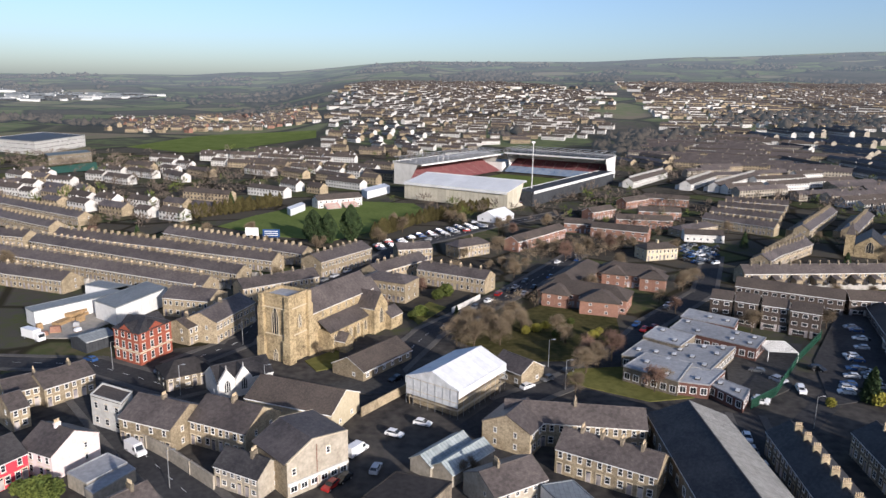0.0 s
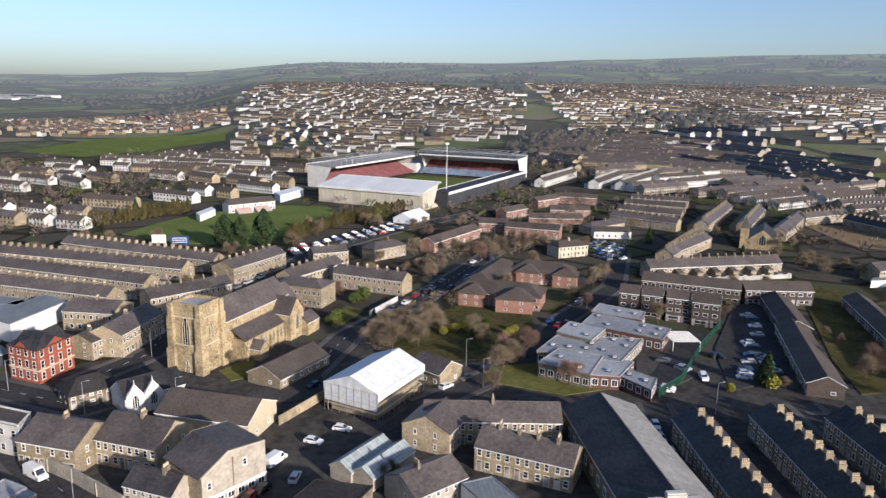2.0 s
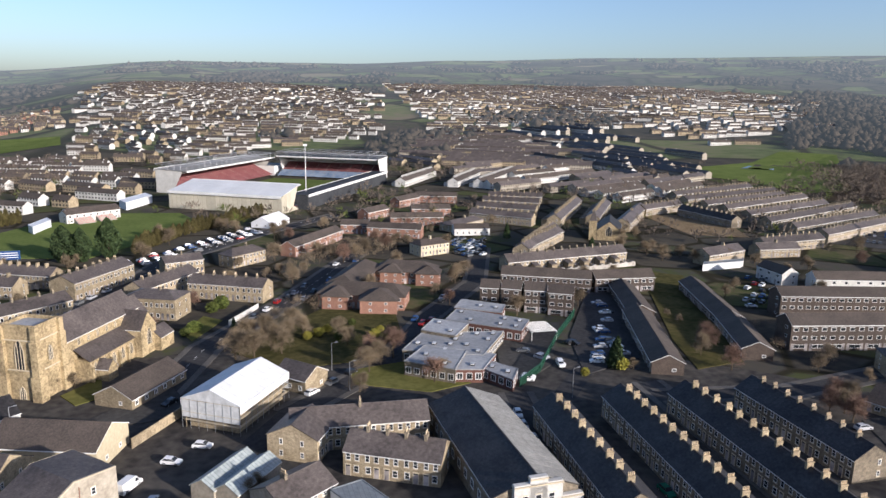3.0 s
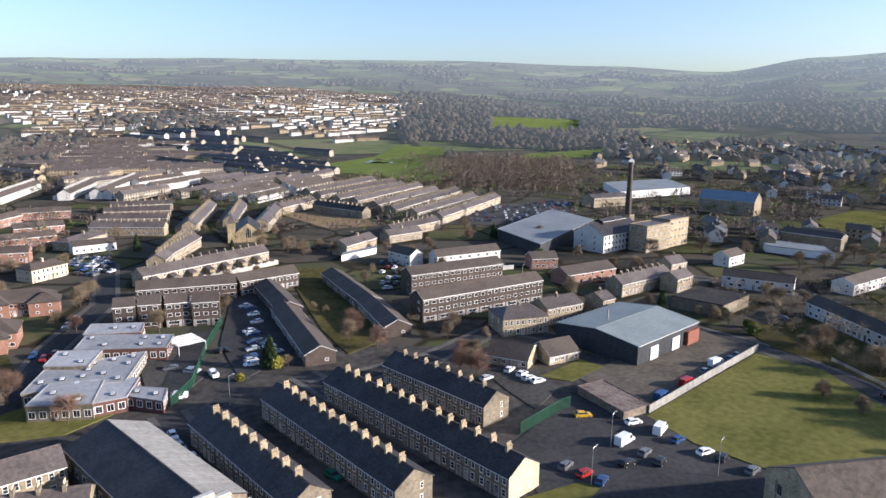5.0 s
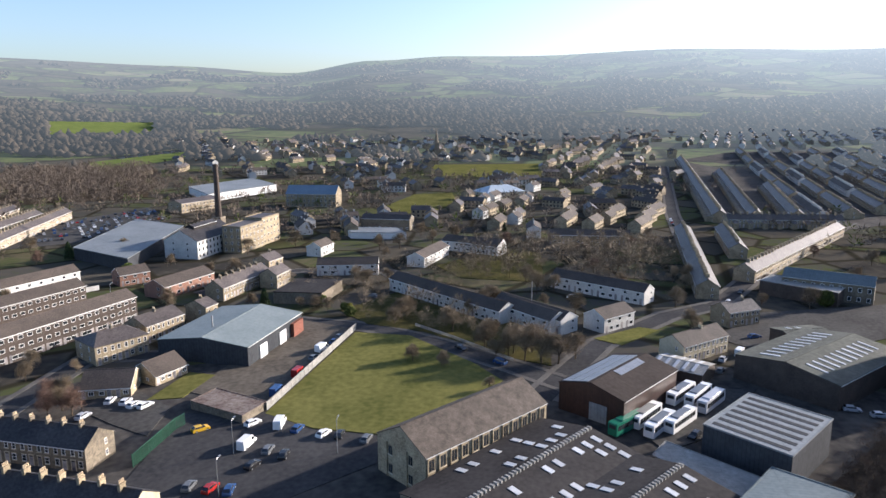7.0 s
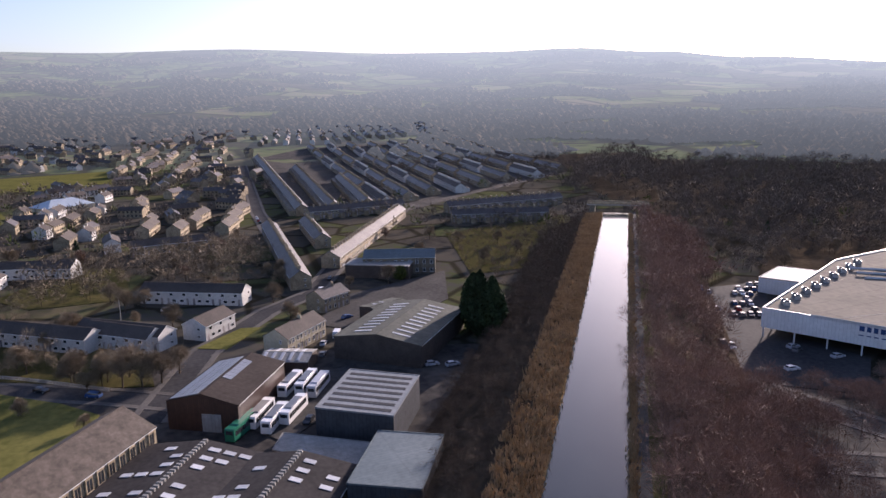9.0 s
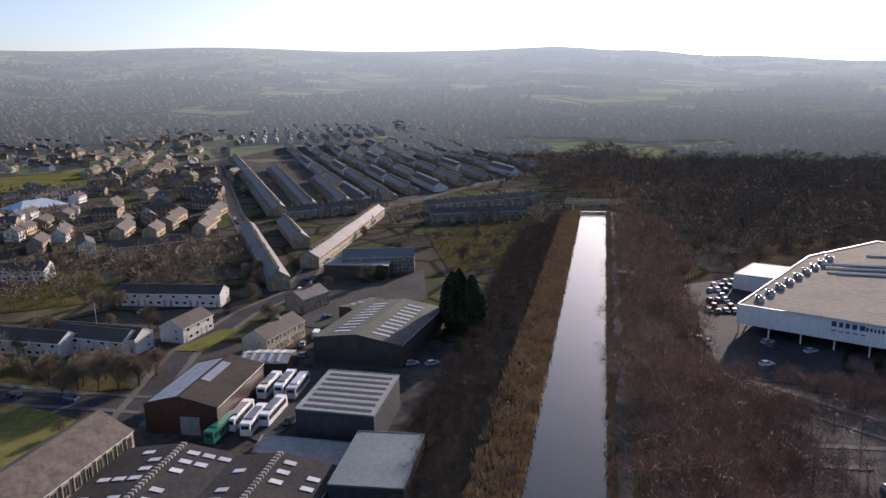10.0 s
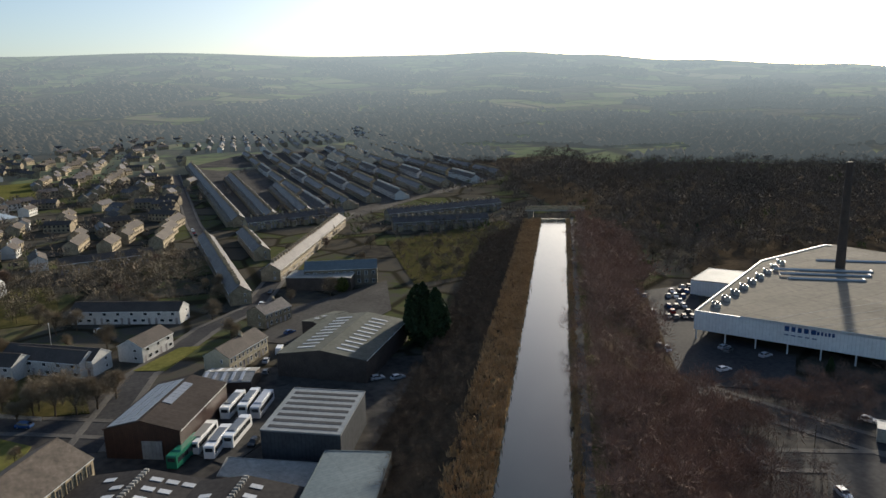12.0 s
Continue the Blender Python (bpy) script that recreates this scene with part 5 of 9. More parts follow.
def parking(poly, turn, gap=2.6, lane=8.0, fill=0.6, seed=1):
    """Rows of parked cars in a polygon."""
    rng = random.Random(seed)
    u, v = Vector((math.cos(radians(turn)), math.sin(radians(turn)))), Vector((-math.sin(radians(turn)), math.cos(radians(turn))))
    us, vs = [Vector(p).dot(u) for p in poly], [Vector(p).dot(v) for p in poly]
    a = min(us)
    while a < max(us):
        b = min(vs)
        while b < max(vs):
            p = u * a + v * b
            if inside(p.x, p.y, poly) and rng.random() < fill:
                car(p.x, p.y, turn + rng.choice((0, 180)) + rng.uniform(-3, 3), rng.choice(PAINTS))
            b += gap
        a += lane


def kerbside(pts, off, gap, fill, seed):
    """Cars parked in line along a street."""
    rng = random.Random(seed)
    for a, b in zip(pts, pts[1:]):
        a, b = Vector(a), Vector(b)
        u = (b - a).normalized()
        q, turn = Vector((-u.y, u.x)), math.degrees(math.atan2(u.y, u.x))
        d = gap / 2
        while d < (b - a).length:
            if rng.random() < fill:
                p = a + u * (d + rng.uniform(-0.8, 0.8)) + q * off
                car(p.x, p.y, turn + rng.choice((0, 180)) + rng.uniform(-2, 2), rng.choice(PAINTS))
            d += gap


def material_stack(x, y, turn, k):
    """Wrapped blocks or sawn boards on a pallet."""
    rng = random.Random(k)
    ob = thing("material_stack", "pallet stack of building material in the merchant's yard", "pallet stack", x, y, turn, 0.4)
    key = ("render_grey", "timber", "brick_pink", "felt_grey", "canvas")[k % 5]
    L, h = rng.uniform(1.6, 3.2), rng.uniform(0.9, 1.9)
    s = Shape()
    for e in (-0.5, 0, 0.5):
        s.box(-L / 2, L / 2, e - 0.07, e + 0.07, -0.05, 0.12, "timber")
    part("pallet", s, ob)
    s = Shape()
    s.box(-L / 2 + 0.04, L / 2 - 0.04, -0.62, 0.62, 0.12, 0.12 + h * 0.6, key, bottom=True)
    s.box(-L / 2 + 0.15, L / 2 - 0.1, -0.56, 0.58, 0.12 + h * 0.6, 0.12 + h, key, bottom=True)
    part("load", s, ob)


# ---- estates far off ----
def small_house(s, x, y, z, turn, L, w, e, r, wall, roof, windows=True):
    m = pose(x, y, z, 0, 0, turn)
    hl, hw = L / 2, w / 2
    T = lambda pts: [m @ Vector(p) for p in pts]
    sec = [(-hw, -1.5), (hw, -1.5), (hw, e), (0, r), (-hw, e)]
    s.face(T([(hl, a, b) for a, b in sec]), wall)
    s.face(T([(-hl, a, b) for a, b in sec][::-1]), wall)
    s.face(T([(-hl, -hw, -1.5), (hl, -hw, -1.5), (hl, -hw, e), (-hl, -hw, e)]), wall)
    s.face(T([(hl, hw, -1.5), (-hl, hw, -1.5), (-hl, hw, e), (hl, hw, e)]), wall)
    o = 0.35
    for sg in (-1, 1):
        pts = [(-hl - 0.2, sg * (hw + o), e - 0.12), (hl + 0.2, sg * (hw + o), e - 0.12), (hl + 0.2, 0, r + 0.12), (-hl - 0.2, 0, r + 0.12)]
        s.slab(T(pts if sg < 0 else pts[::-1]), 0.15, roof)
    if windows:
        n = max(1, int(L / 2.8))
        for sg in (-1, 1):
            for i in range(n):
                for zz in ((1.0, 3.6) if e > 4 else (1.0,)):
                    xx = -hl + L * (i + 0.5) / n
                    q = [(xx - 0.65, sg * (hw + 0.04), zz), (xx + 0.65, sg * (hw + 0.04), zz), (xx + 0.65, sg * (hw + 0.04), zz + 1.2), (xx - 0.65, sg * (hw + 0.04), zz + 1.2)]
                    s.face(T(q if sg < 0 else q[::-1]), "pane")
    for f in (-0.25, 0.3):
        cx = f * L
        c = Shape()
        pts = T([(cx - 0.4, -0.3, r - 0.5), (cx + 0.4, -0.3, r - 0.5), (cx + 0.4, 0.3, r - 0.5), (cx - 0.4, 0.3, r - 0.5)])
        top = [p + Vector((0, 0, 1.6)) for p in pts]
        for i in range(4):
            j = (i + 1) % 4
            s.face([pts[i], pts[j], top[j], top[i]], wall)
        s.face(top, wall)


HOUSES = {"count": 0}


def estate(poly, turn, gap=24.0, style="white", seed=1, long=(8, 26), swing=20, trees=0.25, thin=0.2):
    """Streets of houses on the land; single things near by, joined together far off."""
    rng = random.Random(seed)
    far = Shape()
    tufts = Shape()
    u, v = Vector((math.cos(radians(turn)), math.sin(radians(turn)))), Vector((-math.sin(radians(turn)), math.cos(radians(turn))))
    us, vs = [Vector(p).dot(u) for p in poly], [Vector(p).dot(v) for p in poly]
    b, line = min(vs) + gap / 2, 0
    while b < max(vs):
        a = min(us) + rng.uniform(0, 15)
        while a < max(us):
            L = rng.uniform(*long)
            p = u * (a + L / 2) + v * (b + rng.uniform(-0.12, 0.12) * gap)
            ragged = 4 if p.length < 700 else 45
            q = p + Vector((rng.uniform(-ragged, ragged), rng.uniform(-ragged, ragged)))
            if inside(q.x, q.y, poly) and free(p.x, p.y, 9) and noise.noise(Vector((q.x / 110, q.y / 110, seed * 1.7))) < thin:
                st = rng.choice(style.split())
                wall, roof, wl, rl = STYLE[st]
                x, y = p.x, p.y
                z = land(x, y)
                ang = turn + swing * noise.noise(Vector((x / 160, y / 160, seed))) * 2 + (90 if rng.random() < 0.12 and long[1] < 40 else 0)
                e = rng.uniform(4.9, 5.6)
                FOOT.append((x, y, math.cos(radians(ang)), math.sin(radians(ang)), L / 2, 4.0))
                r = e + rng.uniform(2.0, 2.9)
                if math.hypot(x, y) < 700 and HOUSES["count"] < 280:
                    HOUSES["count"] += 1
                    ob = thing("row_of_houses" if L > 14 else "house", "%s %s with a %s roof" % (wl, "row of small houses" if L > 14 else "small house", rl), "house", x, y, ang, z, "houses of the estates")
                    sh, ro = Shape(), Shape()
                    tmp = Shape()
                    small_house(tmp, 0, 0, 0, 0, L, 8.0, e, r, wall, roof)
                    for f, mi in zip(tmp.f, tmp.m):
                        (ro if tmp.mats[mi] == roof else sh).face([tmp.v[i] for i in f], tmp.mats[mi])
                    part("wall", sh, ob)
                    part("roof", ro, ob)
                else:
                    small_house(far, x, y, z, ang, L, 7.5, e, r, wall, roof, math.hypot(x, y) < 1500)
                if rng.random() < trees:
                    tx, ty = x + v.x * gap * 0.45, y + v.y * gap * 0.45
                    hh = rng.uniform(4, 8)
                    if free(tx, ty, 2):
                        far_tree(tufts, tx, ty, land(tx, ty), hh, rng, "twig")
            a += L + rng.uniform(3, 9)
        b += gap
        line += 1
    if far.f:
        solo("distant_houses", far, "many small houses of a distant estate", "houses", "stuff")
    if tufts.f:
        solo("garden_trees", tufts, "bare garden trees among the houses", "trees", "stuff")


# ---- street furniture ----
def lamp_post(x, y, h=8.0, turn=0):
    key = ("lamp", h)
    m = pose(x, y, max(0, bank(x, y)), 0, 0, turn)
    if key in CARS:
        return copy_thing(CARS[key], m)
    ob = thing("street_lamp", "grey steel street lamp on a tall post", "street lamp", x, y, turn, group="street lamps")
    p = Shape()
    p.tube((0, 0, 0), (0, 0, h), 0.1, 0.06, "steel", 6)
    p.tube((0, 0, h), (1.2, 0, h + 0.25), 0.05, 0.04, "steel", 5)
    part("post", p, ob)
    p = Shape()
    p.box(1.0, 1.7, -0.14, 0.14, h + 0.2, h + 0.34, "steel", bottom=True)
    part("lantern", p, ob)
    CARS[key] = ob
    ob.matrix_world = m
    return ob


def fence(pts, h, key, name, label, thick=0.12, posts=3.0):
    x0, y0 = pts[0]
    ob = thing(name, label, name.split("_")[-1], x0, y0)
    pm = None
    for a, b in zip(pts, pts[1:]):
        a, b = Vector(a) - Vector((x0, y0)), Vector(b) - Vector((x0, y0))
        L, ang = (b - a).length, math.degrees(math.atan2(b.y - a.y, b.x - a.x))
        n = max(1, round(L / posts))
        s = Shape()
        if key in ("green_mesh", "steel"):
            k = int(L / n / 0.16)
            for j in range(k):
                x = 0.05 + (L / n - 0.1) * (j + 0.5) / k
                s.box(x - 0.03, x + 0.03, -0.03, 0.03, 0.05, h, key)
        else:
            s.box(0.05, L / n - 0.05, -thick / 2, thick / 2, 0.0, h, key)
        s.box(0, L / n, -thick / 2 - 0.04, thick / 2 + 0.04, h - 0.08, h + 0.04, key)
        me = s.mesh("panel")
        if pm is None:
            ps = Shape()
            ps.box(-0.07, 0.07, -thick, thick, 0, h + 0.12, key)
            pm = ps.mesh("post")
        for i in range(n):
            q = a + (b - a) * i / n
            part("panel", me, ob, at=pose(q.x, q.y, 0, 0, 0, ang), kind="stuff" if key in ("green_mesh", "steel") else "")
            part("post", pm, ob, at=pose(q.x, q.y, 0, 0, 0, ang))
    return ob

# ---- single buildings ----
def pointed_window(w, h, key="dressed"):
    """A pointed stone-framed window facing -y."""
    s = Shape()
    arc = lambda k: [(-w / 2 * k, 0.0), (w / 2 * k, 0.0), (w / 2 * k, h * 0.62), (w * 0.3 * k, h * 0.85), (0, h * (0.9 + 0.1 * k)), (-w * 0.3 * k, h * 0.85), (-w / 2 * k, h * 0.62)]
    out, inn = arc(1.0), arc(0.82)
    s.face([(x, -0.02, z) for x, z in inn], "pane")
    for i in range(len(out)):
        j = (i + 1) % len(out)
        s.face([(out[i][0], -0.12, out[i][1]), (out[j][0], -0.12, out[j][1]), (inn[j][0], -0.12, inn[j][1]), (inn[i][0], -0.12, inn[i][1])], key)
        s.face([(inn[i][0], -0.12, inn[i][1]), (inn[j][0], -0.12, inn[j][1]), (inn[j][0], 0, inn[j][1]), (inn[i][0], 0, inn[i][1])], key)
        s.face([(out[j][0], -0.12, out[j][1]), (out[i][0], -0.12, out[i][1]), (out[i][0], 0, out[i][1]), (out[j][0], 0, out[j][1])], key)
    for x in ((-w / 6, w / 6) if w > 1.5 else (0,)):
        s.box(x - 0.07, x + 0.07, -0.1, 0, 0, h * 0.85, key)
    return s


def church(x, y, turn):
    ob = thing("church", "golden sandstone church with a stout unfinished tower and slate roofs", "church", x, y, turn)
    S = "stone_gold"
    t = Shape()
    t.box(-4.2, 4.2, -4.7, 4.7, -0.5, 18.6, S, "felt_grey")
    t.box(-4.5, 4.5, -5.0, 5.0, -0.5, 7.6, S)
    for z in (7.6, 15.4):
        t.box(-4.5, 4.5, -5.0, 5.0, z, z + 0.25, "dressed", bottom=True)
    part("tower", t, ob)
    for sx in (-1, 1):
        for sy in (-1, 1):
            cx, cy = sx * 4.2, sy * 4.7
            t = Shape()
            t.box(cx - 1.0, cx + 1.0, cy - 1.0, cy + 1.0, -0.5, 15.5, S)
            t.box(cx - 0.75, cx + 0.75, cy - 0.75, cy + 0.75, 15.5, 19.3, S)
            t.box(cx - 1.3, cx + 1.3, cy - 1.3, cy + 1.3, -0.5, 6.5, S)
            part("corner_buttress", t, ob)
    p = Shape()
    for x0, x1, y0, y1 in ((-4.3, 4.3, -4.8, -4.4), (-4.3, 4.3, 4.4, 4.8), (-4.3, -3.9, -4.4, 4.4), (3.9, 4.3, -4.4, 4.4)):
        p.box(x0, x1, y0, y1, 18.4, 19.5, S)
    part("parapet", p, ob)
    big = pointed_window(2.6, 8.0).mesh("window")
    part("window", big, ob, "tall pointed traceried window", at=pose(-4.35, 0, 7.9, 0, 0, -90))
    part("window", pointed_window(1.6, 4.0).mesh("window"), ob, at=pose(0, -5.05, 9.5))
    d = pointed_window(1.8, 3.6).mesh("door")
    part("door", d, ob, "arched west doorway", at=pose(-4.55, 0, 0, 0, 0, -90))

    def roofed(name, x0, x1, hw, eaves, ridge, cross=None):
        b, r = gable_shell(x1 - x0, hw * 2, eaves, ridge, 0, S, "slate_old", 0.25)
        at = pose((x0 + x1) / 2, 0, 0) if cross is None else pose(*cross)
        part(name, b, ob, at=at)
        part(name + "_roof", r, ob, at=at)

    roofed("nave", 4.2, 37.0, 5.2, 12.2, 17.2)
    for side in (-1, 1):
        a, r = Shape(), Shape()
        a.box(8.0, 32.0, min(side * 5.2, side * 9.6), max(side * 5.2, side * 9.6), -0.5, 6.3, S)
        part("aisle", a, ob)
        pts = [(7.8, side * 9.9, 6.1), (32.2, side * 9.9, 6.1), (32.2, side * 5.0, 9.2), (7.8, side * 5.0, 9.2)]
        r.slab(pts if side < 0 else pts[::-1], 0.2, "slate_old")
        part("aisle_roof", r, ob)
        w = pointed_window(1.7, 3.4).mesh("window")
        clear = pointed_window(0.9, 2.0).mesh("window")
        for i in range(6):
            part("window", w, ob, at=pose(10.2 + i * 3.9, side * 9.6, 1.8, 0, 0, 0 if side < 0 else 180))
            part("window", clear, ob, at=pose(10.2 + i * 3.9, side * 5.2, 9.7, 0, 0, 0 if side < 0 else 180))
            q = Shape()
            q.box(-0.35, 0.35, -0.8, 0, -0.5, 4.4, S)
            q.slab([(-0.35, -0.8, 4.4), (0.35, -0.8, 4.4), (0.35, 0, 5.4), (-0.35, 0, 5.4)], 0.4, S)
            part("buttress", q, ob, at=pose(8.3 + i * 3.9, side * 9.6, 0, 0, 0, 0 if side < 0 else 180))
    for side in (-1, 1):
        roofed("transept", 0, 8.5, 3.8, 8.5, 13.0, (31.5, side * 7.6, 0, 0, 0, 90))
        part("window", pointed_window(2.2, 5.0).mesh("window"), ob, at=pose(31.5, side * 11.9, 3.0, 0, 0, 0 if side < 0 else 180))
    roofed("chancel", 37.0, 43.0, 4.2, 9.5, 14.0)
    roofed("porch", 0, 4.0, 2.0, 3.6, 5.6, (12.0, -11.4, 0, 0, 0, 90))
    b, r = gable_shell(7, 6, 4.2, 6.6, 0, S, "slate_old", 0.2)
    part("vestry", b, ob, at=pose(37.5, -11.0, 0))
    part("vestry_roof", r, ob, at=pose(37.5, -11.0, 0))


def church_small(x, y, turn):
    ob = thing("chapel", "sandstone chapel with a small spire and slate roof", "chapel", x, y, turn)
    b, r = gable_shell(26, 13, 5.6, 10.6, 0, "stone_old", "slate", 0.2)
    part("nave", b, ob)
    part("roof", r, ob)
    g = Shape()
    g.face([(-13.05, 6.3, 0), (-13.05, -6.3, 0), (-13.05, -6.3, 5.6), (-13.05, 0, 10.4), (-13.05, 6.3, 5.6)], "stone_gold")
    part("front", g, ob, "pale golden stone gable front")
    part("window", pointed_window(3.6, 5.4).mesh("window"), ob, at=pose(-13.1, 0, 2.6, 0, 0, -90))
    t = Shape()
    t.box(-2, 2, -2, 2, -0.5, 10.5, "stone_gold")
    part("turret", t, ob, at=pose(-11.0, 8.6, 0))
    t = Shape()
    for i in range(4):
        c = [(-2, -2), (2, -2), (2, 2), (-2, 2)]
        t.face([(*c[i], 10.5), (*c[(i + 1) % 4], 10.5), (0, 0, 17)], "slate_old")
    part("spire", t, ob, at=pose(-11.0, 8.6, 0))


def spire_church(x, y):
    ob = thing("church", "distant grey stone church with a tall pointed spire", "church", x, y, 20, land(x, y))
    b, r = gable_shell(26, 12, 8, 14, 0, "stone_old", "slate", 0.2)
    part("nave", b, ob)
    part("roof", r, ob)
    t = Shape()
    t.box(-3, 3, -3, 3, -0.5, 18, "stone_old")
    part("tower", t, ob, at=pose(-15, 0, 0))
    t = Shape()
    n = 8
    ring = [(3.1 * math.cos(2 * math.pi * i / n), 3.1 * math.sin(2 * math.pi * i / n), 18) for i in range(n)]
    for i in range(n):
        t.face([ring[i], ring[(i + 1) % n], (0, 0, 38)], "stone_old")
    part("spire", t, ob, at=pose(-15, 0, 0))


def marquee(pts, h, style):
    """A building wrapped in scaffold sheeting under a white temporary roof."""
    p = [Vector(q) for q in pts]
    # p[0]..p[3] anticlockwise; the longer pair of sides runs with the ridge
    if (p[1] - p[0]).length < (p[2] - p[1]).length:
        p = p[1:] + p[:1]
    c = sum(p, Vector((0, 0))) / 4
    u = (p[1] - p[0]).normalized()
    L, w = (p[1] - p[0]).length, (p[2] - p[1]).length
    ob = thing("scaffolded_building", "building wrapped in scaffold sheeting beneath a white temporary roof", "scaffolding", c.x, c.y, math.degrees(math.atan2(u.y, u.x)))
    R = h + 2.9
    s = Shape()
    s.box(-L / 2 + 1.2, L / 2 - 1.2, -w / 2 + 1.2, w / 2 - 1.2, -0.4, h - 0.4, "stone")
    part("wall", s, ob)
    n = max(3, round(L / 2.6))
    k = L / n
    for side in (-1, 1):
        s = Shape()
        q = [(0.03, side * (w / 2 + 0.25), h - 0.2), (k - 0.03, side * (w / 2 + 0.25), h - 0.2), (k - 0.03, 0, R), (0.03, 0, R)]
        s.slab(q if side < 0 else q[::-1], 0.1, "canvas")
        me = s.mesh("roof_sheet")
        s = Shape()
        s.box(0, k, -0.05, 0.05, h - 2.0, h - 0.1, "canvas", bottom=True)
        skirt = s.mesh("skirt")
        for i in range(n):
            part("roof_sheet", me, ob, at=pose(-L / 2 + i * k, 0, 0))
            part("skirt", skirt, ob, at=pose(-L / 2 + i * k, side * (w / 2 + 0.2), 0))
    for e in (-1, 1):
        s = Shape()
        x = e * (L / 2 - 0.05)
        a = [(x, -w / 2, h - 4.6), (x, w / 2, h - 4.6), (x, w / 2, h), (x, 0, R - 0.2), (x, -w / 2, h)]
        s.face(a if e > 0 else a[::-1], "wrap")
        s.face([(q[0] - e * 0.08, q[1], q[2]) for q in a][::e * -1 if e > 0 else 1], "wrap")
        part("end_sheet", s, ob, "grey translucent sheeting with folds")
    pole = Shape()
    pole.tube((0, 0, 0), (0, 0, h), 0.05, 0.05, "steel", 5)
    pm = pole.mesh("standard")
    m = int(L / 2.2)
    for i in range(m + 1):
        for y in (-w / 2, w / 2):
            part("standard", pm, ob, at=pose(-L / 2 + i * L / m, y, 0))
    mw = int(w / 2.0)
    for i in range(mw + 1):
        for x in (-L / 2, L / 2):
            part("standard", pm, ob, at=pose(x, -w / 2 + i * w / mw, 0))
    for z in (2.0, 4.0, h - 0.3):
        for y in (-w / 2, w / 2):
            s = Shape()
            s.box(-L / 2, L / 2, -0.35, 0.35, z - 0.04, z + 0.04, "dressed", bottom=True)
            part("deck", s, ob, at=pose(0, y - 0.3 * (1 if y > 0 else -1), 0))
        for x in (-L / 2, L / 2):
            s = Shape()
            s.box(-0.35, 0.35, -w / 2, w / 2, z - 0.04, z + 0.04, "dressed", bottom=True)
            part("deck", s, ob, at=pose(x - 0.3 * (1 if x > 0 else -1), 0, 0))


def stand(x, y, turn, L, depth, low, high, seats, wall, roof, label, tiers=False):
    """A stand: raked seats rising away from the pitch (-y side), a back wall, end walls and a cantilevered roof."""
    ob = thing("stand", label, "stadium stand", x, y, turn, group="stands of the football ground")
    rows = 14
    s = Shape()
    for i in range(rows):
        z0, z1 = 1.0 + (high * 0.55) * i / rows, 1.0 + (high * 0.55) * (i + 1) / rows
        y0, y1 = depth * 0.9 * i / rows, depth * 0.9 * (i + 1) / rows
        s.face([(-L / 2, y0, z0), (L / 2, y0, z0), (L / 2, y0, z1), (-L / 2, y0, z1)], "seat_blue" if tiers and i < 6 else seats)
        s.face([(-L / 2, y0, z1), (L / 2, y0, z1), (L / 2, y1, z1), (-L / 2, y1, z1)], "seat_blue" if tiers and i < 6 else seats)
    part("seating", s, ob, "rows of coloured seats")
    a = Shape()
    for i in range(1, 9):
        xx = -L / 2 + L * i / 9
        a.face([(xx - 0.7, -0.05, 1.15), (xx + 0.7, -0.05, 1.15), (xx + 0.7, depth * 0.9, high * 0.55 + 1.2), (xx - 0.7, depth * 0.9, high * 0.55 + 1.2)], "concrete")
    part("gangway", a, ob)
    w = Shape()
    w.box(-L / 2, L / 2, depth - 0.5, depth, -0.5, high - 0.6, wall)
    part("back_wall", w, ob)
    for e in (-1, 1):
        w = Shape()
        xx = e * L / 2
        pr = [(0, -0.5), (depth, -0.5), (depth, high - 0.6), (depth * 0.1, low - 0.6), (depth * 0.35, high * 0.3)]
        w.face([(xx, p, q) for p, q in pr][::-e], wall)
        w.face([(xx - 0.4 * e, p, q) for p, q in pr][::e], wall)
        part("end_wall", w, ob)
    n = max(4, round(L / 6))
    k = L / n
    r = Shape()
    r.slab([(0.02, -1.5, low), (k - 0.02, -1.5, low), (k - 0.02, depth + 1, high), (0.02, depth + 1, high)], 0.35, roof)
    rm = r.mesh("roof_panel")
    for i in range(n):
        part("roof_panel", rm, ob, at=pose(-L / 2 + i * k, 0, 0))
    f = Shape()
    f.box(-L / 2, L / 2, -1.7, -1.5, low - 0.9, low + 0.3, "metal_white", bottom=True)
    part("fascia", f, ob)
    f = Shape()
    f.box(-L / 2, L / 2, depth + 1.0, depth + 1.2, high - 1.4, high + 0.4, "metal_white", bottom=True)
    part("roof_edge", f, ob)
    return ob


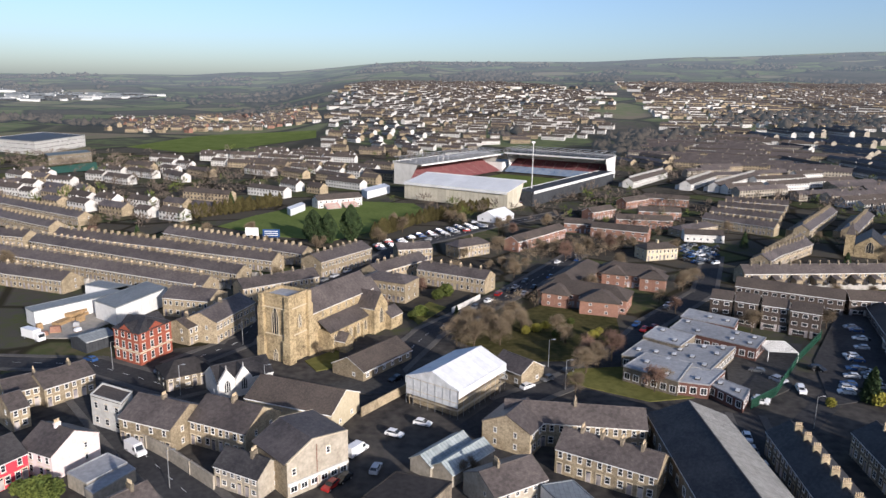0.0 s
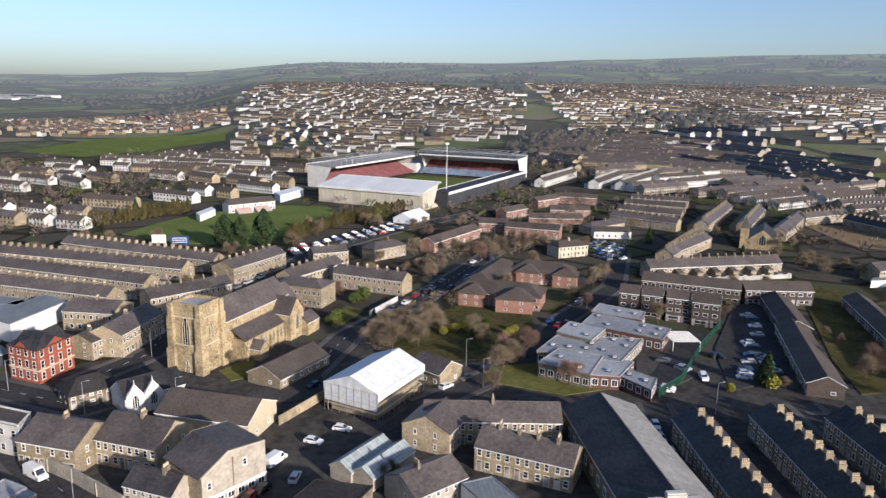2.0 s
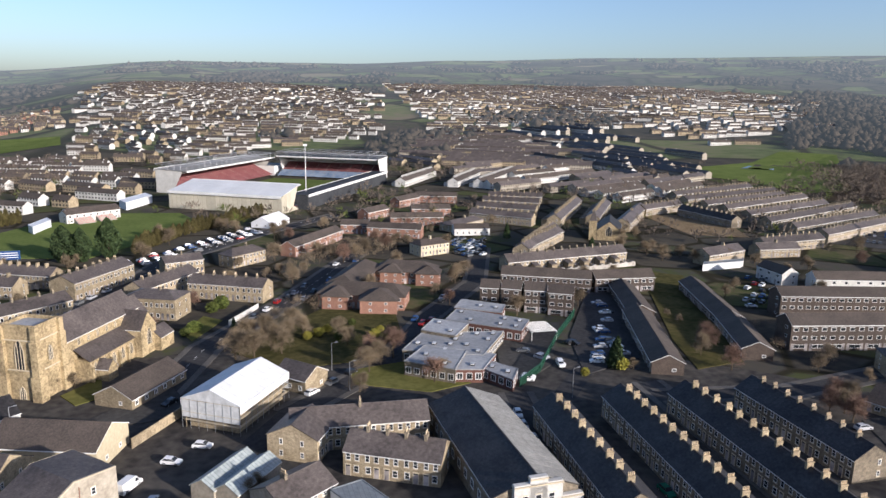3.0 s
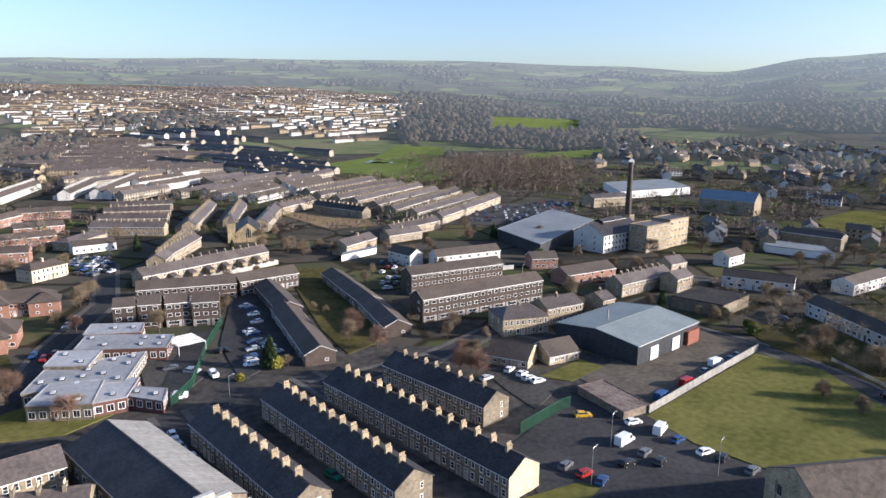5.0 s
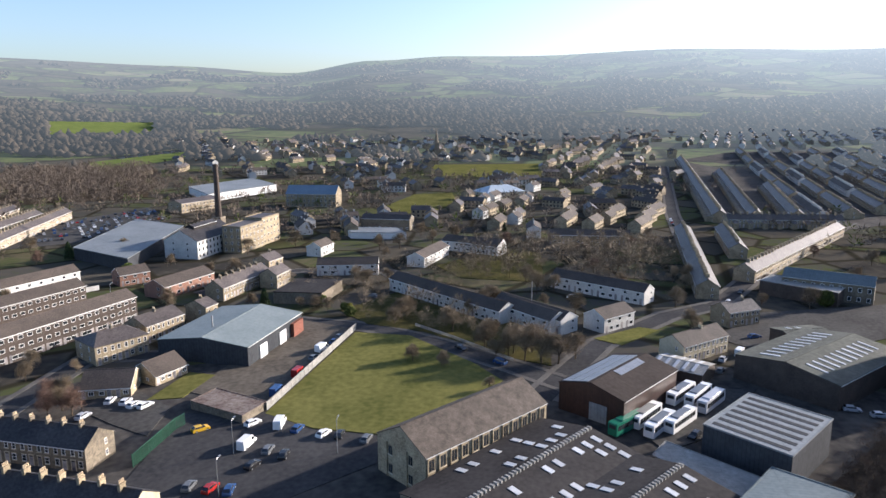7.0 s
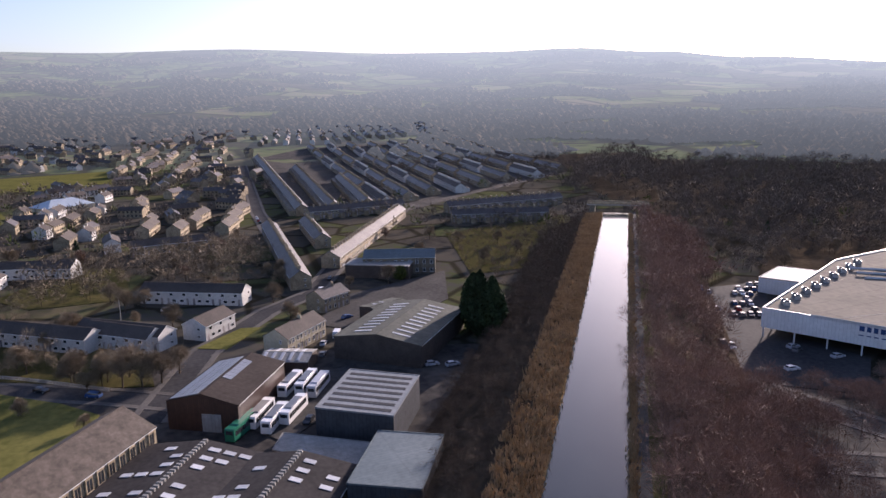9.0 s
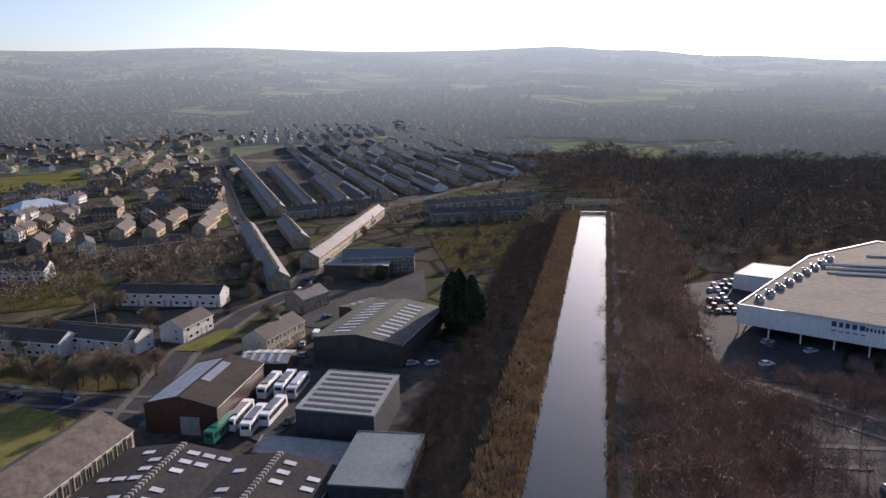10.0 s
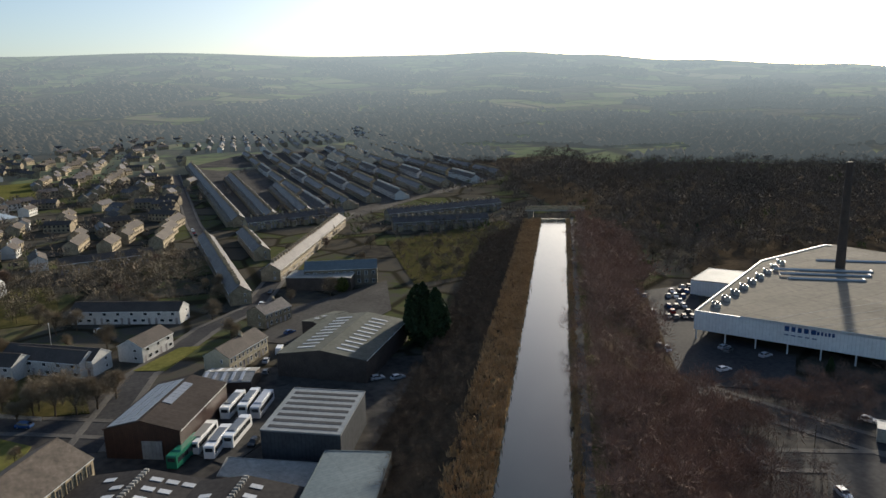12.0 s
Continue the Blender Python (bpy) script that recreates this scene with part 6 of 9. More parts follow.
def truss(stand_ob, L, depth, low, high):
    """Open steel girders standing above a stand's roof."""
    n = round(L / 8)
    g = Shape()
    z0, z1 = low + 0.2, high + 0.2
    g.tube((0, -1.5, z0 + 3.6), (0, depth, z1 + 3.6), 0.16, 0.16, "steel", 5)
    for i in range(5):
        a = i / 5
        b = (i + 1) / 5
        g.tube((0, -1.5 + (depth + 1.5) * a, z0 + (z1 - z0) * a), (0, -1.5 + (depth + 1.5) * b, z0 + (z1 - z0) * b + 3.6), 0.1, 0.1, "steel", 4)
        g.tube((0, -1.5 + (depth + 1.5) * a, z0 + (z1 - z0) * a), (0, -1.5 + (depth + 1.5) * a, z0 + (z1 - z0) * a + 3.6), 0.1, 0.1, "steel", 4)
    gm = g.mesh("truss")
    for i in range(n + 1):
        part("truss", gm, stand_ob, "pale steel roof girder", at=pose(-L / 2 + i * L / n, 0, 0))
    s = Shape()
    s.tube((-L / 2, 0, z0 + 3.7), (L / 2, 0, z0 + 3.7), 0.18, 0.18, "steel", 5)
    s.tube((-L / 2, depth, z1 + 3.7), (L / 2, depth, z1 + 3.7), 0.18, 0.18, "steel", 5)
    part("girder", s, stand_ob)


def mast(x, y, h, name="floodlight_mast", label="slender white steel floodlight mast", key="metal_white", r=0.35):
    ob = thing(name, label, "mast", x, y, 0, land(x, y))
    s = Shape()
    s.tube((0, 0, 0), (0, 0, h), r, r * 0.6, key, 8)
    part("pole", s, ob)
    s = Shape()
    s.box(-1.2, 1.2, -0.2, 0.2, h - 1.2, h, key, bottom=True)
    part("lamp_head", s, ob)


def mill_chimney(x, y, h, r0, r1, label):
    ob = thing("mill_chimney", label, "chimney", x, y)
    s = Shape()
    s.tube((0, 0, -0.5), (0, 0, h), r0, r1, "brick_brown", 16)
    part("shaft", s, ob, smooth=False)
    s = Shape()
    s.tube((0, 0, h - 1.6), (0, 0, h - 0.3), r1 * 1.15, r1 * 1.2, "brick_brown", 16)
    part("collar", s, ob)
    s = Shape()
    s.box(-r0 * 1.4, r0 * 1.4, -r0 * 1.4, r0 * 1.4, -0.5, 5, "stone_old")
    part("plinth", s, ob)


def supermarket(pts, top, deck):
    """White-walled store raised on columns, with plant and ducts on its roof."""
    n = len(pts)
    cx, cy = sum(p[0] for p in pts) / n, sum(p[1] for p in pts) / n
    ob = thing("supermarket", "large white supermarket raised on columns, with roof plant", "supermarket", cx, cy)
    q = [(x - cx, y - cy) for x, y in pts]
    s = Shape()
    s.prism(q, 3.6, top, "metal_white", "roof_cream")
    s.face([(*p, 3.6) for p in q][::-1], "concrete")
    part("hall", s, ob)
    # dark solid block in place of the shade beneath the open deck
    s = Shape()
    s.prism([(x * 0.8, y * 0.8) for x, y in q], -0.5, 3.6, "metal_dark")
    part("undercroft", s, ob, "solid dark block standing in for the shaded open deck")
    for i in range(n):
        a, b = Vector(q[i]), Vector(q[(i + 1) % n])
        u = (b - a).normalized()
        o = Vector((-u.y, u.x)) * 0.4
        e = Shape()
        e.prism([tuple(a), tuple(b), tuple(b + o), tuple(a + o)], top - 0.1, top + 0.5, "metal_white")
        part("parapet", e, ob)
        c = Shape()
        c.tube((0, 0, -0.5), (0, 0, 3.6), 0.25, 0.25, "metal_white", 8)
        cm = c.mesh("column")
        k = max(1, int((b - a).length / 8))
        for j in range(k):
            p = a.lerp(b, j / k) * 0.985
            part("column", cm, ob, at=pose(p.x, p.y, 0))
    d = [Vector(p) for p in q]
    d = [tuple(d[i].lerp(d[j], f)) for i, j, f in deck]
    s = Shape()
    s.prism(d, top - 0.1, top + 0.8, "metal_white", "roof_cream")
    part("raised_roof", s, ob, "cream roof deck with pale seams")
    for i in range(1, 6):
        a, b = Vector(d[0]).lerp(Vector(d[-1]), i / 6), Vector(d[1]).lerp(Vector(d[2]), i / 6)
        u = (b - a).normalized() * 0.12
        s = Shape()
        s.prism([(a.x + u.y, a.y - u.x), (b.x + u.y, b.y - u.x), (b.x - u.y, b.y + u.x), (a.x - u.y, a.y + u.x)], top + 0.7, top + 0.86, "asbestos")
        part("roof_seam", s, ob)
    return ob, Vector((cx, cy))


M["roof_cream"] = coursed(mat("cream_roof_membrane", (0.17, 0.153, 0.125), (0.25, 0.225, 0.18), rough=0.9, big=0.06, fine=0.5, vary=0.0, spec=0.03), 9, 14, 0.15, 0.86, 0, 0)


def bars(parent, name, m, widths, h, key, gap=0.25):
    """Plain shapes standing for lettering, along x."""
    x = 0.0
    for w in widths:
        s = Shape()
        s.box(x, x + w, -0.12, 0, 0, h, key, bottom=True)
        part(name, s, parent, at=m)
        x += w + gap


def footbridge(x, y, turn, L, w, z, label):
    ob = thing("bridge", label, "bridge", x, y, turn)
    s = Shape()
    s.box(-L / 2, L / 2, -w / 2, w / 2, z - 0.8, z, "concrete", "asphalt", bottom=True)
    part("deck", s, ob)
    for e in (-1, 1):
        s = Shape()
        s.box(-L / 2, L / 2, e * w / 2 - 0.2, e * w / 2 + 0.2, z, z + 1.1, "stone")
        part("parapet", s, ob)
        s = Shape()
        s.box(-1.5, 1.5, -w / 2, w / 2, -1, z - 0.8, "stone_old")
        part("abutment", s, ob, at=pose(e * (L / 2 - 3), 0, 0))




STYLE["school_white"] = ("render_white", "felt_grey", "white-rendered", "grey felt")
STYLE["red_blue"] = ("stone_old", "metal_teal", "weathered stone", "blue-green sheet")
STYLE["school_stone"] = ("stone_old", "felt_grey", "brown brick", "grey felt")
STYLE["white_brick"] = ("render_grey", "slate", "grey-rendered", "slate")
STYLE["glass_roof"] = ("render_grey", "sheet_pale", "grey-rendered", "pale translucent sheet")
M["sheet_pale"] = coursed(mat("pale_translucent_sheet", (0.26, 0.30, 0.30), (0.44, 0.48, 0.47), rough=0.4, big=0.4, fine=1.5, vary=0.1), 0.9, 60, 0.08, 0.8, 0.3, 0)
M["sheet_moss"] = coursed(mat("mossy_cement_sheet", (0.065, 0.07, 0.058), (0.12, 0.125, 0.105), rough=0.85, big=0.12, fine=1, vary=0.08, spec=0.15), 0.9, 3.0, 0.04, 0.85, 0.4, 0)
STYLE["mossy"] = ("brick_brown", "sheet_moss", "soot-dark stone", "mossy grey sheet")
M["roof_brown"] = coursed(mat("brown_roof_sheet", (0.032, 0.025, 0.022), (0.058, 0.046, 0.04), rough=0.85, big=0.1, fine=1, spec=0.1), 0.9, 60, 0.05, 0.85, 0.3, 0)
STYLE["brown_metal"] = ("metal_brown", "roof_brown", "brown metal-clad", "brown sheet")
M["metal_sage"] = coursed(mat("pale_sage_sheet_metal", (0.17, 0.205, 0.205), (0.25, 0.285, 0.28), rough=0.6, big=0.1, fine=1, vary=0.03, spec=0.25), 0.9, 60, 0.05, 0.93, 0.3, 0)
STYLE["teal_pale"] = ("metal_dark", "metal_sage", "dark metal-clad", "pale sage metal")
STYLE["white_tent"] = ("canvas", "canvas", "white canvas", "white canvas")
STYLE["pale_hip"] = ("render_cream", "metal_pale", "cream-rendered", "pale blue metal")
M["metal_pale"] = coursed(mat("pale_blue_metal", (0.36, 0.42, 0.46), (0.46, 0.52, 0.56), rough=0.4, metal=0.2), 0.9, 60, 0.05, 0.95, 0.2, 0)
M["court"] = mat("green_court_surface", (0.03, 0.13, 0.08), (0.05, 0.18, 0.11), rough=0.8)
M["metal_teal"] = coursed(mat("teal_grey_sheet_metal", (0.075, 0.105, 0.115), (0.125, 0.16, 0.17), rough=0.6, big=0.1, fine=1), 0.9, 60, 0.06, 0.92, 0.4, 0)
STYLE["teal_metal"] = ("metal_dark", "metal_teal", "dark metal-clad", "teal-grey sheet")
M["brick_dark"] = coursed(mat("dark_red_brick", (0.115, 0.055, 0.042), (0.175, 0.085, 0.065), big=0.3, fine=2, vary=0.1), 0.23, 0.075, 0.01, 0.8, 0.2)
STYLE["school"] = ("brick_dark", "felt_grey", "dark red brick", "grey felt")


def school_wing(pts, h, style):
    root, q = level("school_wing", "single-storey red brick school wing with flat grey roof", "school", pts, h, style, 0.12)
    edge_windows(root, q, h, 1, 2.4, 1.7, 1.9, "wide")
    s = Shape()
    s.box(-0.75, 0.75, -0.5, 0.5, 0, 0.5, "skylight")
    s.box(-0.9, 0.9, -0.65, 0.65, 0, 0.2, "felt_dark")
    me = s.mesh("rooflight")
    a, b, c, d = (Vector(p) for p in q)
    n, m = max(1, int((b - a).length / 5)), max(1, int((c - b).length / 5))
    rng = random.Random(int(pts[0][0]))
    for i in range(n):
        for j in range(m):
            if rng.random() < 0.6:
                p = a.lerp(b, (i + 0.5) / n).lerp(d.lerp(c, (i + 0.5) / n), (j + 0.5) / m)
                part("rooflight", me, root, "white domed rooflight", at=pose(p.x, p.y, h + 0.18, 0, 0, 60))


def filler(r0, r1, gap, seed, avoid):
    """Garden trees and hedges spread over the town, too many to count."""
    rng = random.Random(seed)
    s = Shape()
    r = r0
    while r < r1:
        n = int(2 * math.pi * r / gap)
        for i in range(n):
            a = 2 * math.pi * (i + rng.random()) / n
            yaw = math.degrees(a)
            if not (-75 < (yaw + 180) % 360 - 180 < 130):
                continue
            rr = r + rng.uniform(0, gap)
            x, y = rr * math.cos(a), rr * math.sin(a)
            if noise.noise(Vector((x / 130, y / 130, seed))) < avoid or not free(x, y, 2.5):
                continue
            z, h = land(x, y), rng.uniform(4.5, 10.0)
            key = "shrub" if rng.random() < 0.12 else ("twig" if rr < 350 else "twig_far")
            if rr > 900:
                continue
            k = 40
            for j in range(k):
                d = Vector((rng.gauss(0, 1), rng.gauss(0, 1), rng.gauss(0.1, 0.8))).normalized()
                c = Vector((x, y, z + h * 0.5)) + d * h * rng.uniform(0.1, 0.42)
                w = d.cross(Vector((rng.gauss(0, 1), rng.gauss(0, 1), rng.gauss(0, 1)))).normalized() * h * 0.04
                s.face([c - w, c + w, c + (d + Vector((0, 0, 0.4))) * h * 0.22], key)
        r += gap
    solo("town_trees", s, "bare trees and hedges scattered through the town", "trees", "stuff")


def bank_wood():
    """Thickets on the slopes of the canal embankment."""
    def strip(s0, s1, q0, q1):
        return [tuple(CANAL_A + CANAL_U * a + CANAL_N * b) for a, b in ((s0, q0), (s1, q0), (s1, q1), (s0, q1))]
    wood(strip(-60, 285, -42, -11), 8.5, 3.8, "twig_red", 61, "bare thicket on the embankment")
    wood(strip(-30, 285, 15.5, 38), 3.8, 2.3, "twig_dark", 62, "low brown scrub on the embankment")
    wood(strip(-60, 75, -74, -40), 8.5, 4.5, "twig_red", 63, "bare reddish thicket below the embankment")


def pavilion(ax, ay, bx, by, w, eaves, ridge, style):
    """Cricket pavilion with red seating before it."""
    ob = pitched("pavilion", "long white cricket pavilion with red terraced seats", "pavilion", ax, ay, bx, by, w, eaves, ridge, style, 0, 2, 4.0, 0, 0, "", (1.4, 1.2), wstyle="wide")
    L = math.hypot(bx - ax, by - ay)
    for k in range(2):
        s = Shape()
        for i in range(6):
            s.box(-5, 5, -1.0 * (i + 1), -1.0 * i, -0.2, 3.2 - 0.5 * i, "concrete", "paint_red")
        part("seating", s, ob, "red terraced seats", at=pose(-L * 0.22 + k * L * 0.4, -w / 2, 0))


def store_plant(ob, c):
    """Ducts, cooling units and raised sheds on the supermarket's roof."""
    def put(name, s, x, y, turn, label=""):
        part(name, s, ob, label, at=pose(x - c.x, y - c.y, 9.6, 0, 0, turn))
    for k, (x, y, L) in enumerate(DUCTS):
        s = Shape()
        s.tube((0, 0, 0.9), (L, 0, 0.9), 0.55, 0.55, "steel", 8)
        s.tube((L, 0, 0.9), (L, 2.2, 0.9), 0.55, 0.55, "steel", 8)
        for i in range(int(L / 4)):
            s.box(i * 4 - 0.1, i * 4 + 0.1, -0.5, 0.5, 0, 0.5, "steel")
        put("duct", s, x, y, DUCT_TURN, "pale metal roof duct")
    s = Shape()
    s.box(-0.9, 0.9, -0.9, 0.9, 0, 1.4, "steel")
    s.tube((0, 0, 1.4), (0, 0, 1.7), 0.7, 0.7, "metal_dark", 10)
    me = s.mesh("cooling_unit")
    for i in range(9):
        for j in range(2):
            x, y = COOL[0] + (COOL[2] - COOL[0]) * i / 8 + j * 2.0, COOL[1] + (COOL[3] - COOL[1]) * i / 8 - j * 1.0
            part("cooling_unit", me, ob, at=pose(x - c.x, y - c.y, 9.5, 0, 0, DUCT_TURN))


def reeds():
    """Dry reed tufts along the water's edge."""
    rng = random.Random(77)
    s = Shape()
    for i in range(7600):
        a = rng.uniform(-60, 285)
        o = rng.choice((1, 1, 1, -1))
        b = (7.4 + rng.uniform(0, 1) ** 1.3 * 9.0) if o > 0 else -(7.2 + abs(rng.gauss(0, 0.5)))
        p = CANAL_A + CANAL_U * a + CANAL_N * b
        z = CANAL_Z + 0.25
        for k in range(6):
            x, y = p.x + rng.gauss(0, 0.35), p.y + rng.gauss(0, 0.35)
            t = rng.uniform(0, math.pi)
            w = 0.16
            h = rng.uniform(0.6, 1.6)
            s.face([(x - w * math.cos(t), y - w * math.sin(t), z), (x + w * math.cos(t), y + w * math.sin(t), z), (x + rng.gauss(0, 0.3), y + rng.gauss(0, 0.3), z + h)], "reed_dry")
    solo("reeds", s, "dry brown reeds along the canal edge", "reeds", "stuff")


def street_trees(r0, r1, gap, seed):
    """Single bare trees in gardens and along streets."""
    rng = random.Random(seed)
    r = r0
    while r < r1:
        n = int(2 * math.pi * r / gap)
        for i in range(n):
            a = 2 * math.pi * (i + rng.random()) / n
            if not (-60 < (math.degrees(a) + 180) % 360 - 180 < 128) or rng.random() < 0.45:
                continue
            rr = r + rng.uniform(0, gap)
            x, y = rr * math.cos(a), rr * math.sin(a)
            if free(x, y, 3.0) and bank(x, y) < 0.5:
                tree(x, y, rng.uniform(5, 9), "bare" if rng.random() < 0.82 else rng.choice(("red", "red", "shrub", "ever")))
        r += gap




def gothic_hall(ax, ay, bx, by, w, eaves, ridge, style, hip=0):
    """A hall whose end wall rises in two pointed gables with finials."""
    root = hall(ax, ay, bx, by, w, eaves, ridge, style)
    L = math.hypot(bx - ax, by - ay)
    # the gables stand on the long side that faces the street
    side = 1 if (bx - ax) * -(ay + by) / 2 - (by - ay) * -(ax + bx) / 2 > 0 else -1
    for e in (0, 1):
        c, hw = -L / 2 + 2.3 + e * 4.3, 2.1
        pr = [(-hw, -0.5), (hw, -0.5), (hw, eaves + 0.2), (0, ridge + 0.2), (-hw, eaves + 0.2)]
        g = Shape()
        y0, y1 = -0.5, 0.2
        g.face([(x, y0, z) for x, z in pr], "render_white")
        g.face([(x, y1, z) for x, z in pr][::-1], "render_white")
        for (xa, za), (xb, zb) in zip(pr, pr[1:] + pr[:1]):
            g.face([(xb, y0, zb), (xa, y0, za), (xa, y1, za), (xb, y1, zb)], "render_white")
        m = pose(c, side * w / 2, 0, 0, 0, 0 if side < 0 else 180)
        part("gable_front", g, root, "white-painted pointed gable", at=m)
        r = Shape()
        for q in (-1, 1):
            f = [(q * hw, 0.1, eaves + 0.05), (0, 0.1, ridge - 0.05), (0, w * 0.5, ridge - 0.05), (q * hw, w * 0.3, eaves + 0.05)]
            r.slab(f if q > 0 else f[::-1], 0.15, "slate")
        part("gable_roof", r, root, at=m)
        f = Shape()
        f.tube((0, -0.15, ridge), (0, -0.15, ridge + 1.1), 0.18, 0.05, "render_white", 5)
        part("finial", f, root, at=m)
        part("window", pointed_window(1.7, 3.2, "render_white").mesh("window"), root, "pointed traceried window", at=m @ pose(0, -0.52, 1.7))
    return root


def shop_hall(ax, ay, bx, by, D):
    """A hall with a tall blind wall whose top slopes on one side, over a row of shop windows."""
    L, turn = math.hypot(bx - ax, by - ay), math.degrees(math.atan2(by - ay, bx - ax))
    ob = thing("shop_hall", "large beige-rendered blind gable wall over a row of shops", "building", ax, ay, turn)
    u = Vector((bx - ax, by - ay)).normalized()
    c = Vector(((ax + bx) / 2, (ay + by) / 2)) + Vector((-u.y, u.x)) * D / 2
    footprint(c.x - u.x * L / 2, c.y - u.y * L / 2, c.x + u.x * L / 2, c.y + u.y * L / 2, D)
    k, low, high = L * 0.42, 7.2, 10.3
    prof = [(0, -0.5), (L, -0.5), (L, high - 0.9), (k, high), (0, low)]
    s = Shape()
    s.face([(x, 0, z) for x, z in prof], "render_grey")
    s.face([(x, D, z) for x, z in prof][::-1], "render_grey")
    s.face([(0, D, -0.5), (0, 0, -0.5), (0, 0, low), (0, D, low)], "stone")
    s.face([(L, 0, -0.5), (L, D, -0.5), (L, D, high - 0.9), (L, 0, high - 0.9)], "stone")
    part("wall", s, ob)
    r = Shape()
    r.slab([(-0.4, 0.25, low - 0.1), (k, 0.25, high - 0.05), (k, D + 0.1, high - 0.05), (-0.4, D + 0.1, low - 0.1)], 0.18, "slate_old")
    r.slab([(k, 0.25, high - 0.05), (L + 0.2, 0.25, high - 0.98), (L + 0.2, D + 0.1, high - 0.98), (k, D + 0.1, high - 0.05)], 0.18, "slate_old")
    part("roof", r, ob)
    for (xa, za), (xb, zb) in (((0, low), (k, high)), ((k, high), (L, high - 0.9))):
        c = Shape()
        c.slab([(xa, -0.1, za + 0.12), (xb, -0.1, zb + 0.12), (xb, 0.3, zb + 0.12), (xa, 0.3, za + 0.12)], 0.2, "dressed")
        part("coping", c, ob)
    for i in range(6):
        part("shop_window", window_mesh(1.6, 1.4, "wide"), ob, at=pose(1.4 + i * (L - 2.6) / 5, 0, 0.9))
    f = Shape()
    f.box(0.1, L - 0.1, -0.25, 0, 2.5, 3.1, "render_white", bottom=True)
    part("fascia", f, ob, "pale shop fascia board")
    for x, z in ((1.5, 4.4), (L * 0.66, 6.3)):
        part("window", window_mesh(0.9, 1.4, "sash"), ob, at=pose(x, 0, z))
    q = Shape()
    q.tube((0, -0.1, 0), (0, -0.1, 8.6), 0.07, 0.07, "brick_red", 5)
    part("downpipe", q, ob, at=pose(L * 0.47, 0, 0.4))
    return ob


def timber_stack(pts, h, style=""):
    """Sawn timber in long packs on bearers, in two tiers."""
    p = [Vector(q) for q in pts]
    c = sum(p, Vector((0, 0))) / len(p)
    u = (p[1] - p[0]) if (p[1] - p[0]).length > (p[2] - p[1]).length else (p[2] - p[1])
    L, turn = u.length, math.degrees(math.atan2(u.y, u.x))
    ob = thing("timber_stack", "long stack of sawn orange-brown timber in a yard", "timber", c.x, c.y, turn)
    n = max(2, round(L / 5))
    s = Shape()
    s.box(-L / n / 2 + 0.2, L / n / 2 - 0.2, -1.4, 1.4, 0.1, h / 2 - 0.1, "timber", bottom=True)
    me = s.mesh("timber_pack")
    for i in range(n):
        for k in range(2 if i % 3 else 1):
            part("timber_pack", me, ob, at=pose(-L / 2 + L / n * (i + 0.5), 0.15 * (k - i % 2), k * h / 2))
    b = Shape()
    b.box(-L / 2, L / 2, -0.1, 0.1, -0.05, 0.11, "timber")
    part("bearer", b, ob)
    return ob


def pergola(pts, h, style=""):
    """Open canopy of pale slats on posts."""
    p = [Vector(q) for q in pts]
    c = sum(p, Vector((0, 0))) / 4
    ob = thing("pergola", "pale slatted canopy on posts beside the school", "canopy", c.x, c.y)
    p = [q - c for q in p]
    for q in p:
        s = Shape()
        s.box(q.x - 0.08, q.x + 0.08, q.y - 0.08, q.y + 0.08, -0.1, h, "gutter")
        part("post", s, ob)
    for i, j in ((0, 1), (3, 2)):
        s = Shape()
        s.tube((*p[i], h), (*p[j], h), 0.12, 0.12, "gutter", 4)
        part("beam", s, ob)
    L = (p[1] - p[0]).length
    n = max(4, round(L / 0.9))
    for k in range(n + 1):
        a, b = p[0].lerp(p[1], k / n), p[3].lerp(p[2], k / n)
        s = Shape()
        s.tube((*a, h + 0.15), (*b, h + 0.15), 0.11, 0.11, "gutter", 4)
        part("slat", s, ob)
CLEAR.append([(-78, 525), (46.2, 718.2), (176.4, 634.5), (52.2, 441.3)])

# terraces near the cricket ground
terrace(-190.7, 294.8, -85.3, 248.3, 8.5, 5.2, 7.8, "stone", ext=1)
terrace(-171.4, 263.5, -138.1, 251.6, 8.5, 5.2, 7.8, "stone", ext=1)
terrace(-187.9, 318.3, -77.6, 265, 8.5, 5.2, 7.8, "stone", ext=1)
terrace(-185.6, 333.6, -69.4, 287.1, 8.5, 5.2, 7.8, "stone", ext=1)
terrace(-243.7, 381.2, -196.5, 350.9, 8.5, 5.2, 7.8, "stone", ext=1)
terrace(-271.7, 426.8, -195.7, 378.3, 8.5, 5.2, 7.8, "stone", ext=1)
terrace(-213.1, 331.4, -195.5, 325.8, 8.5, 5.2, 7.8, "stone")
terrace(-135.3, 340.8, -59.3, 299.9, 8.5, 5.2, 7.8, "stone", ext=1)
terrace(-73.5, 241.7, -49.7, 260.4, 9, 6, 8.5, "stone")
terrace(-53.9, 277.7, -36.4, 305.5, 11, 7, 9.5, "stone")
terrace(-28.7, 266.3, -10.2, 290.3, 9, 6, 8.5, "stone")
house(-28.3, 255.1, -11.4, 247.2, 11, 7.5, 9.5, "stone", hip=5)
terrace(-8.3, 274.2, 18, 259.5, 9, 6, 8.5, "stone")
house(4.1, 315.8, 19.3, 327.9, 9, 5.5, 8, "stone", hip=4)
house(-21.5, 308.7, -6.3, 313.5, 10, 6, 8, "stone")

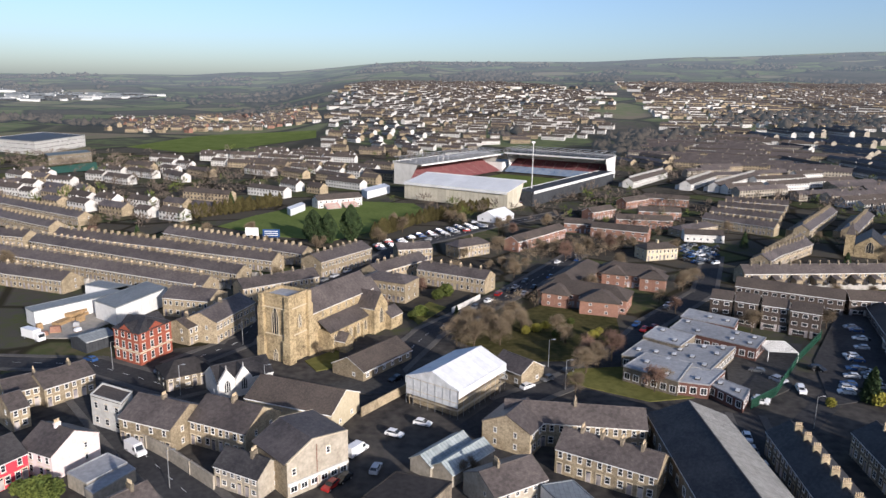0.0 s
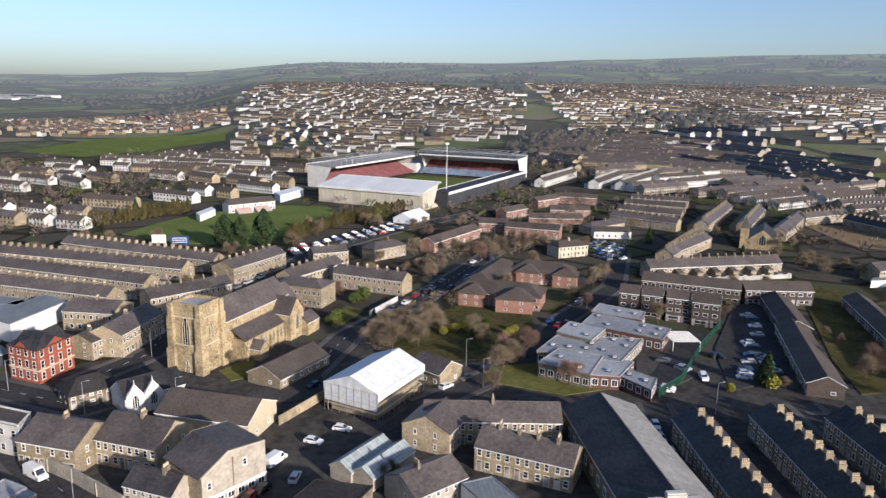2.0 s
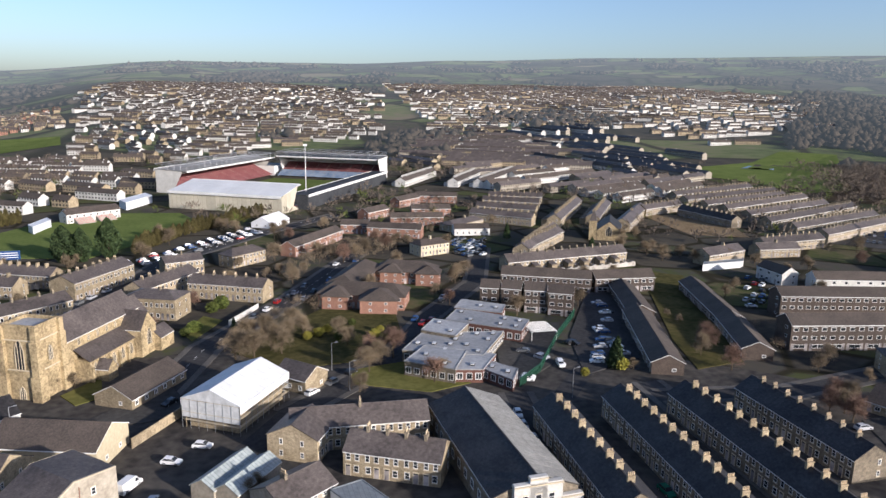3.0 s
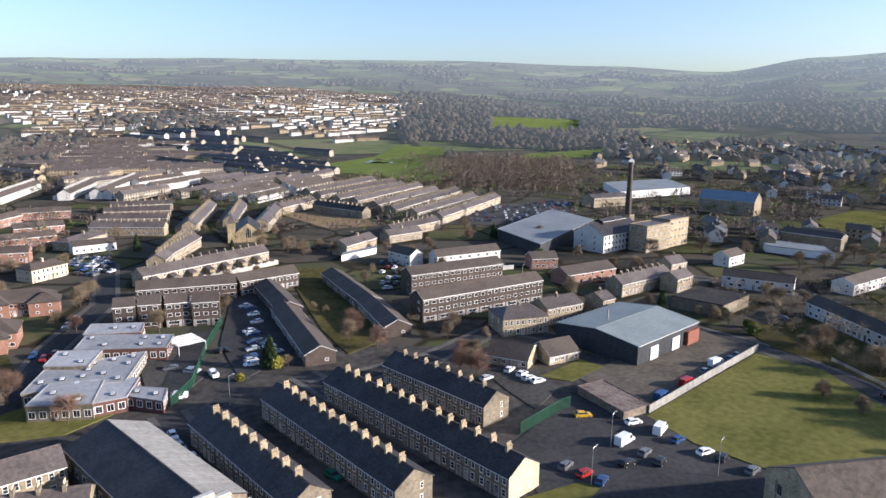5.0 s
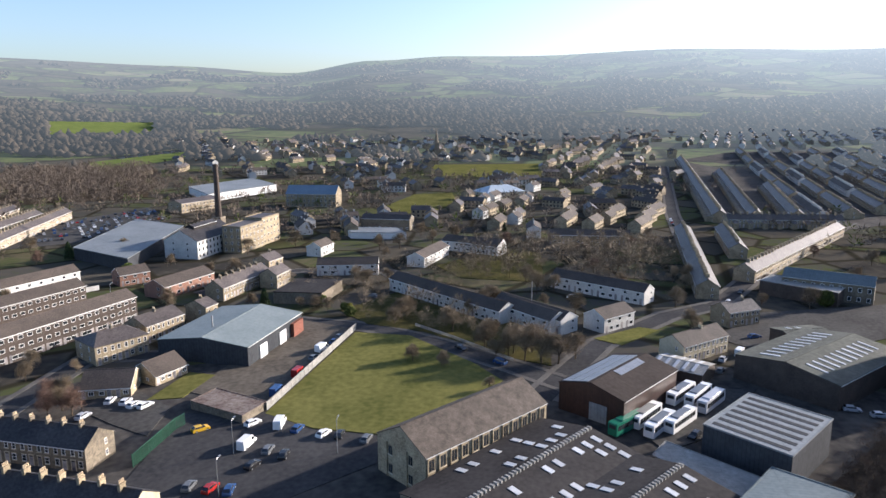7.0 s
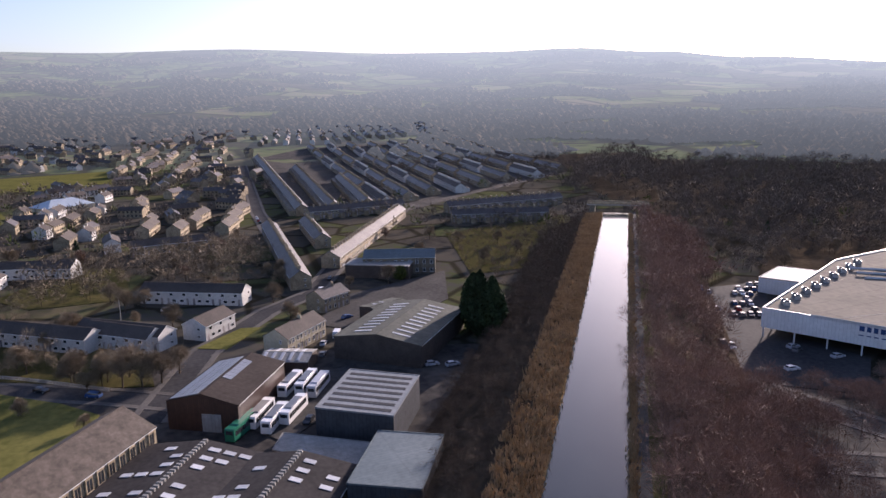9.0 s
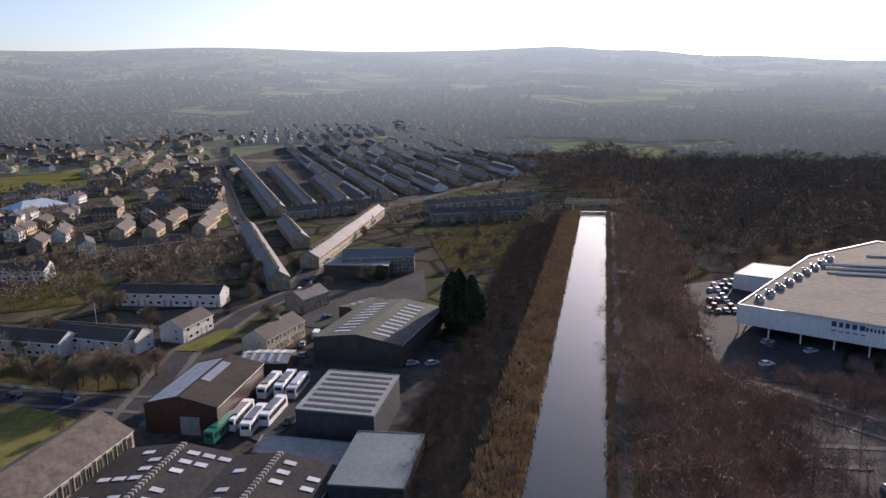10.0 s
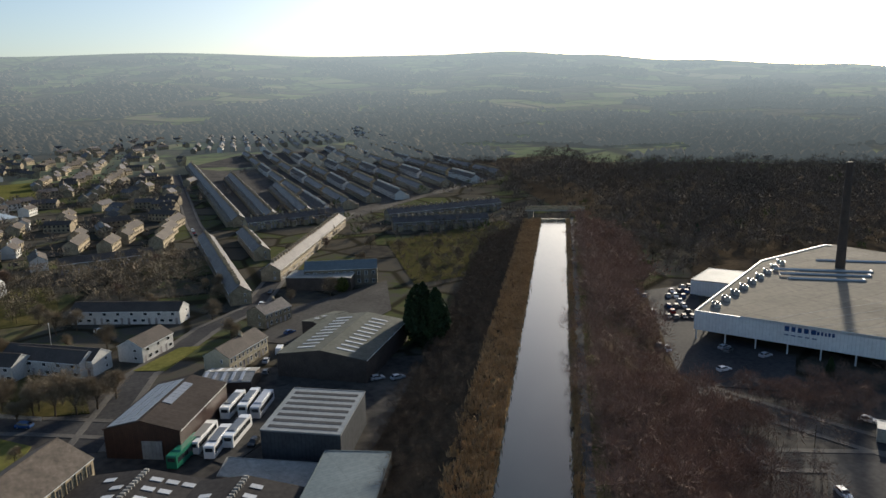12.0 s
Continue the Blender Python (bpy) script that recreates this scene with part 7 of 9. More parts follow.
# corner buildings along the main road
block([(-79.4, 146.5), (-70.6, 142.2), (-70.8, 148.4), (-79.6, 152.7)], 7, "white", storeys=2)
house(-67.6, 144.6, -54.5, 139.3, 12, 5.8, 9, "stone")
house(-52.2, 143.9, -38.4, 137.9, 12, 5.8, 9.3, "stone")
shop_hall(-29.1, 117.9, -19.0, 127.4, 12.5)
house(-42.5, 125.2, -32.8, 120.3, 7, 4.6, 7, "white_brick")
hall(-44, 158.1, -22.4, 149.7, 13, 4.8, 8, "cream")
gothic_hall(-58, 163.7, -46.4, 172.3, 9, 4.5, 7.5, "white_mill")
timber_stack([(-122.1, 210.5), (-118.2, 226.6), (-120.5, 229.7), (-124.4, 213.6)], 2.6, "")
shed([(-66.2, 117.3), (-62, 124.9), (-67.5, 128.4), (-71.7, 120.8)], 3, "lean_to")
shed([(-63.6, 114.4), (-59.6, 123.1), (-62.2, 125.1), (-66.1, 116.4)], 2.6, "lean_to")
shed([(147.2, 73.8), (156, 71.3), (161.9, 87.8), (153.2, 90.4)], 2, "rust")
red_block([(-83.0, 181.1), (-78.6, 192.4), (-88.0, 197.4), (-92.3, 186.2)], 9.4, "red_brick", storeys=3)
house(-79.5, 199.0, -75.8, 206.7, 9, 5.5, 7.5, "stone")
house(-73, 200.1, -66.9, 221.4, 11, 7, 9.5, "stone")
house(-92.5, 230.7, -75.8, 226.7, 12, 6.5, 9, "stone")
shed([(-114.6, 220.9), (-104.2, 213.5), (-97, 237.4), (-107.4, 244.8)], 6, "white_metal")
shed([(-134.3, 215.7), (-129, 211.2), (-108.5, 238.1), (-113.7, 242.5)], 5, "white_metal")
shed([(-111.1, 235.5), (-109, 241.7), (-126.6, 249.1), (-128.7, 242.8)], 5, "white_metal")
house(-98.1, 157.2, -90.8, 166.9, 9, 5, 7.5, "stone")
house(-104.8, 154.8, -96.7, 162, 9, 5, 7, "stone")
house(-81.7, 131.3, -73.3, 127.7, 11, 5.5, 8.5, "pink")
house(-87.9, 120.7, -84.9, 126.3, 9, 5.5, 8.5, "red_render")
shed_gable(-105.5, 191.8, -100.5, 199.4, 8, 3.5, 4.5, "grey_metal")
house(-72.4, 168.4, -62.6, 175.4, 10, 3.6, 6.2, "dark", hip=3.5, chim=0)
house(-56.3, 106.1, -52.3, 111.5, 9, 5, 7.5, "stone")
shed([(-3.8, 105.8), (1.5, 114.5), (-8.9, 117.8), (-14.2, 109.2)], 6, "dark")
house(-98.7, 145.1, -96.2, 148.2, 9, 5.2, 7.5, "stone")

# church quarter
hall(-25.5, 175.4, -13.6, 192.5, 11, 3, 5.8, "stone_tile")
hall(16.4, 180.8, 23.6, 172.9, 9, 4, 6.5, "stone")
house(13.7, 145.2, 44, 141.4, 9, 5.8, 8.5, "stone")
terrace(24.9, 132.8, 42.4, 122.3, 9, 5.5, 8.2, "stone")
house(17, 123.4, 6.5, 116.8, 10, 4.5, 7, "stone_plain")
house(13.3, 137.3, 18.8, 146.2, 11.4, 5.6, 8.4, "stone", chim=0)
big_hall(53.9, 143.4, 53.1, 102.9, 17, 6.2, 9.5, "dark_hall")

# terraces on the slope
terrace(73.7, 137.3, 69.1, 94.1, 9, 5.4, 8.2, "dark_stone", chim=1)
terrace(92.2, 137.5, 85.8, 84.3, 9, 5.4, 8.2, "dark_stone", chim=1)
row_end = terrace(109, 135, 103.8, 71.9, 9, 5.4, 8.2, "dark_stone", chim=1)
end = Shape()
end.face([(0, -4.5, -0.4), (0, 4.5, -0.4), (0, 4.5, 5.3), (0, 0, 7.95), (0, -4.5, 5.3)], "render_cream")
part("end_wall", end, row_end, "cream-rendered end gable", at=pose(31.66 + 0.03, 0, 0))
terrace(127.4, 132.9, 125.1, 95.6, 9, 5.4, 8.2, "dark_stone", chim=1)

# long low rows
row(152.9, 233.7, 139.9, 199.8, 9, 3.8, 6, "brown_brick")
row(139.5, 202.7, 119.3, 155.7, 9, 3.8, 6, "brown_brick")
row(183.4, 230.4, 165.8, 185.6, 9, 3.8, 6, "brown_brick")
row(166.4, 187.2, 152.2, 157.6, 9, 3.8, 6, "brown_brick")

# blocks of flats
flats(169, 165.9, 221.5, 152.3, 9, 8.6, 11, "brown_brick")
flats(191.1, 193.4, 233, 180.4, 9, 8.6, 11, "brown_brick")
row(232.7, 217.8, 265.7, 206.8, 8, 5.5, 8, "white")
row(229.2, 239.8, 228.1, 224, 8, 5.5, 8, "white")
flats(111.1, 256.4, 142.9, 239.6, 8.5, 6, 8.5, "brown_brick")
flats(143.4, 240.4, 168.4, 236.7, 8.5, 6, 8.5, "brown_brick")
terrace(120.8, 277.1, 184, 283.1, 8.5, 5.4, 8.2, "stone", ext=-1)
flats(92.4, 231.6, 98.5, 228.5, 9, 8.5, 10.5, "brown_brick")
flats(99.9, 228.5, 105.9, 224.8, 9, 8.5, 10.5, "brown_brick")
flats(106.6, 224.2, 113.5, 220.7, 9, 8.5, 10.5, "brown_brick")
flats(113.7, 218.8, 121.2, 214.2, 9, 8.5, 10.5, "brown_brick")

# care home of red brick
care_home(37.2, 252.2, 66.1, 239.2, 13, 5.2, 8.5, "red_brick_tile", hip=5)
care_home(64.8, 280.6, 86.8, 269.3, 13, 5.2, 8.5, "red_brick_tile", hip=5)
care_home(61.6, 285.1, 44.3, 255.2, 12, 5.2, 8.5, "red_brick_tile", hip=4)

care_home(57.4, 243.2, 53.6, 231.4, 13, 5.2, 8.2, "red_brick_tile", hip=6)
care_home(43.6, 249.4, 39.8, 240.6, 9.5, 5.2, 8.0, "red_brick_tile", hip=4.5)
care_home(84.4, 270.6, 81.2, 263.0, 9.5, 5.2, 8.0, "red_brick_tile", hip=4.5)
care_home(71.0, 277.4, 67.6, 269.6, 9, 5.2, 8.0, "red_brick_tile", hip=4.4)

# brick estate near the stadium
row(32.7, 330.4, 61.7, 366.8, 8, 5.2, 7.5, "red_brick_tile")
row(67.7, 384.3, 82.6, 380.4, 8, 5.2, 7.5, "red_brick_tile")
row(81.1, 373.4, 107.7, 359.5, 8, 5.2, 7.5, "red_brick_tile")
row(87.2, 418.9, 104.3, 433.6, 8, 5.2, 7.5, "red_brick_tile")
row(99.8, 400.1, 131, 395.5, 8, 5.2, 7.5, "red_brick_tile")
row(118.8, 463.5, 138.1, 478.6, 8, 5.2, 7.5, "red_brick_tile")
row(120.6, 428.6, 145.5, 424.6, 8, 5.2, 7.5, "red_brick_tile")
row(140.4, 487, 168.5, 476.6, 8, 5.2, 7.5, "red_brick_tile")
house(92.1, 318.7, 108, 323.8, 10, 5.5, 7.5, "cream", hip=3)
house(126, 373.4, 150.9, 389.5, 10, 4, 6, "stone", hip=4)
hall(127.1, 364.2, 146.9, 361.2, 9, 4, 6, "white")

# terraces beyond the flats
terrace(142, 304, 177.8, 337.5, 8, 5.2, 7.8, "stone")
terrace(193.4, 371.5, 245.1, 439, 8, 5.2, 7.8, "stone")
terrace(218.7, 370.4, 260.3, 425.4, 8, 5.2, 7.8, "stone")
terrace(138.8, 298.3, 181.2, 350.2, 8, 5.2, 7.8, "stone")
house(255.1, 275.1, 278.2, 272.9, 9, 4.5, 7, "stone")
house(226, 349.3, 272.8, 401.6, 9, 5.2, 7.8, "stone")

# mills and warehouses
white_mill = mill(315.3, 184.9, 349.4, 181.2, 19, 9.3, 14.5, "white_mill", storeys=3)
lantern, lantern_roof = gable_shell(20, 5, 1.6, 2.6, 0, "felt_dark", "slate", 0.2)
part("roof_lantern", lantern, white_mill, "raised glazed strip along the ridge", at=pose(1, 0, 13.2))
part("lantern_roof", lantern_roof, white_mill, at=pose(1, 0, 13.2))
block([(331.5, 160.6), (352.8, 157.8), (354.2, 168.6), (332.9, 171.4)], 13.5, "stone", storeys=4)
block([(353.6, 158.6), (371.6, 156.4), (373.0, 167.4), (355.0, 169.6)], 14.6, "stone", storeys=4)
mill(500.9, 201.8, 503.7, 164, 18, 10, 15.5, "stone_blue", storeys=3)
shed([(305.8, 236.9), (286.9, 195.2), (371.6, 215.2), (390.5, 256.9)], 6, "grey_metal")
shed([(556, 314.3), (509.2, 271.7), (581.6, 246), (628.3, 288.6)], 6, "white_metal")
mill(453.9, 268.4, 485.4, 256.5, 14, 7, 9, "stone", storeys=2)
hall(414.1, 119.1, 412.8, 88.7, 11, 7, 9, "dark_stone")
shed([(395.6, 126), (379, 116.8), (381.2, 85.2), (397.8, 94.5)], 3.5, "white_metal")
row(263.1, 185.3, 273.5, 177.9, 9, 5, 7.5, "red_brick_tile")
row(247.2, 157.8, 273.7, 150.5, 11, 5, 7.5, "red_brick_tile")
terrace(247.1, 132.3, 279.9, 127, 8.5, 5.4, 8.2, "stone", chim=1)
house(293, 133.1, 302.9, 130.5, 9, 6, 8.5, "stone")
house(268, 118.9, 279.7, 117.6, 8, 6, 8.5, "stone")
shed([(247, 107.9), (247.9, 88.8), (269.6, 87.4), (268.7, 106.5)], 4.5, "dark")
house(179, 138.4, 193.2, 130.2, 13, 6, 8.5, "stone", hip=4)
house(197.3, 133.9, 212.8, 129.5, 10, 6, 8.5, "stone")
house(216.9, 123.5, 222.9, 122.1, 9, 7, 9, "stone")
warehouse(183.7, 103.4, 219.6, 100.5, 30, 6.2, 8, "teal_pale")
bungalow(166.6, 112.1, 177.2, 108.5, 10, 3, 6, "stone_tile")
bungalow(159.3, 123.9, 163.3, 111.6, 12, 3, 6, "stone_tile")

# mill hall and sheds by the canal
stone_hall(127.1, 30.1, 156.6, 7.7, 15, 8.5, 12.5, "stone_hall")
dark_shed(142.8, -7.9, 107.1, 16.6, 26, 5.5, 7.5, "dark_shed")
dark_shed(129.7, -24.6, 106.9, -7.8, 24, 5.5, 7.5, "dark_shed")
shed([(123.3, -34.9), (131.8, -40.1), (144.8, -23.7), (138, -20.1)], 4.5, "stripe")
shed([(106.7, -41.2), (124.1, -53.1), (131.9, -41.3), (114.5, -29.4)], 7, "teal_metal")
solar_shed(163.1, -8.6, 185.9, -23.8, 18, 7.3, 9.5, "brown_metal")
stripe_shed([(134.1, -45.6), (152.7, -59.1), (164.4, -44.8), (145.8, -31.3)], 8.5, "grey_metal")
low_shed(199.1, -29, 192.2, -41.6, 10, 3.6, 4.5, "stripe")
house(207.1, -33.8, 221, -49, 9, 5.6, 8.2, "cream", chim=1)
house(245.7, -55.3, 252.6, -67, 9, 5.5, 8, "stone")
big_shed(186.4, -59.2, 213.8, -85.6, 28, 7, 9, "mossy")
big_shed(223, -69.1, 228, -83, 12, 5, 6, "mossy")
mill(296.6, -90.6, 283.8, -119.6, 13, 7.5, 10, "red_blue", storeys=2)
shed([(273.6, -102.9), (285.2, -110.2), (301, -86.8), (289.4, -79.4)], 5.5, "stripe")
terrace(308.8, -78.1, 428.6, -155.9, 9, 5.5, 8.2, "stone", chim=1)

# white council rows
row(249.8, 20.2, 228.3, -4.1, 8.5, 5.2, 7.6, "white")
row(291.1, 0.8, 269, -34.5, 8.5, 5.2, 7.6, "white")
row(232.2, -12.3, 243.6, -23, 9, 5.2, 7.6, "white")
row(315.1, 66.1, 345.8, 59.4, 9, 4.8, 7, "white")
row(363, 58.9, 347.7, 28.4, 9, 5, 7.4, "white")
row(296.2, 107.3, 302.3, 80.6, 9, 5, 7.4, "white")
row(329.9, 121.4, 344.1, 119.4, 8, 5, 7.4, "white")
row(276.4, 65.6, 236, 16.9, 8.5, 5.2, 7.6, "white")
row(245.5, 17.9, 227.6, -0.8, 8.5, 5.2, 7.6, "white")
row(384.4, 6.2, 387.2, -37.7, 8.5, 5.2, 7.6, "stone_tile")
row(359.6, 58.7, 351.4, 28.3, 8.5, 5.2, 7.6, "white")

# terraces by the canal
terrace(414.2, -69.2, 278, -57.5, 8.5, 5.4, 8.2, "stone", chim=1)
terrace(417.5, -92.1, 354.8, -86.3, 8.5, 5.4, 8.2, "stone")
terrace(947.6, -150.9, 464.4, -100.2, 8.5, 5.4, 8.2, "stone")
terrace(771.1, -163.1, 467.6, -122.9, 8.5, 5.4, 8.2, "stone")
terrace(647.4, -177.4, 471.2, -148.5, 8.5, 5.4, 8.2, "stone")
terrace(450.4, -100.6, 455.5, -168.4, 8.5, 5.4, 8.2, "stone")
terrace(471.3, -162.4, 558.7, -174.8, 8.5, 5.4, 8.2, "white")
terrace(570.6, -176.5, 658, -188.9, 8.5, 5.4, 8.2, "stone")
terrace(669.9, -190.6, 757.3, -203.1, 8.5, 5.4, 8.2, "stone")
terrace(769.2, -204.8, 856.6, -217.2, 8.5, 5.4, 8.2, "white")
terrace(868.5, -218.9, 955.9, -231.4, 8.5, 5.4, 8.2, "stone")
terrace(967.8, -233, 1055.2, -245.5, 8.5, 5.4, 8.2, "stone")
terrace(491.1, -187.1, 576.3, -200.5, 8.5, 5.4, 8.2, "stone")
terrace(587.9, -202.4, 673.2, -215.8, 8.5, 5.4, 8.2, "stone")
terrace(684.8, -217.6, 770, -231, 8.5, 5.4, 8.2, "white")
terrace(781.6, -232.8, 866.8, -246.2, 8.5, 5.4, 8.2, "stone")
terrace(878.5, -248.1, 963.7, -261.5, 8.5, 5.4, 8.2, "stone")
terrace(975.3, -263.3, 1060.5, -276.7, 8.5, 5.4, 8.2, "white")
terrace(511.7, -214.4, 594.6, -228.5, 8.5, 5.4, 8.2, "stone")
terrace(605.9, -230.4, 688.8, -244.6, 8.5, 5.4, 8.2, "white")
terrace(700.1, -246.5, 783, -260.7, 8.5, 5.4, 8.2, "stone")
terrace(794.3, -262.6, 877.1, -276.8, 8.5, 5.4, 8.2, "stone")
terrace(888.4, -278.7, 971.3, -292.9, 8.5, 5.4, 8.2, "white")
terrace(982.6, -294.8, 1065.5, -309, 8.5, 5.4, 8.2, "stone")
terrace(513.7, -240.8, 594, -255.4, 8.5, 5.4, 8.2, "white")
terrace(604.9, -257.4, 685.2, -272.1, 8.5, 5.4, 8.2, "stone")
terrace(696.2, -274.1, 776.5, -288.7, 8.5, 5.4, 8.2, "stone")
terrace(787.4, -290.7, 867.7, -305.3, 8.5, 5.4, 8.2, "white")
terrace(878.7, -307.3, 959, -322, 8.5, 5.4, 8.2, "stone")
terrace(969.9, -324, 1050.2, -338.6, 8.5, 5.4, 8.2, "stone")
terrace(537.2, -273.9, 614.7, -288.7, 8.5, 5.4, 8.2, "stone")
terrace(625.3, -290.7, 702.7, -305.5, 8.5, 5.4, 8.2, "stone")
terrace(713.3, -307.5, 790.8, -322.3, 8.5, 5.4, 8.2, "white")
terrace(801.3, -324.3, 878.8, -339.2, 8.5, 5.4, 8.2, "stone")
terrace(889.4, -341.2, 966.8, -356, 8.5, 5.4, 8.2, "stone")
terrace(977.4, -358, 1054.9, -372.8, 8.5, 5.4, 8.2, "white")
terrace(562.3, -310.6, 636.6, -325.2, 8.5, 5.4, 8.2, "stone")
terrace(646.7, -327.2, 721.1, -341.8, 8.5, 5.4, 8.2, "white")
terrace(731.2, -343.7, 805.6, -358.3, 8.5, 5.4, 8.2, "stone")
terrace(815.7, -360.3, 890, -374.9, 8.5, 5.4, 8.2, "stone")
terrace(900.2, -376.9, 974.5, -391.4, 8.5, 5.4, 8.2, "white")
terrace(984.6, -393.4, 1059, -408, 8.5, 5.4, 8.2, "stone")
terrace(571.7, -348.2, 642.5, -362.1, 8.5, 5.4, 8.2, "white")
terrace(652.2, -364, 723, -377.8, 8.5, 5.4, 8.2, "stone")
terrace(732.7, -379.7, 803.6, -393.5, 8.5, 5.4, 8.2, "stone")
terrace(813.2, -395.4, 884.1, -409.3, 8.5, 5.4, 8.2, "white")
terrace(893.7, -411.1, 964.6, -425, 8.5, 5.4, 8.2, "stone")
terrace(974.2, -426.9, 1045.1, -440.7, 8.5, 5.4, 8.2, "stone")
terrace(601.6, -394.5, 668.5, -407, 8.5, 5.4, 8.2, "stone")
terrace(677.7, -408.7, 744.6, -421.2, 8.5, 5.4, 8.2, "stone")
terrace(753.7, -422.9, 820.6, -435.4, 8.5, 5.4, 8.2, "white")
terrace(829.8, -437.1, 896.7, -449.6, 8.5, 5.4, 8.2, "stone")
terrace(905.8, -451.3, 972.8, -463.8, 8.5, 5.4, 8.2, "stone")
terrace(981.9, -465.5, 1048.8, -478, 8.5, 5.4, 8.2, "white")
terrace(427.4, -189.3, 426, -278.1, 8.5, 5.4, 8.2, "stone")
terrace(394.4, -178.2, 374.6, -235.7, 8.5, 5.4, 8.2, "stone")

# single buildings
church(-45, 190.5, 62)
marquee([(-8.3, 161.2), (2.6, 150.6), (15.2, 168.5), (4.3, 179.2)], 7.3, "white")
church_small(210.7, 338, 58)
spire_church(990.6, 178.5)
stand(21.1, 494.5, 147.3, 81.9, 26, 16.3, 11.5, "seat_claret", "clad_cream", "metal_white", "white-roofed stadium stand with a pale sheeted back wall")
ob = stand(18.8, 618.3, 57.3, 137.8, 26, 17, 18, "seat_claret", "render_white", "asbestos", "stadium stand with claret seats under steel girders")
truss(ob, 137.8, 26, 17, 18)
ob = stand(99.8, 641, -32.7, 97.9, 28, 19, 20, "seat_claret", "metal_white", "metal_dark", "tall stadium stand with dark roof and claret seats", True)
truss(ob, 97.9, 28, 19, 20)
stand(92.9, 539.8, -122.7, 159.8, 12, 9.6, 10, "seat_blue", "metal_dark", "metal_dark", "long stadium stand with a white roof edge")
patch([(-18.4, 540.1), (54.5, 653.5), (115, 614.6), (42.1, 501.2)], "pitch", "pitch", "striped green football pitch")
shed([(34.8, 687.5), (47.8, 707.7), (69.6, 693.7), (56.6, 673.5)], 9, "white_metal")
mast(61.6, 486.1, 42)
mill_chimney(412.7, 214.3, 38.5, 2.2, 1.4, "tall soot-dark brick mill chimney")
DUCTS = [(173.5, -241.8, 34.5), (167.8, -237.7, 31.1), (161.4, -233.4, 25.7), (173.6, -268.4, 50.5)]
DUCT_TURN = -133.7
COOL = (152.4, -184.7, 179.3, -254.9)
market, mc = supermarket([(103.3, -199.1), (89.3, -217.5), (118.8, -309.8), (191.9, -303), (187.4, -252.3), (153.3, -175)], 9.5, [(0, 0, 0), (1, 1, 0), (2, 2, 0), (3, 2, 0.05), (5, 0, 0.25)])
store_plant(market, mc)
bars(market, "sign_bar", pose(129.1 - mc.x, -186.7 - mc.y, 7.8, 0, 0, -154.3), [1.3, 1.1, 1.1, 1.3, 1.4], 1.5, "car_blue", 0.6)
bars(market, "sign_dash", pose(129.1 - mc.x, -186.7 - mc.y, 6.4, 0, 0, -154.3), [1.2, 1.2, 1.2, 1.2, 1.2], 0.3, "car_blue", 0.7)
bars(market, "sign_bar", pose(121.2 - mc.x, -190.5 - mc.y, 7.9, 0, 0, -154.3), [0.7, 0.6, 0.5, 0.6, 0.7], 1.1, "car_blue", 0.4)
bars(market, "roof_sign_bar", pose(101.0 - mc.x, -206.6 - mc.y, 10.0, 0, 0, -128.7), [1.3, 1.1, 1.1, 1.3, 1.4, 0.7, 0.6, 0.5, 0.6, 0.7], 1.6, "car_grey", 0.4)
shed([(172.8, -226.2), (181.9, -247.1), (200.4, -236.7), (191.4, -215.7)], 6, "white_metal")
mill_chimney(161.1, -264.7, 51.9, 2.0, 1.2, "tall dark brick chimney behind the supermarket")
shed([(82.7, -155.5), (72.4, -161.5), (75, -166.1), (85.4, -160.1)], 3, "lean_to")
shed([(55.1, -131.3), (50.7, -137.5), (61.2, -144.8), (65.6, -138.6)], 5, "teal_metal")

# school with flat grey roofs
school_wing([(90.9, 208.5), (95.7, 216.7), (83.3, 227.3), (77.5, 218.5)], 4.4, "school")
school_wing([(90.3, 190.9), (97.2, 200.2), (78.5, 218.5), (70.7, 207.7)], 4, "school")
school_wing([(67.9, 189.6), (75.5, 199.2), (66.3, 207), (59.4, 197.7)], 4.9, "school_stone")
school_wing([(71, 174.7), (84.7, 192.3), (59.3, 197.3), (50, 185)], 3.8, "school_stone")
school_wing([(59.5, 165.9), (67.5, 178.6), (56.8, 185.7), (48, 175.5)], 4.2, "school_stone")
school_wing([(67.2, 164.9), (74.9, 174.6), (68, 179.8), (59.9, 167)], 3.7, "school")
school_wing([(72.5, 157), (77, 163.8), (71.2, 172), (67.6, 166.8)], 3.2, "school")
pergola([(94.4, 200), (93.9, 190.8), (102.2, 190.2), (102.8, 199.4)], 3.2, "")

# ground surfaces
patch([(102, 71.2), (115.3, 66.3), (116.1, 62.1), (108.6, 61.1)], "grass", "verge", "small green lawn beside the terrace end")
patch([(153.4, 70.7), (217.9, 66.6), (217.4, 47.7), (195.7, 23.8), (183.8, 14.3), (170, 18.4), (147, 40), (147.6, 56.2)], "grass", "field", "rough green field with worn tracks")
patch([(162.8, 96.5), (228.7, 91.8), (221.5, 67.4), (156.1, 71.6)], "yard_dust", "yard", "pale dusty works yard")
patch([(117, 85.7), (150, 90.5), (154.5, 72), (146.7, 55.9), (145.9, 38.5), (133.9, 37.1), (113.1, 54.8), (105.9, 69.8)], "asphalt", "car_park", "dark asphalt car park")
patch([(147.8, 117.4), (166.5, 119), (153.1, 96), (137.5, 92.8), (141.9, 105)], "asphalt_pale", "car_park", "worn asphalt car park")
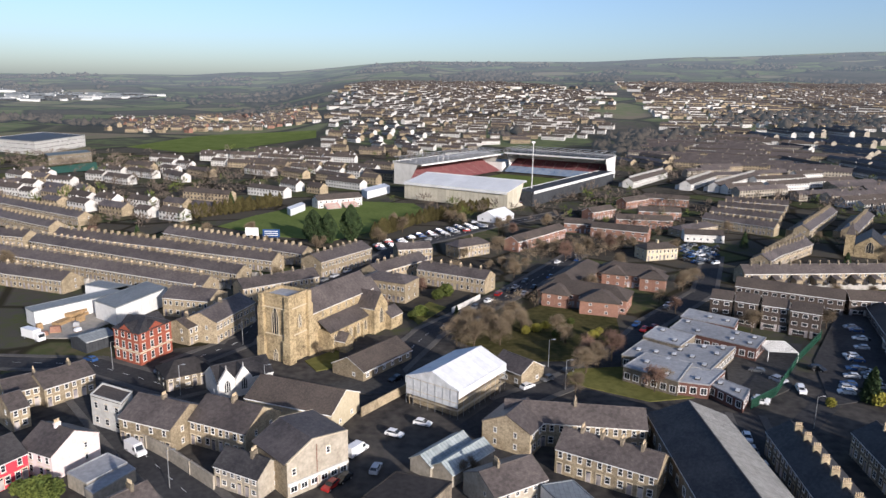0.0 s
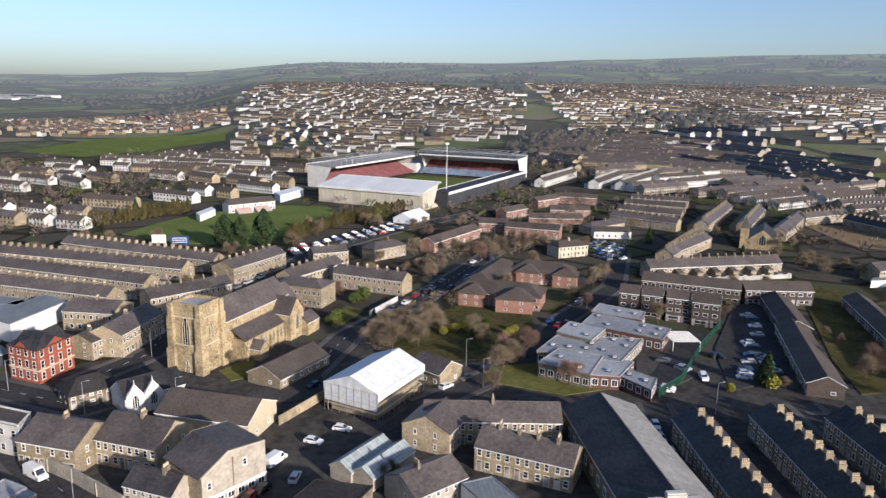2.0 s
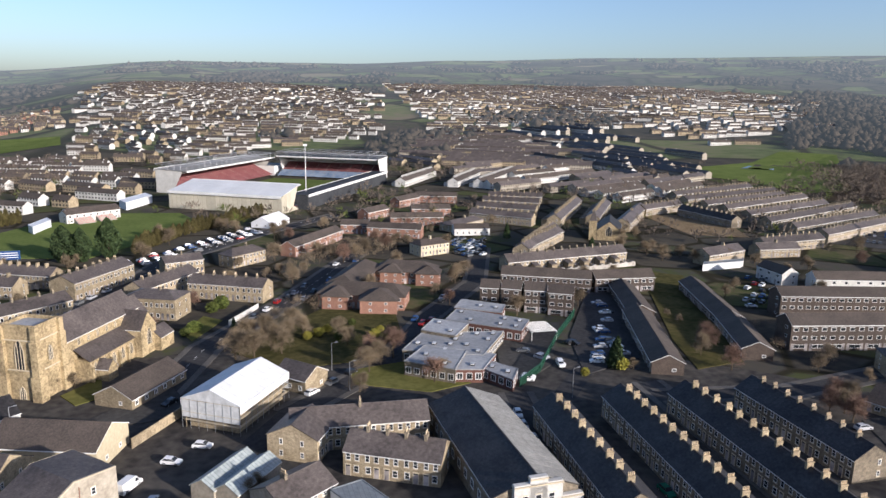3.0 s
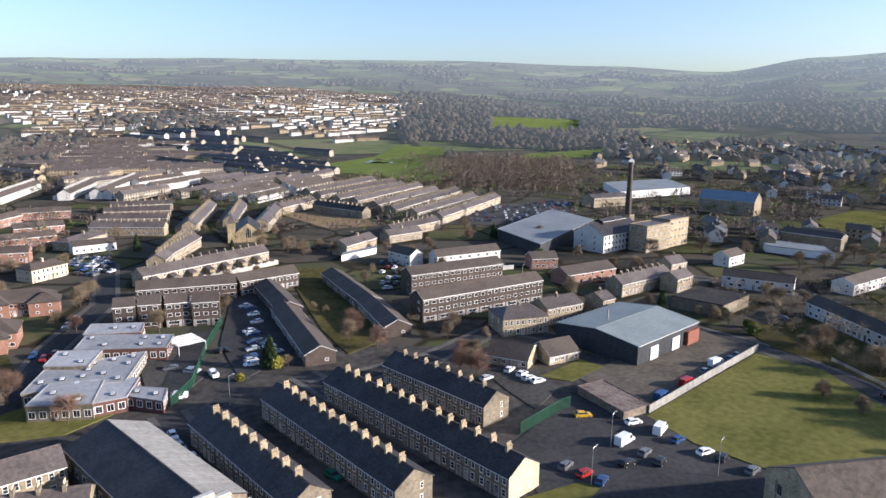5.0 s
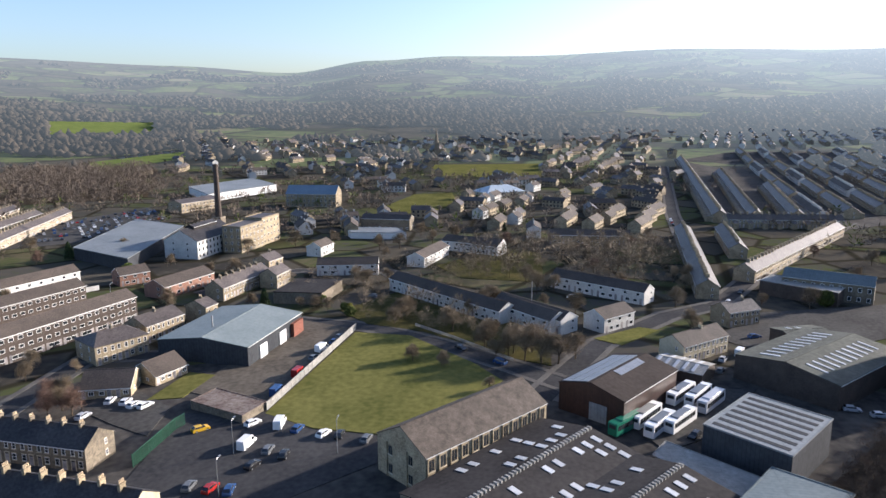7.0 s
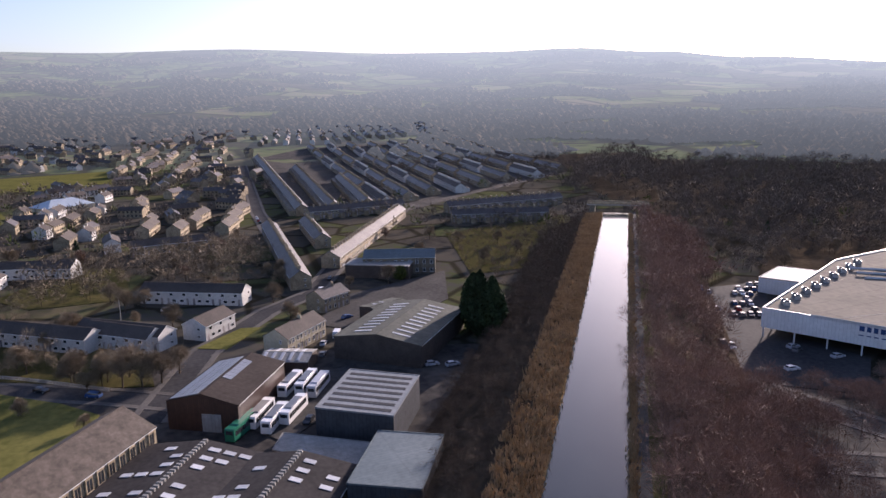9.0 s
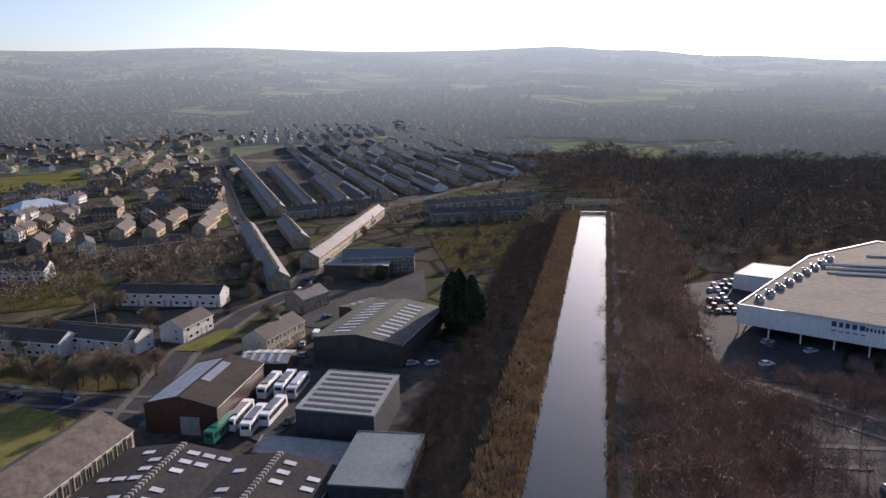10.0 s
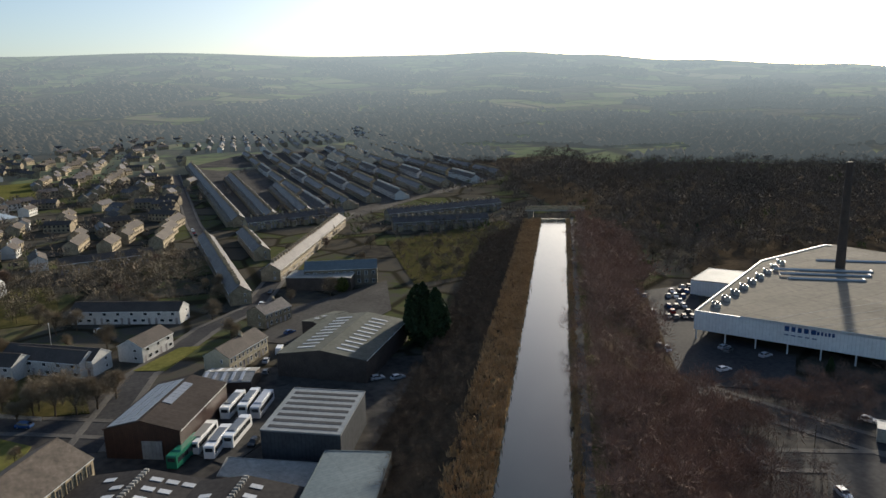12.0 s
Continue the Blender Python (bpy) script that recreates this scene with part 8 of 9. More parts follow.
patch([(156, 104.5), (175.9, 103.4), (174.9, 95), (159, 96.1)], "grass", "lawn", "small green lawn")
patch([(241.6, 79.8), (271.3, 63.7), (253.3, 31.3), (230.3, 2.8), (197.1, 1.1), (201.5, 12.5), (222.4, 44.2), (227.3, 65.1)], "rough_grass", "verge", "rough winter grass below the white houses")
patch([(365.2, 29.4), (354.2, 9.2), (295.3, 6.2), (296.9, 42.1), (319, 57)], "rough_grass", "green", "rough grass among the houses")
patch([(223.6, -11.9), (237.9, -27.6), (235.8, -33.9), (218.3, -20.5)], "grass", "lawn", "bright green lawn beside a white house")
patch([(175.5, 252), (186.7, 236.7), (147.6, 158.2), (130.4, 156.7), (138.6, 179.8)], "rough_grass", "lawn", "shaded lawn between the low rows")
patch([(174.3, 270.1), (195, 250.7), (185.1, 231.1), (167.2, 240.4)], "rough_grass", "lawn", "lawn in front of the flats")
patch([(-124, 380), (-114, 412), (-100, 440), (-56.1, 476), (-20, 470), (-10, 440), (-26.9, 390.5), (-56, 347), (-90, 357)], "pitch", "cricket_field", "mown green cricket field")
patch([(33.9, 182.9), (51.9, 185.6), (64, 165.5), (51.8, 162.8), (33.8, 173.2)], "grass", "lawn", "grass bank below the school")
patch([(-39, 186.2), (-30.8, 196.3), (-28.8, 182.4), (-34.5, 179)], "grass", "lawn", "churchyard lawn")
patch([(-11.4, 228.2), (-5, 244.9), (1.2, 238.4), (-8.2, 219.5)], "grass", "lawn", "green garden beside stone houses")
patch([(2.8, 206.5), (36, 243.6), (59.8, 231.7), (56.1, 208.9), (35, 189.2), (18.7, 188.5)], "rough_grass", "verge", "scrubby ground among trees")
patch([(-123.7, 201), (-135.8, 222.1), (-122.1, 249.4), (-106.7, 232.9), (-107.5, 217.7), (-112.1, 201.5)], "concrete", "yard", "pale yard of a builders merchant")
patch([(-32.4, 167.3), (-13.5, 187.2), (-6.4, 168.2), (-17.7, 164.4)], "asphalt_pale", "car_park", "car park beside the church")
patch([(270.9, 396.6), (319.9, 383.7), (288.2, 315.6), (259.5, 331.9)], "earth", "cleared_ground", "cleared brown ground with dry grass")
patch([(329.6, 330.9), (402.9, 320), (475.9, 302.5), (427.1, 256.9), (344.4, 264.5), (315.8, 295.4)], "asphalt_pale", "car_park", "large car park beside the mills")
patch([(261, -69.8), (280.2, -122.5), (238.2, -105.4), (211.9, -68.8), (229.8, -51.7)], "asphalt_pale", "yard", "works yard")
patch([(163.3, -16.2), (186, -39.3), (188.2, -53.4), (155.7, -33.1), (149.1, -24.8)], "asphalt_pale", "yard", "coach yard")
patch([(480.2, 119), (589.9, 91.5), (529.3, 77.7), (471, 92.7)], "grass", "green", "bright green playing space")
patch([(861.8, 162.1), (895, 23.8), (724.6, 18.9), (728.1, 124.9)], "grass", "green", "green between the houses")
patch([(205.9, -194.3), (201.9, -230.2), (156.7, -185.1), (125.8, -188.3), (109.2, -164.5), (130.2, -142.7), (167.1, -171.1)], "asphalt", "car_park", "supermarket car park")
road([(92.6, -123.5), (76.8, -147.4), (56.7, -166.4)], 7)
patch([(82, -136), (75, -151), (60, -153), (47, -140), (51, -115), (66, -113)], "asphalt", "car_park", "lower car park in low sun")
patch([(88.7, 210.3), (111.7, 206.2), (91.5, 171.7), (76.5, 161.1), (74.9, 171.1)], "asphalt_pale", "playground", "school yard")
patch([(138.3, 235.5), (156.8, 239.6), (119.7, 169.2), (96.5, 161.7), (108, 192.1)], "asphalt", "car_park", "asphalt parking court")
road([(72.3, 440.9), (24.4, 391.4), (-22.9, 330.1), (-34.7, 290), (-62.2, 235.2), (-61.5, 201.2), (-72.8, 182.8)], 8)
road([(63.7, 326.4), (24.9, 255.9), (-4.3, 212.5), (-14.8, 183)], 8)
road([(-132, 182.5), (-97.3, 181.8), (-66.7, 166), (-53.5, 175.6)], 8)
road([(-90.6, 165.2), (-63.6, 134.7), (-43.9, 114.7)], 8)
road([(72.7, 154.8), (63.2, 110.3)], 6)
road([(110.7, 151.5), (105, 95.7)], 6)
road([(16.2, 122.3), (4.7, 144), (16.2, 160.8)], 7, kerb=False)
road([(16.2, 160.8), (46.7, 186.9), (70.4, 224.8), (102.1, 263.7), (128.5, 325.4)], 7)
road([(84.8, 151.3), (110.9, 178.5), (141.8, 235.5)], 6, kerb=False)
road([(109.7, 143.6), (145, 136.5), (182, 139.7), (190.1, 108.8)], 6)
road([(226.8, 88.9), (223.8, 62.2), (211.2, 36.9), (194.8, 11.8), (182, -5.3)], 7)
road([(256.4, 142), (299.2, 118.7), (304.3, 77), (266, 46.4)], 6)
road([(175.5, 3.1), (218.3, -13.5), (252.8, -38.9), (270.6, -59.9), (308.1, -79), (474.9, -179.4)], 7)
road([(305.4, -61.2), (494.9, -75.8), (1693.1, -217.1)], 7)
road([(157.3, -136.9), (107.4, -147.7), (74.3, -156.1), (55.3, -165)], 7)

# trees near by
tree(4.1, 200.6, 9)
tree(9.1, 198, 10)
tree(14.6, 205, 9)
tree(19.8, 210.4, 8)
tree(7.9, 210.9, 9)
tree(13.9, 216.6, 8)
tree(25.2, 215.4, 7)
tree(23.2, 226.8, 7)
tree(17.3, 201.2, 8)
tree(43.4, 184.5, 8)
tree(48.4, 189.7, 9, "red")
tree(39.1, 180.3, 8)
tree(54.6, 168.6, 7, "red")
tree(58.1, 170.5, 6)
tree(34, 167.9, 6)
tree(39.9, 189.4, 8, "red")
tree(37.4, 203, 6)
tree(36.4, 213.2, 6)
tree(26.2, 211.7, 3, "gorse")
tree(30.1, 214, 3, "gorse")
tree(33.3, 217.5, 2.6, "gorse")
tree(47.1, 208.5, 3, "gorse")
tree(49.9, 212.8, 2.5, "gorse")
tree(50.5, 203.6, 3, "shrub")
tree(42.4, 221.9, 2.5, "shrub")
tree(35.5, 208, 3, "shrub")
tree(94.1, 265.2, 8)
tree(101.1, 273.8, 7)
tree(45.7, 322.9, 8)
tree(51.3, 319.8, 7)
tree(55.9, 312.3, 9, "red")
tree(62.6, 314.9, 8)
tree(69.2, 326.8, 8)
tree(25.6, 296.8, 5)
tree(30.1, 292.1, 6)
tree(36.1, 297.4, 5)
tree(19.6, 291.5, 5)
tree(78.8, 346.3, 8, "red")
tree(81, 333.7, 9, "red")
tree(88.8, 340.5, 7)
tree(81.7, 235.9, 6, "red")
tree(-64.5, 342.5, 17, "conifer")
tree(-46.5, 347.5, 19, "conifer")
tree(-57.0, 340.8, 16, "conifer")
tree(151.5, 345, 9, "ever")
tree(107.6, 163.7, 10, "ever")
tree(-130.6, 428.2, 12, "ever")
tree(-26.3, 215.8, 4, "shrub")
tree(-1.9, 248.6, 4, "shrub")
tree(1.3, 252.4, 5, "shrub")
tree(-7.5, 228.4, 4, "shrub")
tree(4.6, 229, 4, "ever")
tree(-10.3, 225.2, 3, "shrub")
tree(-41.5, 189.5, 5)
tree(-36.7, 191.5, 4)
tree(-75.2, 117.5, 4.5, "shrub")
tree(-76.7, 116.6, 4, "shrub")
tree(-72.6, 117.2, 4, "shrub")
tree(-79, 117.4, 3, "shrub")
tree(96.5, 161.7, 2.5, "gorse")
tree(4, 125.5, 4)
tree(5.8, 127.2, 4)
tree(107.6, 165.1, 8, "ever")
tree(108.8, 162.5, 4, "gorse")
tree(142.3, 168.7, 9, "red")
tree(138.4, 165.8, 7)
tree(112, 161.6, 4)
tree(93, 266.1, 6)
tree(152.4, 202.4, 3)
tree(152.3, 195.8, 3)
tree(157.1, 165.5, 4)
tree(157.9, 162.8, 3)
tree(149.3, 127.3, 7, "red")
tree(151.4, 124.9, 7)
tree(142.9, 122.7, 7, "red")
tree(145, 117.6, 7, "red")
tree(147.1, 122, 6)
tree(234.9, 54.6, 8)
tree(228.4, 55.8, 6)
tree(241.2, 53.1, 7)
tree(223.3, 34.5, 9)
tree(248.6, 28, 9)
tree(257.9, 25, 8)
tree(210.6, 21.5, 8)
tree(205.7, 12.9, 9)
tree(207.5, 7.3, 9)
tree(200.1, 17.6, 6)
tree(195.7, 42.3, 5)
tree(191.5, 32.8, 4)
tree(278.6, 81.1, 6)
tree(248.4, 88.7, 4, "shrub")
tree(242.9, 78.2, 3, "shrub")
tree(244.1, 76.5, 2.5, "gorse")
tree(243.3, 95.7, 4)
tree(242.9, 90, 5)
tree(170.8, 165.8, 5)
tree(170.6, 135.6, 4)
tree(325.2, 221.4, 8)
tree(324, 209.1, 6)
tree(213.1, 343.6, 7)
tree(202.1, 289, 8)
tree(203.1, 277.4, 8)
tree(215.7, 281.1, 7)
tree(216.5, 269.5, 7)
tree(233.3, 268.5, 7)
tree(211.6, 297.7, 6)
tree(208.5, 21.9, 9)
tree(202.7, 14.1, 9)
tree(199.6, 9.1, 10)
tree(198.1, 4.1, 10)
tree(198.8, -0.8, 10)
tree(203.9, -5.8, 9)
tree(218.5, 20.8, 7)
tree(229, 37.5, 7)
tree(241.9, 31.3, 6)
tree(232.6, 56.3, 6)
tree(238.5, 53.5, 6)
tree(279.2, 79.6, 7)
tree(243.8, 89.5, 5)
tree(240.9, 84.1, 5)
tree(235.3, 73.7, 4, "shrub")
tree(194.4, 42, 5)
tree(191.4, 32.1, 5)
tree(177, 17.4, 4)
tree(264.3, -43.6, 8)
tree(304.3, -54.1, 8)
tree(303.4, -48.2, 7)
tree(276.4, 8.3, 9)
tree(294, 13.7, 8)
tree(277.5, 1.5, 8)

# woods and thickets
meadow([(268, -130), (361, -159), (382, -253), (336, -240), (267, -172)], "rough_grass", "rough winter grass and worn earth beside the canal", "rough_ground", 0.22)
meadow([(456, -98), (947, -146), (1070, -245), (1060, -478), (600, -402), (500, -240), (448, -170)], "street_ground", "dark back streets and yards of the terraces", "back_streets", 0.12)
for lift, pts in enumerate(([(367, -299), (263, -304), (205, -230), (189, -417), (181, -489), (303, -802), (595, -550), (568, -378)], [(688, -327), (614, -409), (466, -368), (595, -550), (760, -600), (800, -420)],
            [(458, 427), (528, 336), (758, 466), (693, 600)])):
    meadow(pts, "wood_floor", "brown leaf litter beneath bare woodland", "woodland_floor", 0.22 + 0.03 * lift)
bank_wood()
reeds()
wood([(1, 202), (16, 201), (38, 206), (55, 210), (59, 234), (35, 247), (13, 233)], 6.5, 6, "twig", 71)
wood([(65, 307), (90, 325), (92, 366), (47, 342), (24, 305), (28, 288)], 6, 6.5, "twig", 72)
wood([(312, 40), (307, -3), (327, -52), (382, -62), (387, -3), (368, 45)], 9, 7.5, "twig", 4)
wood([(248, 72), (270, 47), (281, 32), (340, 69), (311, 86)], 5, 7, "twig", 5)
wood([(318, 52), (314, 7), (394, 11), (385, 27), (367, 49)], 8, 8, "twig", 51)
wood([(203, 4), (232, 5), (252, 33), (270, 62), (243, 78), (229, 64), (224, 44)], 7.5, 8.5, "twig", 101, "bare trees on the verge", True)
wood([(297, 8), (352, 11), (363, 29), (319, 55), (298, 41)], 9, 7.5, "twig", 102, "bare trees among the white houses", True)
wood([(262, 112), (298, 112), (292, 70), (272, 64), (244, 82), (250, 86)], 6, 9, "twig", 103, "bare trees beside the lane", True)
wood([(306, -4), (290, -42), (330, -56), (380, -50), (384, 0)], 8, 8, "twig", 104, "bare trees behind the white row", True)
wood([(150, 150), (178, 235), (186, 228), (165, 160)], 4.5, 9, "twig", 105, "bare shrubs between the low rows", True)
wood([(458, 427), (528, 336), (758, 466), (1084, 729), (1005, 907), (693, 656)], 12, 10, "twig", 6)
wood([(-398, 631), (-299, 604), (-390, 880), (-524, 836)], 8, 14, "twig", 10)
wood([(-256, 572), (-91, 611), (-100, 675), (-288, 645)], 7, 22, "twig", 13)
wood([(532, 477), (533, 345), (888, 561), (1097, 861), (984, 872)], 11, 11, "twig", 14)
wood([(367, -299), (263, -304), (218, -289), (189, -417), (181, -489), (303, -802), (595, -550), (568, -378)], 11, 8.5, "twig", 15)
wood([(267, -244), (252, -249), (209, -234), (234, -296), (289, -313), (334, -290)], 8, 7, "twig", 52)
wood([(113, -167), (87, -200), (71, -206), (80, -228), (105, -200)], 5, 5, "twig_red", 53)
wood([(129, -144), (126, -157), (107, -152), (96, -130), (120, -132)], 6, 5, "twig_red", 54)
wood([(688, -327), (614, -409), (466, -368), (595, -550), (931, -734), (972, -493)], 9, 11, "twig", 81)
wood([(626, -526), (323, -699), (280, -743), (443, -1160), (906, -837)], 10, 16, "twig", 82)
wood([(361, -159), (373, -206), (382, -253), (336, -235), (267, -164), (254, -139), (268, -130)], 3, 6, "twig", 83)
wood([(361, -159), (373, -206), (382, -253), (336, -235), (267, -164), (254, -139), (268, -130)], 1.8, 4, "twig_red", 84)
wood([(149, -148), (124, -169), (100, -184), (87, -164), (90, -144), (100, -137), (118, -133)], 5, 4.2, "twig_red", 91)
wood([(127, -146), (97, -177), (84, -157), (100, -137), (115, -136)], 5.5, 3.4, "twig_red", 92)
wood([(116, -145), (91, -171), (102, -192), (116, -175)], 5, 4, "twig_red", 17)
wood([(125, -127), (121, -151), (93, -133), (69, -100), (83, -78), (111, -95)], 8, 4.2, "twig_red", 19)
wood([(245, -123), (308, -204), (377, -259), (354, -222), (312, -168)], 5, 7, "twig", 21)
tree(199.6, -97.3, 20, "cypress")
tree(194.3, -97.0, 22, "cypress")
tree(190.4, -99.4, 19, "cypress")
tree(194.9, -103.7, 14, "cypress")
tree(203.5, -99.8, 17, "cypress")
hedge([(-37, 352), (-16, 394), (5, 418), (31, 457)], 9, 3.6, "olive", 3)
hedge([(-147, 400), (-126, 424), (-105, 454)], 9, 4, "olive", 4)

# terraces beyond the cleared ground
terrace(317.4, 294.4, 419.3, 328.2, 8, 5.2, 7.8, "stone", chim=1)
terrace(317.1, 316.1, 409.2, 342, 8, 5.2, 7.8, "stone", chim=1)
terrace(317, 335.9, 426.7, 373.9, 8, 5.2, 7.8, "stone", chim=1)
terrace(323.9, 360.7, 417.8, 389.7, 8, 5.2, 7.8, "stone", chim=1)
terrace(326.2, 384.6, 427.6, 418.1, 8, 5.2, 7.8, "stone", chim=1)
terrace(325, 403.5, 421.3, 432.4, 8, 5.2, 7.8, "stone", chim=1)
terrace(325.7, 426.3, 433.6, 454.5, 8, 5.2, 7.8, "stone", chim=1)
terrace(333.1, 449.9, 431.9, 481.4, 8, 5.2, 7.8, "stone", chim=1)
terrace(268.8, 394.4, 308.6, 409.6, 8, 5.2, 7.8, "stone", chim=1)
terrace(264.9, 282.8, 307.6, 286.7, 8, 5.2, 7.8, "stone", chim=1)
terrace(154.1, 407, 183.4, 378.4, 8, 5.2, 7.8, "stone", chim=1)
terrace(167.2, 431.2, 198.9, 406.9, 8, 5.2, 7.8, "stone", chim=1)
terrace(180.8, 455.8, 214.4, 434.8, 8, 5.2, 7.8, "stone", chim=1)
terrace(193.8, 477.5, 229.3, 461, 8, 5.2, 7.8, "stone", chim=1)
terrace(296.6, 388.4, 301, 341.6, 8, 5.2, 7.8, "dark_stone")

# stadium surroundings and far buildings
hall(-83.3, 457.7, -57.3, 473.8, 10, 5, 7, "white")
hall(25.8, 406.8, 37.6, 424.4, 13, 3, 6.5, "white_tent")
shed([(-58.6, 502.1), (-53.1, 488.3), (-39.6, 519.6), (-45.1, 533.4)], 5, "white_tent")
shed([(-95.1, 422.4), (-91.3, 414.5), (-86.7, 436.3), (-90.4, 444.2)], 4, "white_tent")
pavilion(-82.5, 446.9, -56.3, 465, 9, 5.5, 7.5, "white")
block([(-515.1, 803.6), (-438.5, 758.7), (-441.3, 873.7), (-517.9, 918.6)], 14, "white_mill", storeys=3)
block([(-388.7, 687.3), (-370.2, 660.5), (-352.1, 706.8), (-370.6, 733.6)], 9, "red_blue", storeys=2)
house(577.5, 66, 599.7, 36.7, 24, 3, 8, "pale_hip", hip=10)
shed_gable(-4.6, 127.0, 4.2, 137.4, 5.4, 3.0, 4.6, "glass_roof")
shed_gable(-0.4, 124.2, 8.4, 134.6, 5.4, 3.0, 4.6, "glass_roof")
shed([(21.7, 109.3), (27.9, 111.1), (24.4, 119.1), (18.1, 117.3)], 4, "white_metal")
meadow([(-391, 871), (-367, 1061), (-204, 1144), (-185, 1034), (-247, 897), (-296, 814)], "pitch", "mown green playing field far off")
meadow([(504, 664), (627, 697), (737, 770), (784, 721), (528, 468), (470, 460), (484, 535), (469, 600)], "pitch", "green park meadow")
meadow([(1297, 1046), (1589, 980), (1289, 780), (1067, 847)], "pitch", "green park meadow")
meadow([(798, 593), (985, 554), (902, 506), (716, 515)], "pitch", "green riverside meadow")
meadow([(506, 128), (574, 121), (587, 91), (508, 81), (477, 113)], "grass", "bright green park lawn")
meadow([(867, 607), (1016, 581), (960, 550), (852, 572)], "water", "pale flooded pool in the meadow")
meadow([(570, 651), (611, 679), (623, 657), (596, 628)], "water", "pale flooded pool in the meadow")
meadow([(-364, 633), (-344, 698), (-311, 634), (-337, 594)], "court", "green fenced sports court")

# estates
terrace(150.7, 569.6, 202.4, 645.8, 9, 5.4, 8.2, "white")
terrace(213.5, 550.8, 283.8, 638.4, 9, 5.4, 8.2, "white")
terrace(193.9, 559.6, 238.8, 624.5, 9, 5.4, 8.2, "white")
house(217, 266.6, 242.3, 272.8, 9, 5.4, 8, "stone")
shed([(209.4, 255.8), (232.5, 256.9), (236.1, 260.5), (213, 259.4)], 3, "white_metal")
estate([(314, 1068), (271, 694), (341, 672), (479, 915), (443, 1073)], -24, 18, "stone_plain stone white", 25, (50, 100), 4, 0.0, 9)
estate([(467, 1107), (472, 901), (353, 683), (393, 566), (445, 578), (586, 851), (637, 1139)], -86, 19, "stone_plain stone_plain white", 30, (60, 120), 4, 0.0, 9)
estate([(343, 662), (272, 509), (283, 457), (306, 451), (378, 488), (453, 562), (434, 576)], 24, 17, "stone_plain white stone", 28, (40, 80), 3, 0.0, 9)
estate([(265, 697), (209, 547), (259, 516), (343, 662)], 24, 17, "stone_plain white stone", 48, (30, 60), 3, 0.0, 9)
estate([(178, 716), (187, 572), (241, 646), (281, 911)], -70, 30, "stone stone_tile", 37, (30, 60), 10, 0.3)
estate([(-331, 522), (-254, 493), (-159, 430), (-124, 416), (-146, 392), (-235, 421), (-306, 481)], -22, 22, "stone white", 38, (10, 26), 10, 0.5, 9)
estate([(379, 158), (383, 95), (419, 77), (495, 62), (461, 113), (425, 171)], 20, 26, "stone_tile white stone", 39, (8, 20), 50, 0.8, 9)
estate([(459, 82), (386, 11), (794, 32), (653, 84), (517, 72)], -20, 26, "stone_tile stone white", 40, (8, 20), 50, 0.8, 0.3)
estate([(793, 285), (888, 138), (645, 84), (577, 143), (611, 199)], 30, 28, "stone white stone_tile", 42, (8, 22), 50, 0.6, 0.3)
estate([(418, 1), (413, -63), (457, -91), (484, -76), (497, -31), (482, -1)], -15, 24, "stone_tile", 43, (14, 30), 20, 0.7, 0.4)
estate([(-264, 515), (-170, 460), (-116, 468), (-92, 506), (-54, 535), (-50, 656), (-101, 876), (-208, 857), (-310, 696), (-303, 593)], -25, 33, "white white white stone_tile", 21, (14, 40))
estate([(-655, 1392), (-298, 1680), (-225, 1262), (-467, 1099)], 10, 30, "red_brick_tile stone stone_tile white stone", 22, (8, 18), 40, 0.6, 0.5)
estate([(-158, 1022), (-52, 768), (92, 989), (227, 1033), (406, 1796), (181, 2403), (-296, 2287)], -20, 31, "white white stone_tile white stone", 23, (12, 36), 40, 0.5, 0.5)
estate([(607, 2447), (1396, 2176), (742, 1141), (359, 986), (363, 1246)], -10, 36, "white white stone_tile stone", 24, (12, 40), 40, 0.5, 0.5)
estate([(-323, 509), (-373, 590), (-303, 593), (-264, 515)], -25, 24, "stone white", 27, (14, 30))
estate([(1074, 2449), (1510, 2197), (1304, 1290), (962, 953), (701, 835), (709, 1039), (521, 1206)], -5, 38, "white white stone_tile", 29, (12, 40), 40, 0.5, 0.5)
estate([(780, 492), (1159, 652), (1236, 234), (898, 171), (662, 165), (684, 208), (689, 286), (714, 400)], 30, 36, "stone white stone_tile", 31, (8, 22), 60, 0.7)
estate([(1199, 218), (1417, 66), (794, 32), (702, 78), (764, 147)], 20, 36, "stone_tile stone white", 32, (8, 22), 60, 0.7)
estate([(1121, 66), (1300, -133), (842, -120), (470, -69), (457, -39), (506, 13), (503, 61), (645, 84), (698, 18)], -10, 33, "stone_tile stone", 33, (8, 22), 60, 0.6)
estate([(794, -8), (1402, -25), (1444, -130), (1396, -198), (697, -113), (485, -72), (505, -32)], -20, 33, "stone_tile stone", 34, (8, 22), 60, 0.6)
estate([(1356, -199), (1430, -588), (1126, -466), (1145, -244), (1125, -174)], -12, 20, "stone_plain dark_stone white", 35, (40, 90), 3, 0.0, 9)
estate([(-1238, 2003), (-1018, 2211), (-949, 2492), (-1625, 2638)], 10, 60, "white_metal grey_metal", 36, (30, 80))

